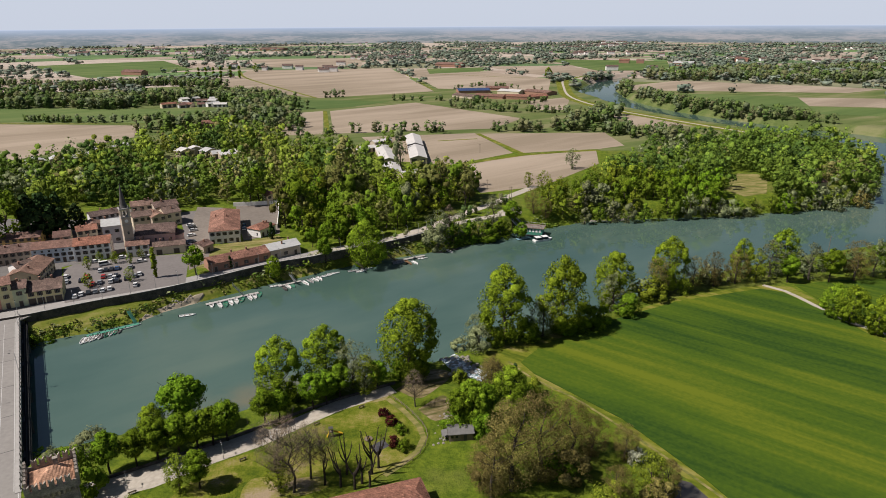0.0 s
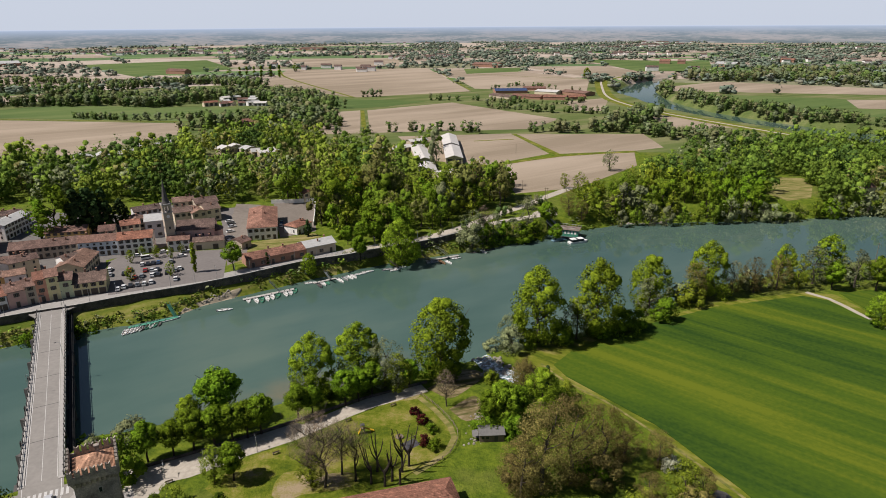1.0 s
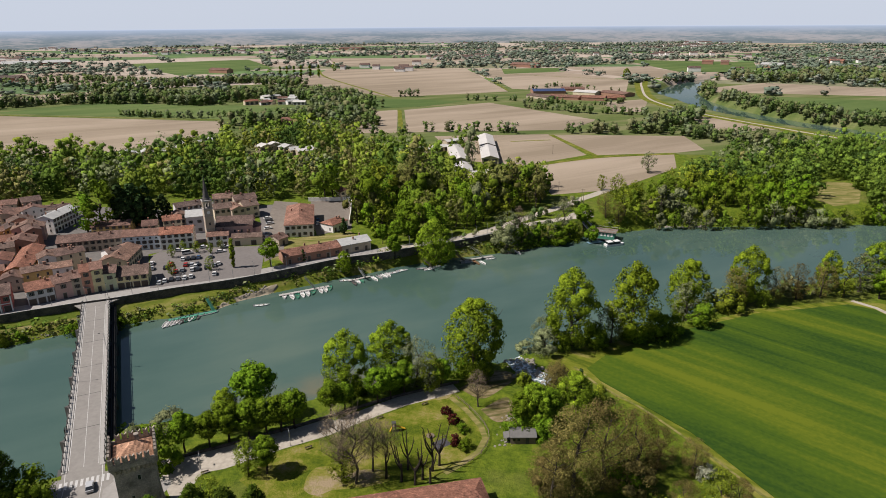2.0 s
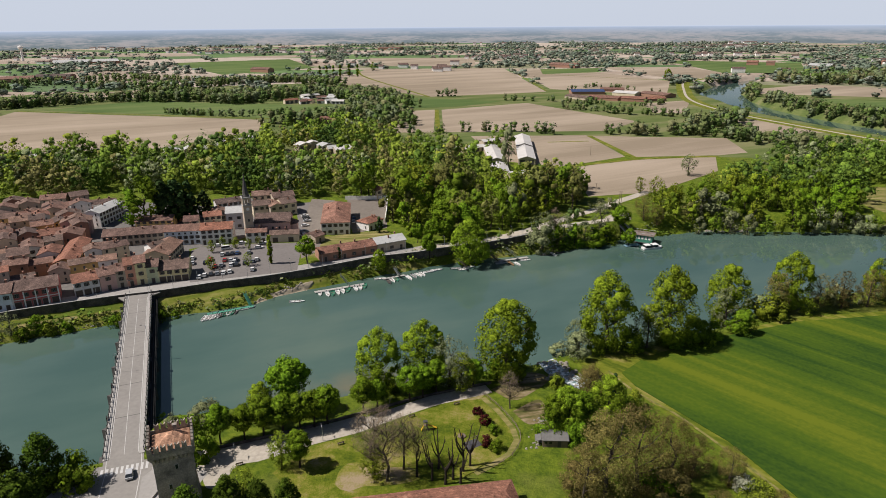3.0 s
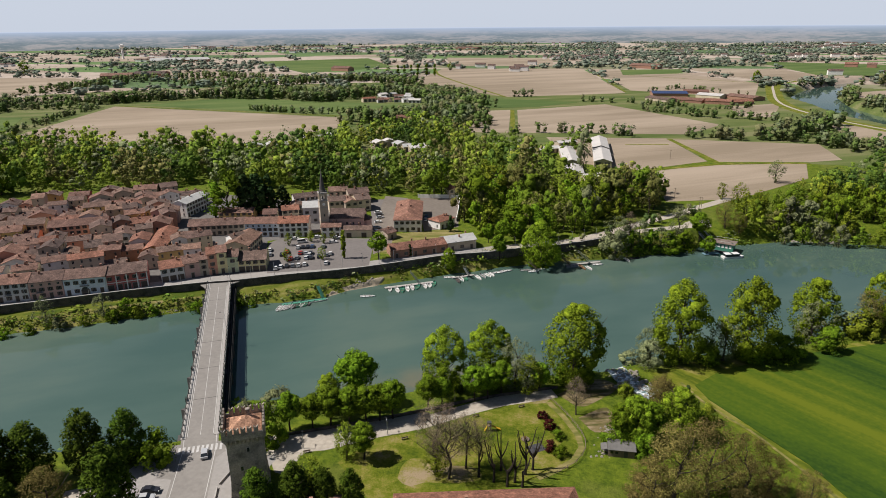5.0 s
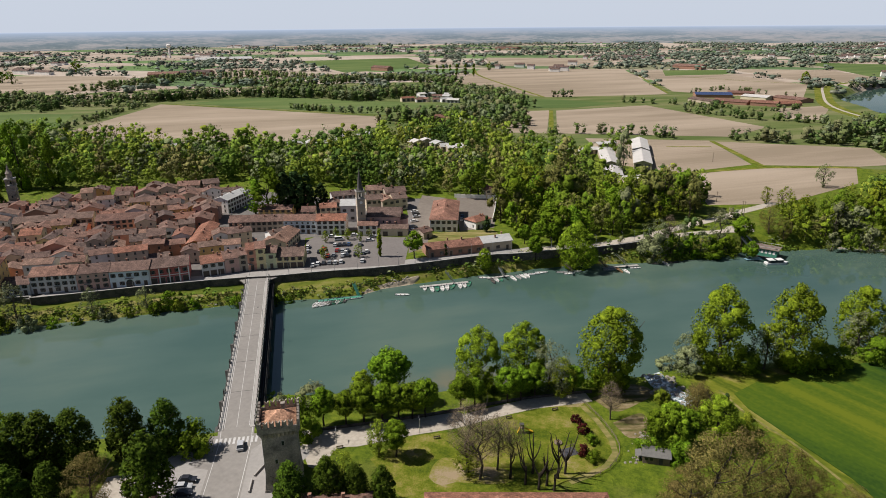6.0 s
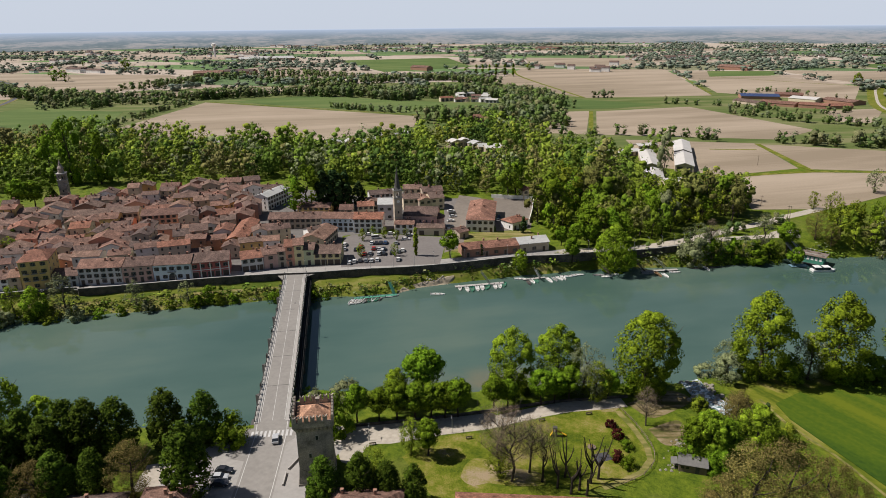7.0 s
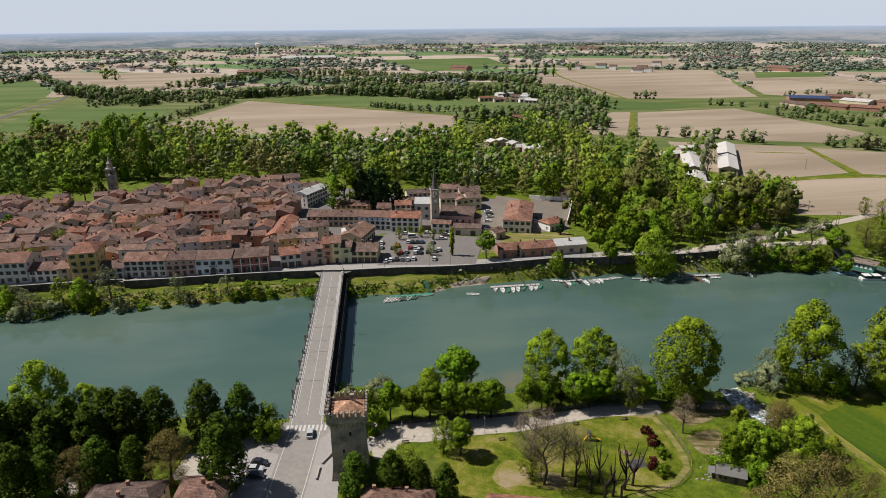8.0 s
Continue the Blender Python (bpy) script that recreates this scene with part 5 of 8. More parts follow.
arch = [(w * 0.5 - 1.4, 0), (w * 0.5 + 1.4, 0)] + [(w * 0.5 + 1.4 * math.cos(a), 2.0 + 1.3 * math.sin(a)) for a in np.linspace(0, math.pi, 9)]
g.face([(x, -0.1, z) for x, z in arch])
part("gateway", g.box(w * 0.5 - 1.65, w * 0.5 - 1.4, -0.14, 0, 0, 2.2, 1).box(w * 0.5 + 1.4, w * 0.5 + 1.65, -0.14, 0, 0, 2.2, 1), [M_GLASS, M_STONE], bh, "dark arched gateway")
balcony(bh, w * 0.5, 3.9, 3.4)
for o in [o for o in scene.objects if o.parent is None and o.name.startswith("house") and o.get("group") == "houses of the old town"][5:17]:
    if o is yh or o is rh or o is bh:
        continue
    w = front_width(o)
    if hr.random() < 0.75:
        balcony(o, w * hr.uniform(0.3, 0.7), 3.0, min(2.4, w * 0.5))
    part("eaves_gutter", Geo().bar((0, -0.5, min(c[2] for r in o.children if r.name.startswith("roof") for c in r.bound_box) + 0.05), (w, -0.5, min(c[2] for r in o.children if r.name.startswith("roof") for c in r.bound_box) + 0.05), 0.07, 5), M_DARKMETAL, o)

# rail along the river road, where the wall ends
rail = thing("guard_rail", pose(0, 0, 0), "pale metal guard rail along the river road", "guard rail")
rl = smooth_line(offset_line([(-107.2, 253.2), (-96.6, 261.4), (-78.2, 275.7), (-63.9, 287.4), (-52.7, 297.0)], 0.6), 3.0)
for a, b in zip(rl, rl[1:]):
    part("guard_post", Geo().bar((*a, 0), (*a, 1.05), 0.06, 5), M_STEEL, rail)
    part("guard_bar", Geo().bar((*a, 1.0), (*b, 1.0), 0.05, 5).bar((*a, 0.55), (*b, 0.55), 0.04, 5), M_STEEL, rail)

# poles of the lines over the fields
for x, y, h in (41.7, 388.8, 7.9), (29.3, 413.6, 6.5), (176.2, 277.2, 11.5), (42.1, 382.8, 9.3), (31.6, 538.6, 7.6), (17.9, 427.9, 7.0):
    ob = thing("utility_pole", pose(x, y, 0), "thin dark wooden utility pole in the field", "pole", "utility poles")
    part("pole", Geo().tube([(0, 0, 0), (0, 0, h)], [0.16, 0.1], 6), M_WOOD, ob)
    part("crossarm", Geo().box(-0.9, 0.9, -0.06, 0.06, h - 0.6, h - 0.45), M_WOOD, ob)

# low concrete barriers and kerb beside the tower
for a, b in (((-87.8, 112.4), (-87.7, 106.9)), ((-87.4, 105.6), (-85.4, 101.5)), ((-93.9, 118.9), (-90.2, 115.2))):
    ob = thing("barrier", pose(a[0], a[1], 0.04, 0, 0, heading_of(a, b)), "low pale concrete barrier beside the tower road", "barrier", "road barriers")
    part("block", Geo().box(0, span(a, b), -0.14, 0.14, 0, 0.5), M_CONC, ob)
    part("coping", Geo().box(-0.05, span(a, b) + 0.05, -0.18, 0.18, 0.5, 0.56), M_CONC, ob)


# ---- trees ----
tr = np.random.default_rng(11)


ENVELOPES = {
    # crown's foot, widest radius, where it is widest, clumps, clump radius, unevenness
    "round": (0.33, 0.34, 0.95, 80, 0.085, 0.16),
    "oval": (0.06, 0.28, 0.80, 210, 0.050, 0.05),
    "dense": (0.01, 0.275, 0.72, 330, 0.050, 0.06),
    "broad": (0.03, 0.36, 0.86, 250, 0.058, 0.24),
    "loose": (0.04, 0.34, 0.95, 110, 0.055, 0.42),
    "wood": (0.02, 0.36, 0.92, 30, 0.10, 0.34),
    "belt": (0.0, 0.33, 0.92, 6, 0.23, 0.26),
    "fuzzy": (0.02, 0.36, 1.05, 170, 0.055, 0.26),
    "twiggy": (0.24, 0.25, 0.95, 150, 0.05, 0.22),
    "bush": (-0.12, 0.60, 0.80, 46, 0.15, 0.30),
    "column": (0.04, 0.085, 0.9, 40, 0.040, 0.15),
    "cone": (0.08, 0.22, 0.35, 60, 0.055, 0.20),
}


def lobes_of(shape, rng):
    """Clumps of a crown for a tree one metre high, on and inside an uneven egg: x, y, z and three radii."""
    foot, wide, belly, count, clump, uneven = ENVELOPES[shape]
    bumps = [(rng.uniform(0, math.tau), rng.uniform(0, 1), rng.uniform(-1, 1)) for _ in range(9)]
    out = []
    while len(out) < count:
        t = rng.random()
        r = math.sin(math.pi * min(1.0, t ** belly)) ** 0.52
        if rng.random() > r + 0.12:
            continue
        a = rng.uniform(0, math.tau)
        k = 1 + uneven * sum(w * math.exp(-((math.remainder(a - ba, math.tau) / 0.9) ** 2) - ((t - bt) / 0.22) ** 2) for ba, bt, w in bumps)
        d = wide * r * k * (rng.uniform(0.86, 1.0) if rng.random() < 0.72 else rng.uniform(0.25, 0.8))
        d = max(0, d - clump * 0.8)
        z = foot + (1 - foot) * t * (1 + 0.06 * (k - 1)) 
        z = min(max(z, foot + clump * 0.5), 1 - clump * 0.55)
        q = clump * rng.uniform(0.65, 1.25)
        out.append((d * math.cos(a), d * math.sin(a), z, q, q, q * rng.uniform(0.75, 1.15)))
    return np.array(out)


def foliage(lobes, n, size, rng, hollow=0.55, loose=0.38):
    """n leaf sprays, as loose quads, round the clumps; they face outward from clump and crown."""
    area = (lobes[:, 3] * lobes[:, 4]) ** 0.9
    pick = rng.choice(len(lobes), n, p=area / area.sum())
    d = rng.normal(size=(n, 3))
    d /= np.linalg.norm(d, axis=1, keepdims=True)
    c = lobes[pick, :3] + d * lobes[pick, 3:] * (hollow + (1.05 - hollow) * rng.random((n, 1)) ** 0.6)
    out = c - (0, 0, lobes[:, 2].mean() - 0.06)
    out /= np.linalg.norm(out, axis=1, keepdims=True) + 1e-6
    nrm = 0.75 * d + 0.55 * out + loose * rng.normal(size=(n, 3)) + (0, 0, 0.12)
    nrm /= np.linalg.norm(nrm, axis=1, keepdims=True)
    t = np.cross(nrm, rng.normal(size=(n, 3)))
    t /= np.linalg.norm(t, axis=1, keepdims=True)
    b = np.cross(nrm, t)
    s = size * rng.uniform(0.55, 1.35, (n, 1))
    t, b = t * s, b * s * rng.uniform(0.5, 0.85, (n, 1))
    bow = nrm * s * 0.2
    soft = 0.5 * d + 0.8 * out + 0.5 * nrm + 0.25 * rng.normal(size=(n, 3))
    soft /= np.linalg.norm(soft, axis=1, keepdims=True)
    return np.stack([c - t, c - b + bow, c + t, c + b + bow, soft, soft, soft, soft], 1)


def ball_quads():
    """The 24 quads of a small round lump, as directions."""
    out = []
    for axis_k in range(3):
        for side in (-1, 1):
            for i in (-1, 0):
                for j in (-1, 0):
                    quad = []
                    for u, w in ((i, j), (i + 1, j), (i + 1, j + 1), (i, j + 1)):
                        p = [0, 0, 0]
                        p[axis_k], p[(axis_k + 1) % 3], p[(axis_k + 2) % 3] = side, u * side, w
                        quad.append(p)
                    out.append(quad)
    q = np.array(out, float)
    return q / np.linalg.norm(q, axis=2, keepdims=True)


BALL = ball_quads()
BLOCK = np.array(([(-1, -1, -1), (-1, 1, -1), (1, 1, -1), (1, -1, -1)], [(-1, -1, 1), (1, -1, 1), (1, 1, 1), (-1, 1, 1)], [(-1, -1, -1), (1, -1, -1), (1, -1, 1), (-1, -1, 1)], [(1, -1, -1), (1, 1, -1), (1, 1, 1), (1, -1, 1)], [(1, 1, -1), (-1, 1, -1), (-1, 1, 1), (1, 1, 1)], [(-1, 1, -1), (-1, -1, -1), (-1, -1, 1), (-1, 1, 1)])) / math.sqrt(3)


def lumps(lobes, most, rng, size=0.6, form=BALL):
    """The leafy mass inside a crown: uneven lumps at its clumps, facing outward from clump and crown."""
    keep = lobes[rng.permutation(len(lobes))[:most]]
    grow = size * min(1.5, (len(lobes) / len(keep)) ** 0.3)
    out = []
    for lobe in keep:
        turn = Matrix.Rotation(rng.uniform(0, math.tau), 3, "Z") @ Matrix.Rotation(rng.uniform(0, math.tau), 3, "X")
        d = form @ np.array(turn).T
        w = rng.uniform(0, math.tau, 3)
        r = 1 + 0.22 * np.sin(d[..., 0] * 4 + w[0]) * np.sin(d[..., 1] * 4 + w[1]) + 0.12 * np.sin(d[..., 2] * 6 + w[2])
        v = lobe[:3] + d * r[..., None] * lobe[3:] * grow
        face = 0.75 * d + 0.55 * (v - (0, 0, lobes[:, 2].mean() - 0.06)) / (np.linalg.norm(v - (0, 0, lobes[:, 2].mean() - 0.06), axis=2, keepdims=True) + 1e-6)
        out.append(np.concatenate([v, face / (np.linalg.norm(face, axis=2, keepdims=True) + 1e-6)], 1))
    return np.concatenate(out)


def full_crown(shape, n, size, rng, most, hollow=0.55, loose=0.38):
    """Leafy lumps with loose sprays all over them."""
    lobes = lobes_of(shape, rng)
    return np.concatenate([lumps(lobes, most, rng), foliage(lobes, n, size, rng, hollow, loose)])


def trunk_geo(shape, rng, limbs=7, bare=False):
    g = Geo()
    top = 0.8 if shape != "bush" else 0.5
    bend = [(rng.normal() * 0.012 * k, rng.normal() * 0.012 * k) for k in range(5)]
    base = 0.015 if bare or shape == "column" else 0.022
    axis_pts = [(bend[k][0], bend[k][1], top * k / 4 - (0.02 if k == 0 else 0)) for k in range(5)]
    g.tube(axis_pts, [base * (1.15 - k * 0.24) for k in range(5)], 7)
    for k in range(limbs):
        z = rng.uniform(0.22, 0.62)
        a = rng.uniform(0, math.tau)
        f = z / top * 4
        i = min(3, int(f))
        p = Vector(axis_pts[i]).lerp(Vector(axis_pts[i + 1]), f - i)
        l = rng.uniform(0.16, 0.3) * (0.35 if shape in ("column", "cone") else 1)
        q = p + Vector((math.cos(a) * l * 0.6, math.sin(a) * l * 0.6, l * 0.55))
        e = q + Vector((math.cos(a + 0.3) * l * 0.45, math.sin(a + 0.3) * l * 0.45, l * 0.5))
        g.tube([p, q, e], [0.0048, 0.003, 0.0012] if bare else [0.007, 0.0045, 0.0015], 5)
        if bare:
            for m in range(7):
                s = p.lerp(q, rng.uniform(0.3, 1)) if m < 3 else q.lerp(e, rng.uniform(0, 1))
                dr = Vector((rng.normal(), rng.normal(), abs(rng.normal()) + 0.6)).normalized() * rng.uniform(0.07, 0.17)
                g.tube([s, s + dr * 0.6, s + dr + Vector((0, 0, 0.02))], [0.0022, 0.0014, 0.0006], 3)
    return g


KINDS = {
    # shape, leaf material, sprays, spray size, bark, label, category
    "linden": ("round", L_LINDEN, 6500, 0.0165, M_BARK, "round-crowned linden tree in fresh green leaf", "tree"),
    "chestnut": ("dense", L_DARK, 9000, 0.0140, M_BARK, "dense dark green tree with a full round crown", "tree"),
    "poplar": ("broad", L_POPLAR, 14500, 0.0108, M_GREYBARK, "tall bright green poplar with an airy crown", "tree"),
    "willow": ("loose", L_WILLOW, 5500, 0.0105, M_GREYBARK, "grey-green willow with a thin loose crown", "tree"),
    "budding": ("fuzzy", L_OLIVE, 17000, 0.0062, M_GREYBARK, "olive-brown tree just coming into leaf", "tree"),
    "fresh": ("loose", L_FRESH, 5200, 0.0125, M_BARK, "yellow-green young tree in spring leaf", "tree"),
    "bush": ("bush", L_LINDEN, 3400, 0.03, M_BARK, "dense green leafy bush in the grass", "bush"),
    "fresh_bush": ("bush", L_FRESH, 3000, 0.03, M_BARK, "yellow-green bush in fresh leaf", "bush"),
    "willow_bush": ("bush", L_WILLOW, 3200, 0.025, M_GREYBARK, "grey-green willow bush at the water", "bush"),
    "budding_bush": ("bush", L_OLIVE, 3800, 0.021, M_GREYBARK, "olive-brown thicket just coming into leaf", "bush"),
    "red_bush": ("bush", L_RED, 900, 0.06, M_BARK, "dark red copper-leaved shrub on the lawn", "bush"),
    "blossom_bush": ("bush", L_BLOSSOM, 900, 0.05, M_BARK, "white flowering shrub beside a path", "bush"),
    "bare": ("twiggy", L_TWIG, 9000, 0.0042, M_GREYBARK, "leafless tree with fine grey-brown twigs", "tree"),
    "conifer": ("cone", L_CONIFER, 1500, 0.035, M_BARK, "dark green pointed evergreen conifer", "tree"),
    "cypress": ("column", L_CONIFER, 900, 0.03, M_BARK, "slim dark green pointed cypress", "tree"),
    "column_poplar": ("column", L_LINDEN, 600, 0.035, M_BARK, "slim upright poplar in a row", "tree"),
    "fresh_column": ("column", L_FRESH, 1800, 0.024, M_BARK, "slim yellow-green street tree on the square", "tree"),
    "cedar": ("oval", L_CONIFER, 2600, 0.03, M_BARK, "very dark evergreen tree with a full crown", "tree"),
    "wood_tree": ("wood", L_MID, 1500, 0.021, M_BARK, "green woodland tree at the wood's edge", "tree"),
    "wood_dark": ("wood", L_LINDEN, 1500, 0.021, M_BARK, "dark green woodland tree at the wood's edge", "tree"),
    "wood_fresh": ("wood", L_FRESH, 1500, 0.021, M_BARK, "yellow-green woodland tree in spring leaf", "tree"),
    "wood_grey": ("wood", L_WILLOW, 1500, 0.021, M_GREYBARK, "grey-green willow at the wood's edge", "tree"),
    "wood_olive": ("wood", L_MOSS, 1500, 0.021, M_GREYBARK, "olive-green woodland tree coming into leaf", "tree"),
}
made = {}


def plant(kind, x, y, h, wide=1.0, z=None, label=""):
    shape, mat, n, size, bark, text, cat = KINDS[kind]
    far = math.hypot(x, y) / max(1.0, h / 19)
    lod = 0 if far < 235 else 1 if far < 420 else 2
    n, size = (int(n * 0.72), n * 35 // 100, n // 6)[lod], size * (1.1, 1.5, 2.2)[lod]
    variant = (kind, lod, int(tr.integers(0, 3 if lod == 0 else 2)))
    if z is None and land_at(x, y) < WATER_Z + 0.8:
        x, y = x * DOWN, y * DOWN
    z = land_at(x, y) if z is None else z
    at = pose(x, y, z - 0.05, 0, 0, float(tr.uniform(0, 360)))
    if variant in made:
        ob = copy_thing(made[variant], at)
    else:
        rng = np.random.default_rng(100 + len(made))
        ob = thing("bush" if cat == "bush" else "tree", at, text, cat)
        part("trunk", trunk_geo(shape, rng, 18 if kind == "bare" else 7, kind == "bare"), bark, ob)
        most = {"dense": 34, "broad": 34, "round": 22, "oval": 20, "wood": 8, "bush": 10, "cone": 12, "column": 12}.get(shape, 0) // (1, 1, 2)[lod]
        leaves = full_crown(shape, n, size, rng, most) if most else foliage(lobes_of(shape, rng), n, size, rng)
        part("crown", quads_mesh("crown", leaves, mat), None, ob)
        made[variant] = ob
    ob.scale = (h * wide, h * wide, h)
    if label:
        ob["label"] = label
    return ob


NEAR = [
    # the row along the park path
    ("linden", -82.0, 131.0, 11.8), ("linden", -76.5, 133.5, 10.6), ("linden", -67.6, 137.9, 11.8), ("linden", -63.5, 140.2, 11.2), ("linden", -57.1, 143.9, 11.9),
    ("linden", -49.0, 150.9, 10.9), ("linden", -37.2, 158.5, 11.4), ("linden", -30.3, 163.7, 11.1), ("fresh", -22.9, 167.2, 12.9), ("linden", -72.3, 135.9, 12.2), ("linden", -60.3, 142.0, 11.3),
    ("linden", -45.8, 153.6, 9.0), ("linden", -33.9, 160.7, 11.3), ("linden", -20.0, 169.1, 9.2),
    ("poplar", -75.1, 141.7, 12.6), ("linden", -69.6, 147.8, 17.7),
    ("poplar", -46.8, 161.2, 21.5), ("poplar", -35.6, 170.4, 20.4), ("poplar", -10.4, 175.5, 26.4), ("willow", -27.2, 168.5, 17.0), ("willow", -88.3, 139.5, 7.7),
    ("fresh", -62.0, 124.0, 10.9), ("linden", -57.9, 125.1, 10.4),
    # beyond the stream
    ("poplar", 21.0, 198.3, 28.3), ("poplar", 41.7, 205.8, 28.4), ("poplar", 66.7, 232.9, 26.4), ("willow", 12.0, 204.0, 14.7), ("willow", 34.7, 202.8, 15.1), ("willow", 66.6, 230.2, 17.1),
    ("poplar", 91.7, 242.2, 23.1), ("budding", 86.9, 239.4, 15.8), ("budding", 102.0, 243.2, 15.0), ("budding", 111.9, 246.6, 15.4), ("budding", 122.1, 249.5, 15.1), ("fresh", 130.9, 250.6, 15.1),
    ("poplar", 128.7, 260.4, 16.3), ("poplar", 152.6, 270.3, 17.8), ("linden", 144.5, 250.4, 12.1), ("willow", 139.8, 256.9, 16.7), ("willow", 154.9, 253.4, 16.5), ("linden", 161.7, 250.1, 14.8),
    ("budding", 173.2, 251.8, 18.1), ("willow", 184.2, 256.1, 17.9), ("linden", 188.9, 254.8, 15.8), ("fresh", 199.6, 259.2, 16.8), ("poplar", 211.6, 262.3, 16.9),
    ("poplar", 144.1, 216.4, 14.0), ("poplar", 147.5, 211.6, 14.9), ("poplar", 151.4, 202.5, 15.1), ("poplar", 154.8, 192.9, 16.6),
    # round the hut and the garden
    ("budding", 15.7, 124.1, 23.6), ("budding", 22.9, 128.0, 24.4), ("budding", 31.7, 134.9, 16.9), ("budding", 10.9, 121.8, 17.0), ("budding", 37.0, 136.4, 12.2),
    ("bare", -8.2, 159.3, 12.0), ("budding", 14.1, 165.0, 13.1), ("poplar", 18.1, 154.8, 15.3),
    ("cypress", 21.1, 168.0, 9.6), ("budding", 45.2, 134.8, 10.8), ("budding", 38.5, 117.0, 12.2), ("fresh", 47.5, 121.5, 12.5), ("budding", 51.4, 121.5, 10.2),
    ("poplar", 7.6, 150.3, 14.1), ("linden", 4.5, 149.6, 11.5), ("linden", 11.5, 151.3, 12.1),
    # bare trees of the park
    ("bare", -35.4, 123.8, 20.8), ("bare", -38.9, 124.6, 20.7), ("bare", -32.3, 128.5, 16.5), ("bare", -29.2, 130.1, 13.8), ("fresh", -38.4, 124.2, 9.6),
    # west of the bridge
    ("chestnut", -154.0, 75.7, 19.4), ("chestnut", -146.3, 81.9, 17.7), ("chestnut", -140.1, 88.7, 18.4), ("chestnut", -135.5, 90.9, 18.4), ("chestnut", -130.0, 94.9, 17.8), ("chestnut", -157.6, 71.5, 20.4),
    ("chestnut", -140.7, 83.3, 16.6), ("chestnut", -146.6, 76.8, 16.4),
    ("poplar", -159.1, 83.6, 23.5), ("poplar", -152.2, 91.1, 14.9), ("chestnut", -121.4, 102.2, 18.2), ("chestnut", -114.5, 108.3, 15.7), ("chestnut", -102.3, 89.4, 21.2),
    ("chestnut", -139.5, 63.8, 18.2), ("chestnut", -128.0, 76.1, 15.5), ("chestnut", -121.1, 80.4, 15.2), ("budding", -130.2, 72.3, 14.1), ("budding", -114.7, 84.7, 15.3), ("chestnut", -135.7, 68.7, 15.5),
    ("chestnut", -72.0, 99.2, 14.0), ("chestnut", -64.9, 103.1, 14.1), ("chestnut", -59.4, 105.7, 11.8), ("chestnut", -53.8, 108.0, 10.9), ("fresh", -63.8, 107.8, 12.4),
    # the far bank and the square
    ("willow", -231.2, 157.8, 17.5), ("fresh", -247.0, 147.5, 14.2), ("willow", -262.3, 137.3, 12.4), ("willow", -208.8, 172.2, 11.7), ("willow", -192.5, 183.6, 10.0), ("bush", -185.8, 188.1, 6.5),
    ("fresh_column", -124.7, 260.2, 14.1), ("fresh", -159.5, 270.4, 6.7), ("fresh", -158.4, 279.2, 5.6), ("fresh", -151.2, 278.3, 6.1), ("fresh", -143.9, 277.6, 5.8), ("fresh", -141.9, 284.6, 4.9),
    ("fresh", -148.5, 249.2, 6.8), ("fresh", -134.0, 255.9, 6.8), ("linden", -108.1, 262.7, 13.3), ("conifer", -95.7, 271.0, 6.2), ("conifer", -87.3, 312.8, 9.2),
    ("poplar", -75.3, 266.8, 10.9), ("linden", -54.8, 281.6, 12.4), ("poplar", -36.1, 285.8, 25.2), ("linden", -64.0, 299.0, 10.1), ("linden", -57.4, 300.2, 11.5), ("linden", -51.5, 304.7, 10.4),
    ("willow", -1.2, 312.2, 16.8), ("willow", 8.2, 317.5, 15.2), ("bare", 3.3, 316.0, 17.1), ("willow", 27.1, 332.0, 18.1), ("linden", 38.2, 338.4, 15.4), ("willow", 19.0, 322.5, 12.5),
    ("fresh", 62.8, 393.2, 16.8), ("wood_fresh", 65.7, 386.5, 13.2), ("budding", 52.2, 356.5, 15.6), ("wood_tree", 68.8, 371.1, 13.4), ("budding", 59.3, 356.0, 12.1), ("linden", 41.5, 325.0, 11.6), ("wood_olive", 77.9, 366.6, 11.3), ("wood_grey", 84.8, 370.4, 16.9), ("wood_grey", 94.0, 368.2, 19.1),
    ("fresh", 57.0, 417.5, 10.7), ("willow", 96.3, 472.1, 16.1), ("poplar", 207.8, 1300.1, 20.3),
    ("wood_dark", -216.3, 305.2, 27.2), ("conifer", -209.0, 311.2, 25.7), ("cedar", -204.2, 316.2, 23.5), ("conifer", -198.0, 319.0, 22.8), ("cedar", -192.1, 324.4, 16.0), ("wood_dark", -224.5, 304.2, 21.4),
    ("chestnut", -317.2, 198.0, 9.8), ("linden", -379.7, 245.3, 19.3), ("linden", -374.4, 250.6, 17.7), ("chestnut", -362.1, 253.3, 14.4), ("linden", -355.8, 193.0, 10.1), ("linden", -294.8, 166.3, 7.8), ("poplar", -239.5, 151.0, 14.4), ("willow", -251.6, 136.3, 15.3), ("poplar", -261.6, 134.6, 12.3), ("conifer", -312.5, 204.3, 8.7), ("fresh", -305.1, 187.8, 10.3),
]
for kind, x, y, h in NEAR:
    plant(kind, x, y, h, float(tr.uniform(0.95, 1.15)) )
plant("wood_grey", -31.0, 471.0, 33.0, 0.56, label="tall narrow grey-green poplar beside pale barns")
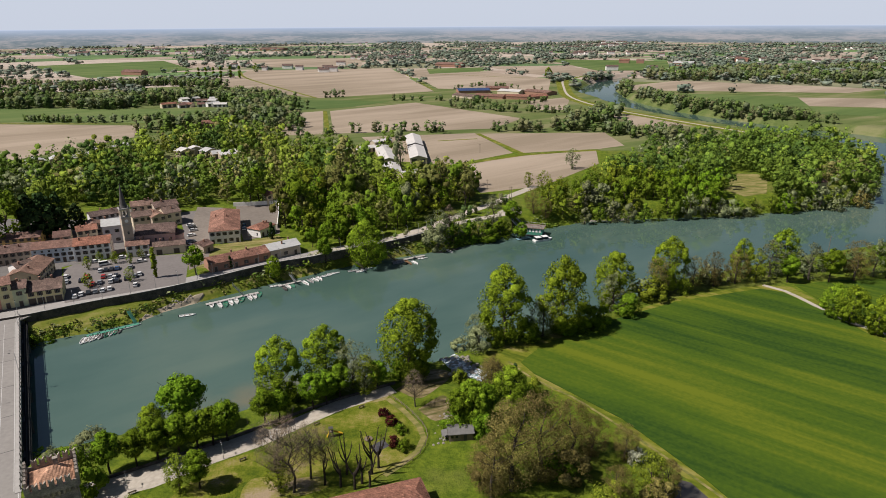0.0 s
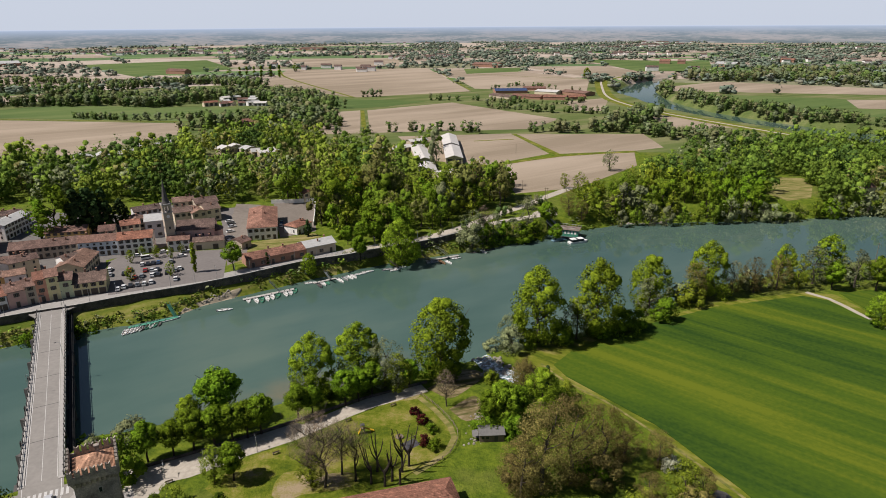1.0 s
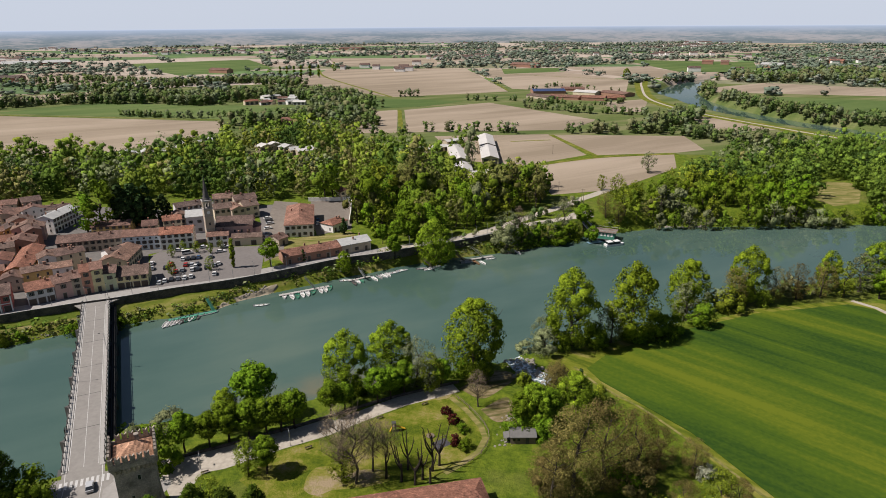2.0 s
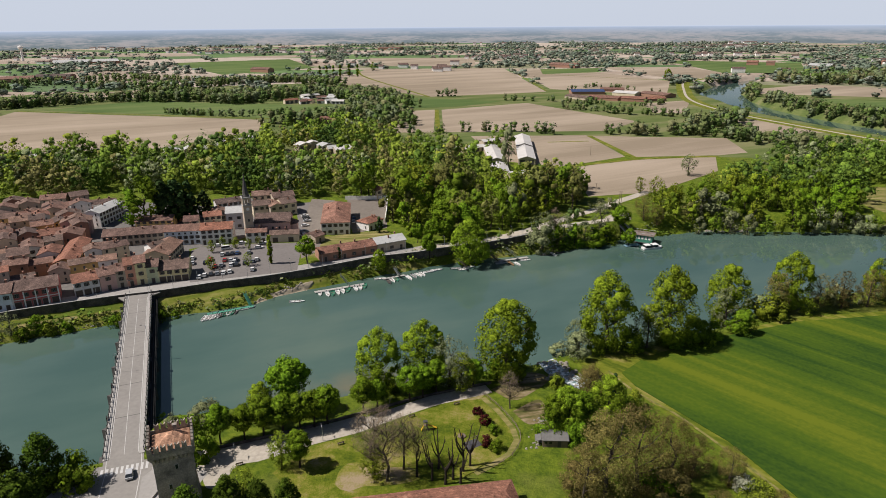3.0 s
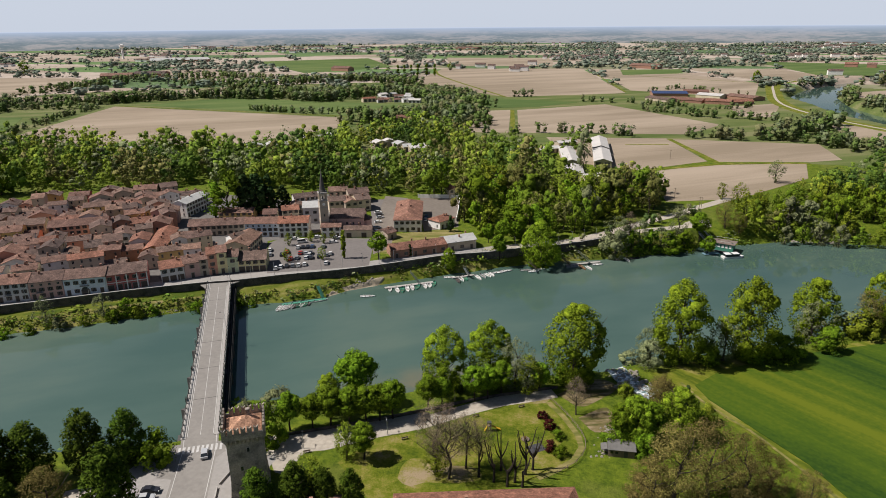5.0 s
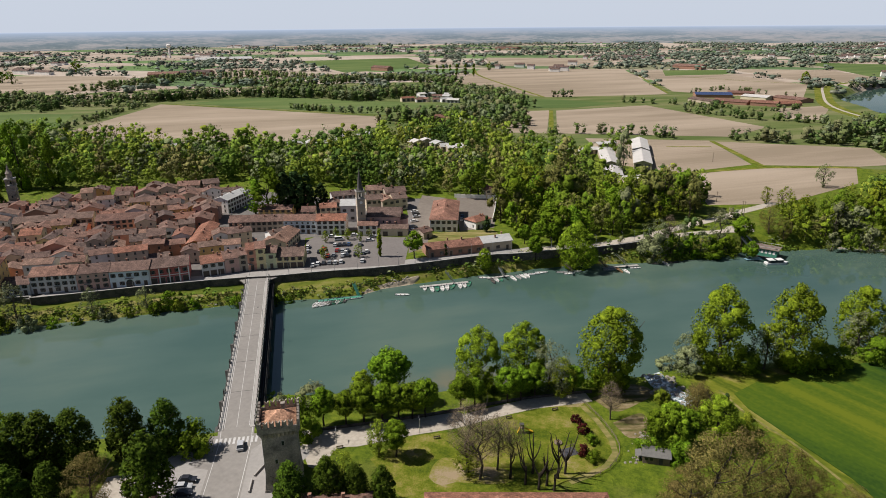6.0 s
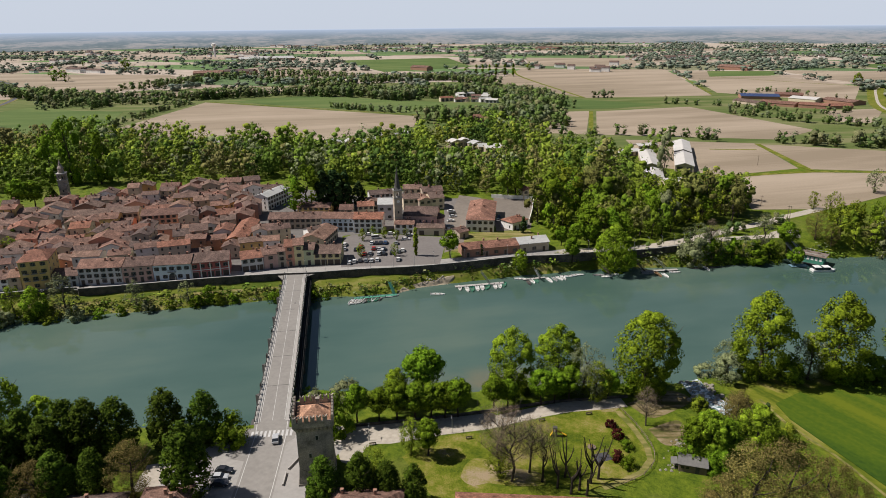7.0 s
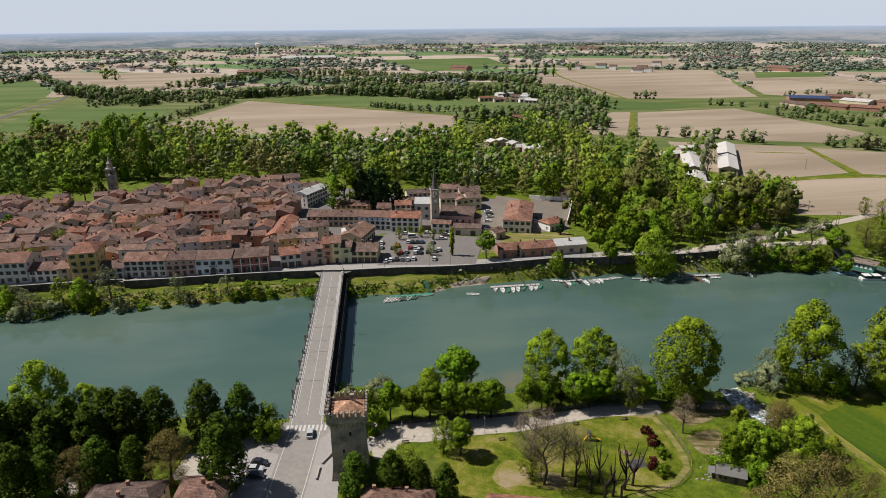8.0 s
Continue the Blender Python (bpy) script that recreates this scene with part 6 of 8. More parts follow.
BUSHES = [
    ("bush", 2.9, 148.8, 7.6), ("bush", 9.7, 145.7, 6.2), ("willow_bush", 12.3, 192.8, 9.4), ("fresh_bush", 17.9, 195.9, 6.8), ("bush", 29.5, 200.7, 8.6), ("willow_bush", 6.9, 202.0, 6.2),
    ("bush", 51.4, 207.0, 8.8), ("fresh_bush", 82.9, 233.8, 9.6), ("bush", 68.6, 218.4, 9.2), ("bush", 42.8, 204.0, 7.0), ("fresh_bush", 97.1, 239.2, 6.2), ("bush", 56.5, 211.4, 7.9),
    ("bush", -14.3, 175.6, 6.3), ("bush", -7.1, 175.8, 6.9), ("fresh_bush", -10.5, 174.2, 5.3), ("bush", -43.7, 162.0, 5.1), ("bush", -31.4, 168.0, 4.6),
    ("red_bush", -17.1, 155.2, 2.5), ("red_bush", -14.5, 150.6, 2.9), ("red_bush", -12.9, 141.2, 3.3), ("bush", -11.8, 147.0, 2.9), ("bush", -10.4, 140.2, 3.3),
    ("blossom_bush", 47.9, 133.7, 4.6), ("willow_bush", -89.8, 139.5, 7.4), ("willow_bush", -98.8, 136.2, 4.2), ("fresh_bush", 4.6, 173.0, 4.5), ("bush", -108.9, 110.4, 9.7), ("bush", -86.9, 123.7, 12.4),
    ("budding_bush", 30.3, 127.5, 8.1), ("budding_bush", 10.7, 127.7, 8.1), ("bush", 27.2, 129.2, 6.9), ("budding_bush", 48.0, 116.9, 8.5), ("fresh_bush", 38.5, 117.0, 7.7),
    ("bush", 19.1, 164.9, 6.6), ("bush", 23.5, 160.4, 6.5), ("budding_bush", 14.5, 171.3, 7.8), ("fresh_bush", 26.6, 164.8, 5.7),
    ("bush", -260.4, 130.5, 8.1), ("willow_bush", -253.6, 133.7, 8.5), ("bush", -246.5, 137.6, 6.6), ("willow_bush", -244.4, 140.9, 8.8), ("bush", -238.1, 147.4, 6.0), ("fresh_bush", -232.3, 151.3, 6.5), ("willow_bush", -224.3, 156.3, 7.0), ("bush", -217.3, 161.4, 5.0), ("bush", -211.2, 166.1, 4.8), ("willow_bush", -203.4, 172.2, 5.6), ("fresh_bush", -196.8, 177.2, 4.6), ("bush", -187.8, 183.4, 5.1), ("fresh_bush", -181.4, 188.3, 5.4), ("bush", -269.1, 138.2, 7.1), ("bush", -176.8, 191.8, 4.9),
    ("bush", -147.1, 207.0, 5.2), ("bush", -143.4, 210.0, 3.9), ("bush", -161.6, 198.9, 5.7), ("bush", -159.0, 201.4, 6.5),
    ("willow_bush", 29.8, 337.8, 7.4), ("bush", 4.7, 313.2, 11.2), ("bush", 13.6, 317.5, 12.3), ("willow_bush", -2.6, 308.6, 13.5), ("bush", 22.7, 322.1, 10.9), ("bush", 30.5, 326.6, 11.0),
    ("willow_bush", 168.6, 364.1, 11.0), ("willow_bush", 180.1, 363.9, 6.9), ("bush", 205.7, 371.7, 12.2), ("willow_bush", 237.9, 374.7, 11.2), ("budding_bush", 256.7, 383.1, 12.5),
]
BANKSIDE = [(80.7, 350.7), (89.2, 352.7), (97.6, 353.6), (106.2, 353.5), (115.9, 355.5), (124.3, 356.5), (133.5, 357.4), (143.4, 359.5), (153.0, 360.5), (162.7, 362.6), (171.4, 363.6), (182.4, 365.7), (196.2, 370.3), (206.9, 371.3), (218.2, 373.5), (228.0, 375.8), (238.9, 378.1), (248.6, 381.7), (259.3, 386.7), (274.1, 397.3)]
for x, y, h, w in ((-411.1, 305.6, 50.9, 0.62), (-434.5, 307.2, 35.7, 0.7), (-393.2, 313.6, 38.4, 0.7), (-591.2, 364.7, 30.3, 0.85)):
    plant("wood_dark", x, y, h, w, label="very tall broad dark green tree at the wood's edge")
for x, y in BANKSIDE:
    plant("wood_grey" if tr.random() < 0.75 else "wood_tree", x, y, float(tr.uniform(10, 18)), float(tr.uniform(0.75, 1.0)))
for kind, x, y, h in BUSHES:
    plant(kind, x, y, h, float(tr.uniform(0.9, 1.15)))

# ---- woods ----
TINTS = np.array([(0.148, 0.224, 0.031), (0.11, 0.181, 0.027), (0.207, 0.274, 0.035), (0.202, 0.193, 0.069), (0.069, 0.121, 0.025), (0.202, 0.233, 0.118), (0.252, 0.293, 0.04)])
wr = np.random.default_rng(23)
LOW = []
for _ in range(8):
    lobes = lobes_of("wood", wr)
    LOW.append(np.concatenate([lumps(lobes, 9, wr, 0.62, BLOCK), foliage(lobes, 235, 0.030, wr, 0.75, 0.38)]))
SCRUB = [foliage(lobes_of("bush", wr), 20, 0.15, wr, 0.6, 0.5) for _ in range(6)]


def far_crown():
    """A tree a kilometre off: four coarse lumps under a few broad sprays."""
    lobes = lobes_of("belt", wr)
    return np.concatenate([lumps(lobes, 4, wr, 0.7, BLOCK), foliage(lobes, 40, 0.075, wr, 0.75, 0.55)])


BELT_FORMS = [far_crown() for _ in range(8)]
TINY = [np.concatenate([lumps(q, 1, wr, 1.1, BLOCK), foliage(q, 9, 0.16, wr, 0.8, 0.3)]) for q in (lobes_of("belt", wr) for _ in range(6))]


def scatter(poly, spacing, jitter=0.45):
    xs, ys = [p[0] for p in poly], [p[1] for p in poly]
    x, y = np.meshgrid(np.arange(min(xs), max(xs), spacing), np.arange(min(ys), max(ys), spacing))
    x, y = x.ravel() + wr.normal(size=x.size) * spacing * jitter, y.ravel() + wr.normal(size=y.size) * spacing * jitter
    ok = inside(x, y, poly)
    return np.c_[x[ok], y[ok]]


def joined_trees(name, places, heights, widths, tints, forms, label, category="woodland"):
    vs, ts = [], []
    for (x, y, z), h, w, c in zip(places, heights, widths, tints):
        f = forms[int(wr.integers(len(forms)))]
        a = wr.uniform(0, math.tau)
        ca, sa = math.cos(a), math.sin(a)
        q = np.empty_like(f)
        q[..., 0] = (f[..., 0] * ca - f[..., 1] * sa) * h * w + x
        q[..., 1] = (f[..., 0] * sa + f[..., 1] * ca) * h * w + y
        q[..., 2] = f[..., 2] * h + z
        q[:, 4:, 0], q[:, 4:, 1], q[:, 4:, 2] = f[:, 4:, 0] * ca - f[:, 4:, 1] * sa, f[:, 4:, 0] * sa + f[:, 4:, 1] * ca, f[:, 4:, 2]
        vs.append(q)
        ts.append(np.tile(c, (len(f), 1)))
    return tagged(part(name, quads_mesh(name, np.concatenate(vs), L_WOOD, np.concatenate(ts)), None), label, category, kind="stuff")


def wood(name, poly, spacing, low, high, mix, clear, label, single=0):
    p = scatter(poly, spacing)
    for cx, cy, r in clear:
        p = p[np.hypot(p[:, 0] - cx, p[:, 1] - cy) > r]
    p = p[~inside(p[:, 0], p[:, 1], YARD) & ~inside(p[:, 0], p[:, 1], STRIP)]
    d, wet = line_distance(p[:, 0], p[:, 1], RIVER + RIVER[:1])[0], inside(p[:, 0], p[:, 1], RIVER)
    p = p[~wet & (d > 2) & (line_distance(p[:, 0], p[:, 1], RIVER_ROAD)[0] > 6.5)]
    p = p[np.argsort(np.hypot(p[:, 0], p[:, 1]))]
    names = ("wood_tree", "wood_dark", "wood_fresh", "wood_olive", "wood_dark", "wood_grey", "wood_fresh")
    z = land(p[:, 0], p[:, 1])
    h = wr.uniform(low, high, len(p))
    pick = wr.choice(len(TINTS), len(p), p=np.array(mix) / sum(mix))
    seeds = p[wr.choice(len(p), max(1, len(p) // 9))]
    near = np.argmin(np.hypot(p[:, None, 0] - seeds[None, :, 0], p[:, None, 1] - seeds[None, :, 1]), 1)
    pick = np.where(wr.random(len(p)) < 0.6, wr.choice(len(TINTS), len(seeds), p=np.array(mix) / sum(mix))[near], pick)
    h = h * wr.uniform(0.75, 1.25, len(seeds))[near]
    for k in range(min(single, len(p))):
        plant(names[pick[k]], float(p[k, 0]), float(p[k, 1]), float(h[k]), float(wr.uniform(0.8, 1.1)))
    k = min(single, len(p))
    tint = TINTS[pick[k:]] * wr.uniform(0.62, 1.3, (len(p) - k, 1))
    joined_trees(name, np.c_[p[k:], z[k:]], h[k:], wr.uniform(0.78, 1.15, len(p) - k), tint, LOW, label)


STRIP = [(-425.0, 275.0), (-374.0, 300.0), (-345.0, 322.0), (-323.0, 341.0), (-299.0, 363.0), (-274.0, 374.0), (-224.0, 367.0), (-185.0, 371.0), (-165.0, 372.0), (-165.0, 340.0), (-425.0, 240.0)]
YARD = [(-56.2, 499.9), (-8.5, 520.9), (-4.1, 448.3), (-9.9, 421.1), (-31.7, 417.2), (-44.7, 446.9)]
BARNS = [(-44.8, 504.9, 26), (-22.1, 514.9, 24), (-24.8, 573.2, 22), (-24.7, 464.6, 12), (-62.0, 570.4, 24), (-79.2, 563.0, 20), (-33.4, 509.9, 16), (-108.2, 393.5, 12), (-101.7, 371.0, 12), (-37.9, 453.4, 15), (-16.7, 466.4, 17), (-22.9, 430.3, 11), (-30.9, 436.2, 10), (-64.4, 523.4, 20), (-77.8, 527.2, 16)]
GROVE_ROOFS = [(-294.2, 499.7), (-289.8, 503.9), (-290.2, 526.4), (-275.9, 540.3), (-273.3, 550.3), (-214.8, 524.1), (-211.3, 533.4), (-193.7, 523.4), (-184.5, 514.0), (-176.6, 509.3), (-171.6, 513.6), (-304.1, 493.7),
               (-368.2, 479.7), (-412.1, 442.1), (-290.8, 506.7), (-295.8, 492.2), (-315.4, 483.8)]
for x, y in GROVE_ROOFS:
    d = math.hypot(x, y)
    BARNS += [(x * (1 - 8 / d), y * (1 - 8 / d), 15), (x * (1 - 20 / d), y * (1 - 20 / d), 11)]
wood("wood_behind_town", [(-492.0, 180.2), (-450.7, 222.2), (-424.6, 249.7), (-413.8, 291.1), (-365.0, 327.5), (-315.6, 353.3), (-263.2, 357.9), (-212.7, 353.2), (-165.6, 372.6), (-103.1, 373.3), (-81.8, 323.4), (-71.4, 303.6), (-45.3, 308.3), (-29.3, 314.4), (-7.1, 332.2), (18.0, 366.6), (20.7, 428.5), (-12.9, 486.9), (-19.1, 527.9), (-83.1, 567.5), (-117.4, 540.5), (-182.6, 625.3), (-246.8, 617.8), (-260.0, 514.2), (-288.0, 483.5), (-352.8, 469.3), (-415.6, 450.3), (-541.3, 450.8), (-603.8, 448.3), (-598.6, 361.5), (-648.7, 330.7), (-730.3, 280.4)],
     9.2, 13, 23, (5, 4, 3.0, 2.6, 3, 1.8, 2.0), BARNS, "dense mixed spring woodland behind the old town", 95)
wood("wood_by_the_bend", [(59.9, 340.4), (71.8, 345.4), (85.6, 350.5), (118.9, 354.3), (163.0, 359.0), (176.3, 388.3), (194.5, 414.0), (213.6, 422.9), (209.9, 394.5), (198.6, 364.5), (241.6, 371.0), (278.6, 397.0), (330.5, 429.7), (345.7, 495.7), (306.0, 562.8), (194.6, 555.7), (107.3, 432.2), (67.3, 388.2)],
     8.2, 14, 20, (8, 6, 1.2, 0.5, 3, 0.7, 0.4), [(203.0, 425.0, 19), (190.0, 398.0, 13), (215.0, 448.0, 13), (247.1, 408.1, 9), (281.1, 431.0, 6)], "dense poplar and willow wood inside the river bend", 65)

patch("clearing", [(183.0, 409.6), (196.0, 436.0), (212.0, 455.0), (226.0, 452.0), (222.0, 430.0), (206.0, 398.0), (189.0, 390.0)], 0.06, M_DRY, 0.2, "dry grassy clearing inside the river wood", "clearing")

# ---- hedges and tree belts of the plain ----
BELTS = [
    # way, width, lowest and highest tree, spacing
    ([(-836.9, 599.9), (-830.1, 733.6), (-715.7, 779.4)], 30, 8, 13, 9), ([(-729.7, 760.5), (-647.2, 862.3), (-516.8, 879.7), (-412.9, 860.3)], 45, 10, 16, 9), ([(-438.9, 876.3), (-412.4, 940.8), (-344.1, 985.0), (-267.8, 945.2), (-205.5, 804.5)], 90, 11, 17, 10),
    ([(-489.4, 744.2), (-380.8, 727.3), (-289.5, 764.0)], 14, 6, 9, 7), ([(-296.9, 674.9), (-242.7, 714.1), (-205.3, 776.3), (-164.5, 669.5)], 50, 10, 16, 9), ([(-610.4, 511.5), (-661.3, 621.3), (-691.6, 714.5)], 12, 5, 9, 7),
    ([(-809.7, 1048.9), (-626.3, 1069.3), (-511.8, 1226.3), (-383.4, 1128.7)], 70, 9, 14, 12), ([(-928.1, 834.4), (-955.6, 988.7), (-938.6, 1126.6), (-829.2, 1228.7)], 60, 9, 15, 14),
    ([(-89.4, 648.3), (-36.0, 656.9), (4.1, 641.3)], 10, 8, 12, 8), ([(-140.1, 633.1), (-107.7, 638.6)], 8, 7, 10, 8), ([(52.7, 653.5), (100.9, 651.6), (159.0, 656.6), (171.7, 628.2)], 20, 8, 14, 8), ([(134.1, 676.3), (172.5, 715.3), (195.9, 759.6)], 40, 12, 18, 9),
    ([(12.8, 848.0), (81.3, 800.2), (138.0, 787.1), (169.8, 760.8)], 16, 6, 12, 9), ([(-73.8, 929.3), (6.1, 925.0), (59.8, 895.2)], 12, 6, 10, 9), ([(-172.8, 970.9), (-144.5, 977.0)], 10, 9, 12, 7),
    ([(304.0, 985.0), (301.0, 885.0), (335.0, 800.0), (372.0, 735.0), (410.0, 695.0)], 34, 9, 14, 9), ([(330.0, 860.0), (362.0, 790.0), (400.0, 735.0)], 24, 7, 12, 10), ([(262.0, 1230.0), (300.0, 1290.0), (350.0, 1352.0)], 10, 7, 11, 9),
    ([(316.3, 1147.7), (274.7, 1008.7)], 30, 8, 14, 9), ([(171.6, 638.4), (199.7, 620.5), (217.9, 594.7)], 50, 8, 14, 9), ([(313.1, 709.3), (359.5, 667.3), (432.1, 628.5)], 24, 6, 11, 11),
    ([(405.0, 1259.0), (561.3, 1273.5), (642.4, 1180.9), (822.3, 1228.1)], 120, 12, 20, 14), ([(564.3, 1421.2), (737.8, 1406.6), (995.7, 1434.8)], 120, 12, 18, 16),
    ([(-659.8, 982.8), (-535.1, 939.9), (-429.6, 920.7)], 40, 9, 14, 9), ([(-837.4, 1225.2), (-624.3, 1156.9), (-462.7, 1200.0), (-392.2, 1142.0)], 50, 8, 13, 11),
    ([(88.0, 348.3), (161.2, 355.8)], 8, 6, 11, 6), ([(195.1, 362.2), (235.0, 371.2), (272.4, 395.8)], 10, 5, 10, 6), ([(77.0, 236.7), (102.6, 248.0), (135.0, 257.0), (163.2, 259.8), (210.4, 275.1)], 7, 4, 9, 5), ([(-24.0, 309.5), (-4.2, 328.0), (14.8, 348.7), (40.0, 378.2)], 6, 3, 7, 6),
    ([(9.9, 911.1), (59.0, 882.4), (119.4, 879.3), (152.0, 917.2)], 6, 5, 9, 8), ([(16.2, 1068.0), (66.2, 1143.2), (161.1, 1059.0)], 6, 5, 9, 10),
    ([(-1048.8, 718.8), (-904.5, 682.4), (-857.4, 726.7)], 60, 9, 16, 9), ([(-784.6, 615.7), (-788.6, 687.2), (-690.4, 710.6)], 25, 8, 12, 9), ([(-1351.2, 777.5), (-1415.5, 899.0), (-1106.6, 748.9)], 14, 7, 12, 9),
]
BELT_TINTS = ((0.115, 0.170, 0.045), (0.085, 0.135, 0.040), (0.160, 0.165, 0.080), (0.155, 0.190, 0.100), (0.130, 0.160, 0.060))
places, heights, tints = [], [], []
for way, width, lo, hi, gap in BELTS:
    way = list(way)
    for a, b in zip(way, way[1:]):
        n = int(span(a, b) * max(1.3, width / gap * 1.1) / gap)
        for _ in range(n):
            q = between(a, b, wr.random())
            ang = wr.uniform(0, math.tau)
            r = width / 2 * math.sqrt(wr.random())
            places.append((q[0] + r * math.cos(ang), q[1] + r * math.sin(ang)))
            heights.append(wr.uniform(lo, hi))
            tints.append(np.array(BELT_TINTS[wr.choice(5)]) * wr.uniform(0.8, 1.2))
pl = np.array(places)
dry = ~inside(pl[:, 0], pl[:, 1], RIVER)
pl, heights, tints = pl[dry], np.array(heights)[dry], np.array(tints)[dry]
zs = land(pl[:, 0], pl[:, 1])
joined_trees("tree_belts", np.c_[pl, zs], heights, np.full(len(pl), 1.25), tints, BELT_FORMS, "hedgerows and tree belts between the fields", "trees")

# far plain: belts in every direction, thinner with distance
places, heights = [], []
for _ in range(560):
    r, a = 1150 + 2430 * wr.random() ** 0.9, radians(wr.uniform(-45, 75) if wr.random() < 0.7 else wr.uniform(-42, 5))
    c = (-r * math.sin(a), r * math.cos(a))
    way = radians(25) + (0 if wr.random() < 0.7 else math.pi / 2) + wr.normal() * 0.3
    ln, wd = wr.uniform(80, 460), wr.uniform(6, 34)
    for _ in range(int(ln * wd / 330) + 8):
        u, w = wr.uniform(-ln, ln) / 2, wr.normal() * wd / 3
        places.append((c[0] + math.cos(way) * u - math.sin(way) * w, c[1] + math.sin(way) * u + math.cos(way) * w))
        heights.append(wr.uniform(6, 13))
pl = np.array(places)
ok = ~inside(pl[:, 0], pl[:, 1], RIVER) & (np.hypot(pl[:, 0], pl[:, 1]) < 3585)
for kind, mat, pts in FIELDS:
    ok &= ~inside(pl[:, 0], pl[:, 1], list(pts))
pl, heights = pl[ok], np.array(heights)[ok]
# aerial haze is painted into these pale, greyed foliage tints
HAZE_TINTS = np.array([(0.180, 0.220, 0.165), (0.160, 0.205, 0.160), (0.210, 0.215, 0.170), (0.190, 0.230, 0.185)])
tints = HAZE_TINTS[wr.choice(4, len(pl))] * wr.uniform(0.8, 1.2, (len(pl), 1))
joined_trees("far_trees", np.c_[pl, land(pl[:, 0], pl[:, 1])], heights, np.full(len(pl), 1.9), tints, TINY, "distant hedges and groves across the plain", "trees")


# ---- boats, pontoons and the floating landing stage ----
HULLS = {k: plain(k + "_hull", c, 0.5, 0, 3, 0.2) for k, c in dict(white=(0.68, 0.68, 0.66), green=(0.05, 0.22, 0.14), dark=(0.07, 0.07, 0.07), grey=(0.35, 0.36, 0.36), wood=(0.2, 0.12, 0.06)).items()}
M_GREENSTEEL = plain("green_painted_steel", (0.08, 0.27, 0.19), 0.5, 0.1, 2, 0.2)
M_BLUEDECK = plain("blue_grey_deck", (0.16, 0.27, 0.34), 0.6, 0, 1, 0.2)
boat_made = {}


def boat(x, y, turn, tone, length=5.6):
    """A small open boat: hull with a pointed bow, inside, benches and an outboard."""
    at = pose(x * DOWN, y * DOWN, WATER_Z - 0.12, 0, 0, turn)
    if (tone, length) in boat_made:
        return copy_thing(boat_made[tone, length], at)
    ob = thing("boat", at, f"small open {tone} boat moored on the river", "boat", "moored boats")
    l, w = length / 2, 0.95
    rim = [(-l, -w * 0.8), (-l * 0.2, -w), (l * 0.55, -w * 0.75), (l, 0), (l * 0.55, w * 0.75), (-l * 0.2, w), (-l, w * 0.8)]
    keel = [(a * 0.92, b * 0.62) for a, b in rim]
    inner = [(a * 0.93, b * 0.84) for a, b in rim]
    g = Geo()
    n = len(rim)
    for i in range(n):
        j = (i + 1) % n
        g.face([(*keel[i], -0.1), (*keel[j], -0.1), (*rim[j], 0.55), (*rim[i], 0.55)])
        g.face([(*rim[i], 0.55), (*rim[j], 0.55), (*inner[j], 0.55), (*inner[i], 0.55)])
        g.face([(*inner[i], 0.55), (*inner[j], 0.55), (*inner[j], 0.2), (*inner[i], 0.2)])
    g.face([(*q, 0.2) for q in inner])
    part("hull", g, HULLS[tone], ob)
    for bx in (-l * 0.35, l * 0.25):
        part("bench", Geo().box(bx - 0.15, bx + 0.15, -w * 0.75, w * 0.75, 0.38, 0.43), M_WOOD, ob)
    part("outboard_motor", Geo().box(-l - 0.3, -l + 0.02, -0.15, 0.15, 0.35, 0.95).box(-l - 0.2, -l - 0.05, -0.06, 0.06, -0.2, 0.35), HULLS["dark"], ob)
    boat_made[tone, length] = ob
    return ob


def pontoon(a, b, width, mat, label, rail=False):
    a, b = lowered(a, b)
    l = span(a, b)
    ob = thing("pontoon", pose(a[0], a[1], WATER_Z, 0, 0, heading_of(a, b)), label, "pontoon", "boat landings")
    part("deck", Geo().box(0, l, -width / 2, width / 2, 0.35, 0.5), mat, ob)
    n = max(2, int(l / 4))
    fl = Geo().tube([(0, -width / 2 + 0.1, 0.1), (0, width / 2 - 0.1, 0.1)], [0.28, 0.28], 8).mesh("float", HULLS["dark"])
    for k in range(n):
        part("float", fl, None, ob, m=pose((k + 0.5) * l / n, 0, 0))
    if rail:
        g = Geo().bar((0, width / 2, 1.4), (l, width / 2, 1.4), 0.04)
        for k in range(n + 1):
            g.bar((k * l / n, width / 2, 0.5), (k * l / n, width / 2, 1.4), 0.04)
        part("rail", g, M_STEEL, ob)
    return ob


def gangway(a, za, b, zb, mat):
    """A sloping footbridge with rails from the bank down to a pontoon."""
    b, zb = lowered(b)[0], zb + WATER_Z + 5.0
    ob = thing("gangway", pose(a[0], a[1], 0, 0, 0, heading_of(a, b)), "steel gangway sloping from the bank to a pontoon", "gangway", "boat landings")
    l = span(a, b)
    g = Geo().prism([(0, -0.6), (l, -0.6), (l, 0.6), (0, 0.6)], [za - 0.15, zb - 0.15, zb - 0.15, za - 0.15], [za, zb, zb, za])
    part("walkway", g, mat, ob)
    for s in (-0.6, 0.6):
        g = Geo().bar((0, s, za + 1), (l, s, zb + 1), 0.05)
        for k in range(7):
            z = za + (zb - za) * k / 6
            g.bar((l * k / 6, s, z), (l * k / 6, s, z + 1), 0.04)
        part("rail", g, mat, ob)
    return ob


br = random.Random(3)
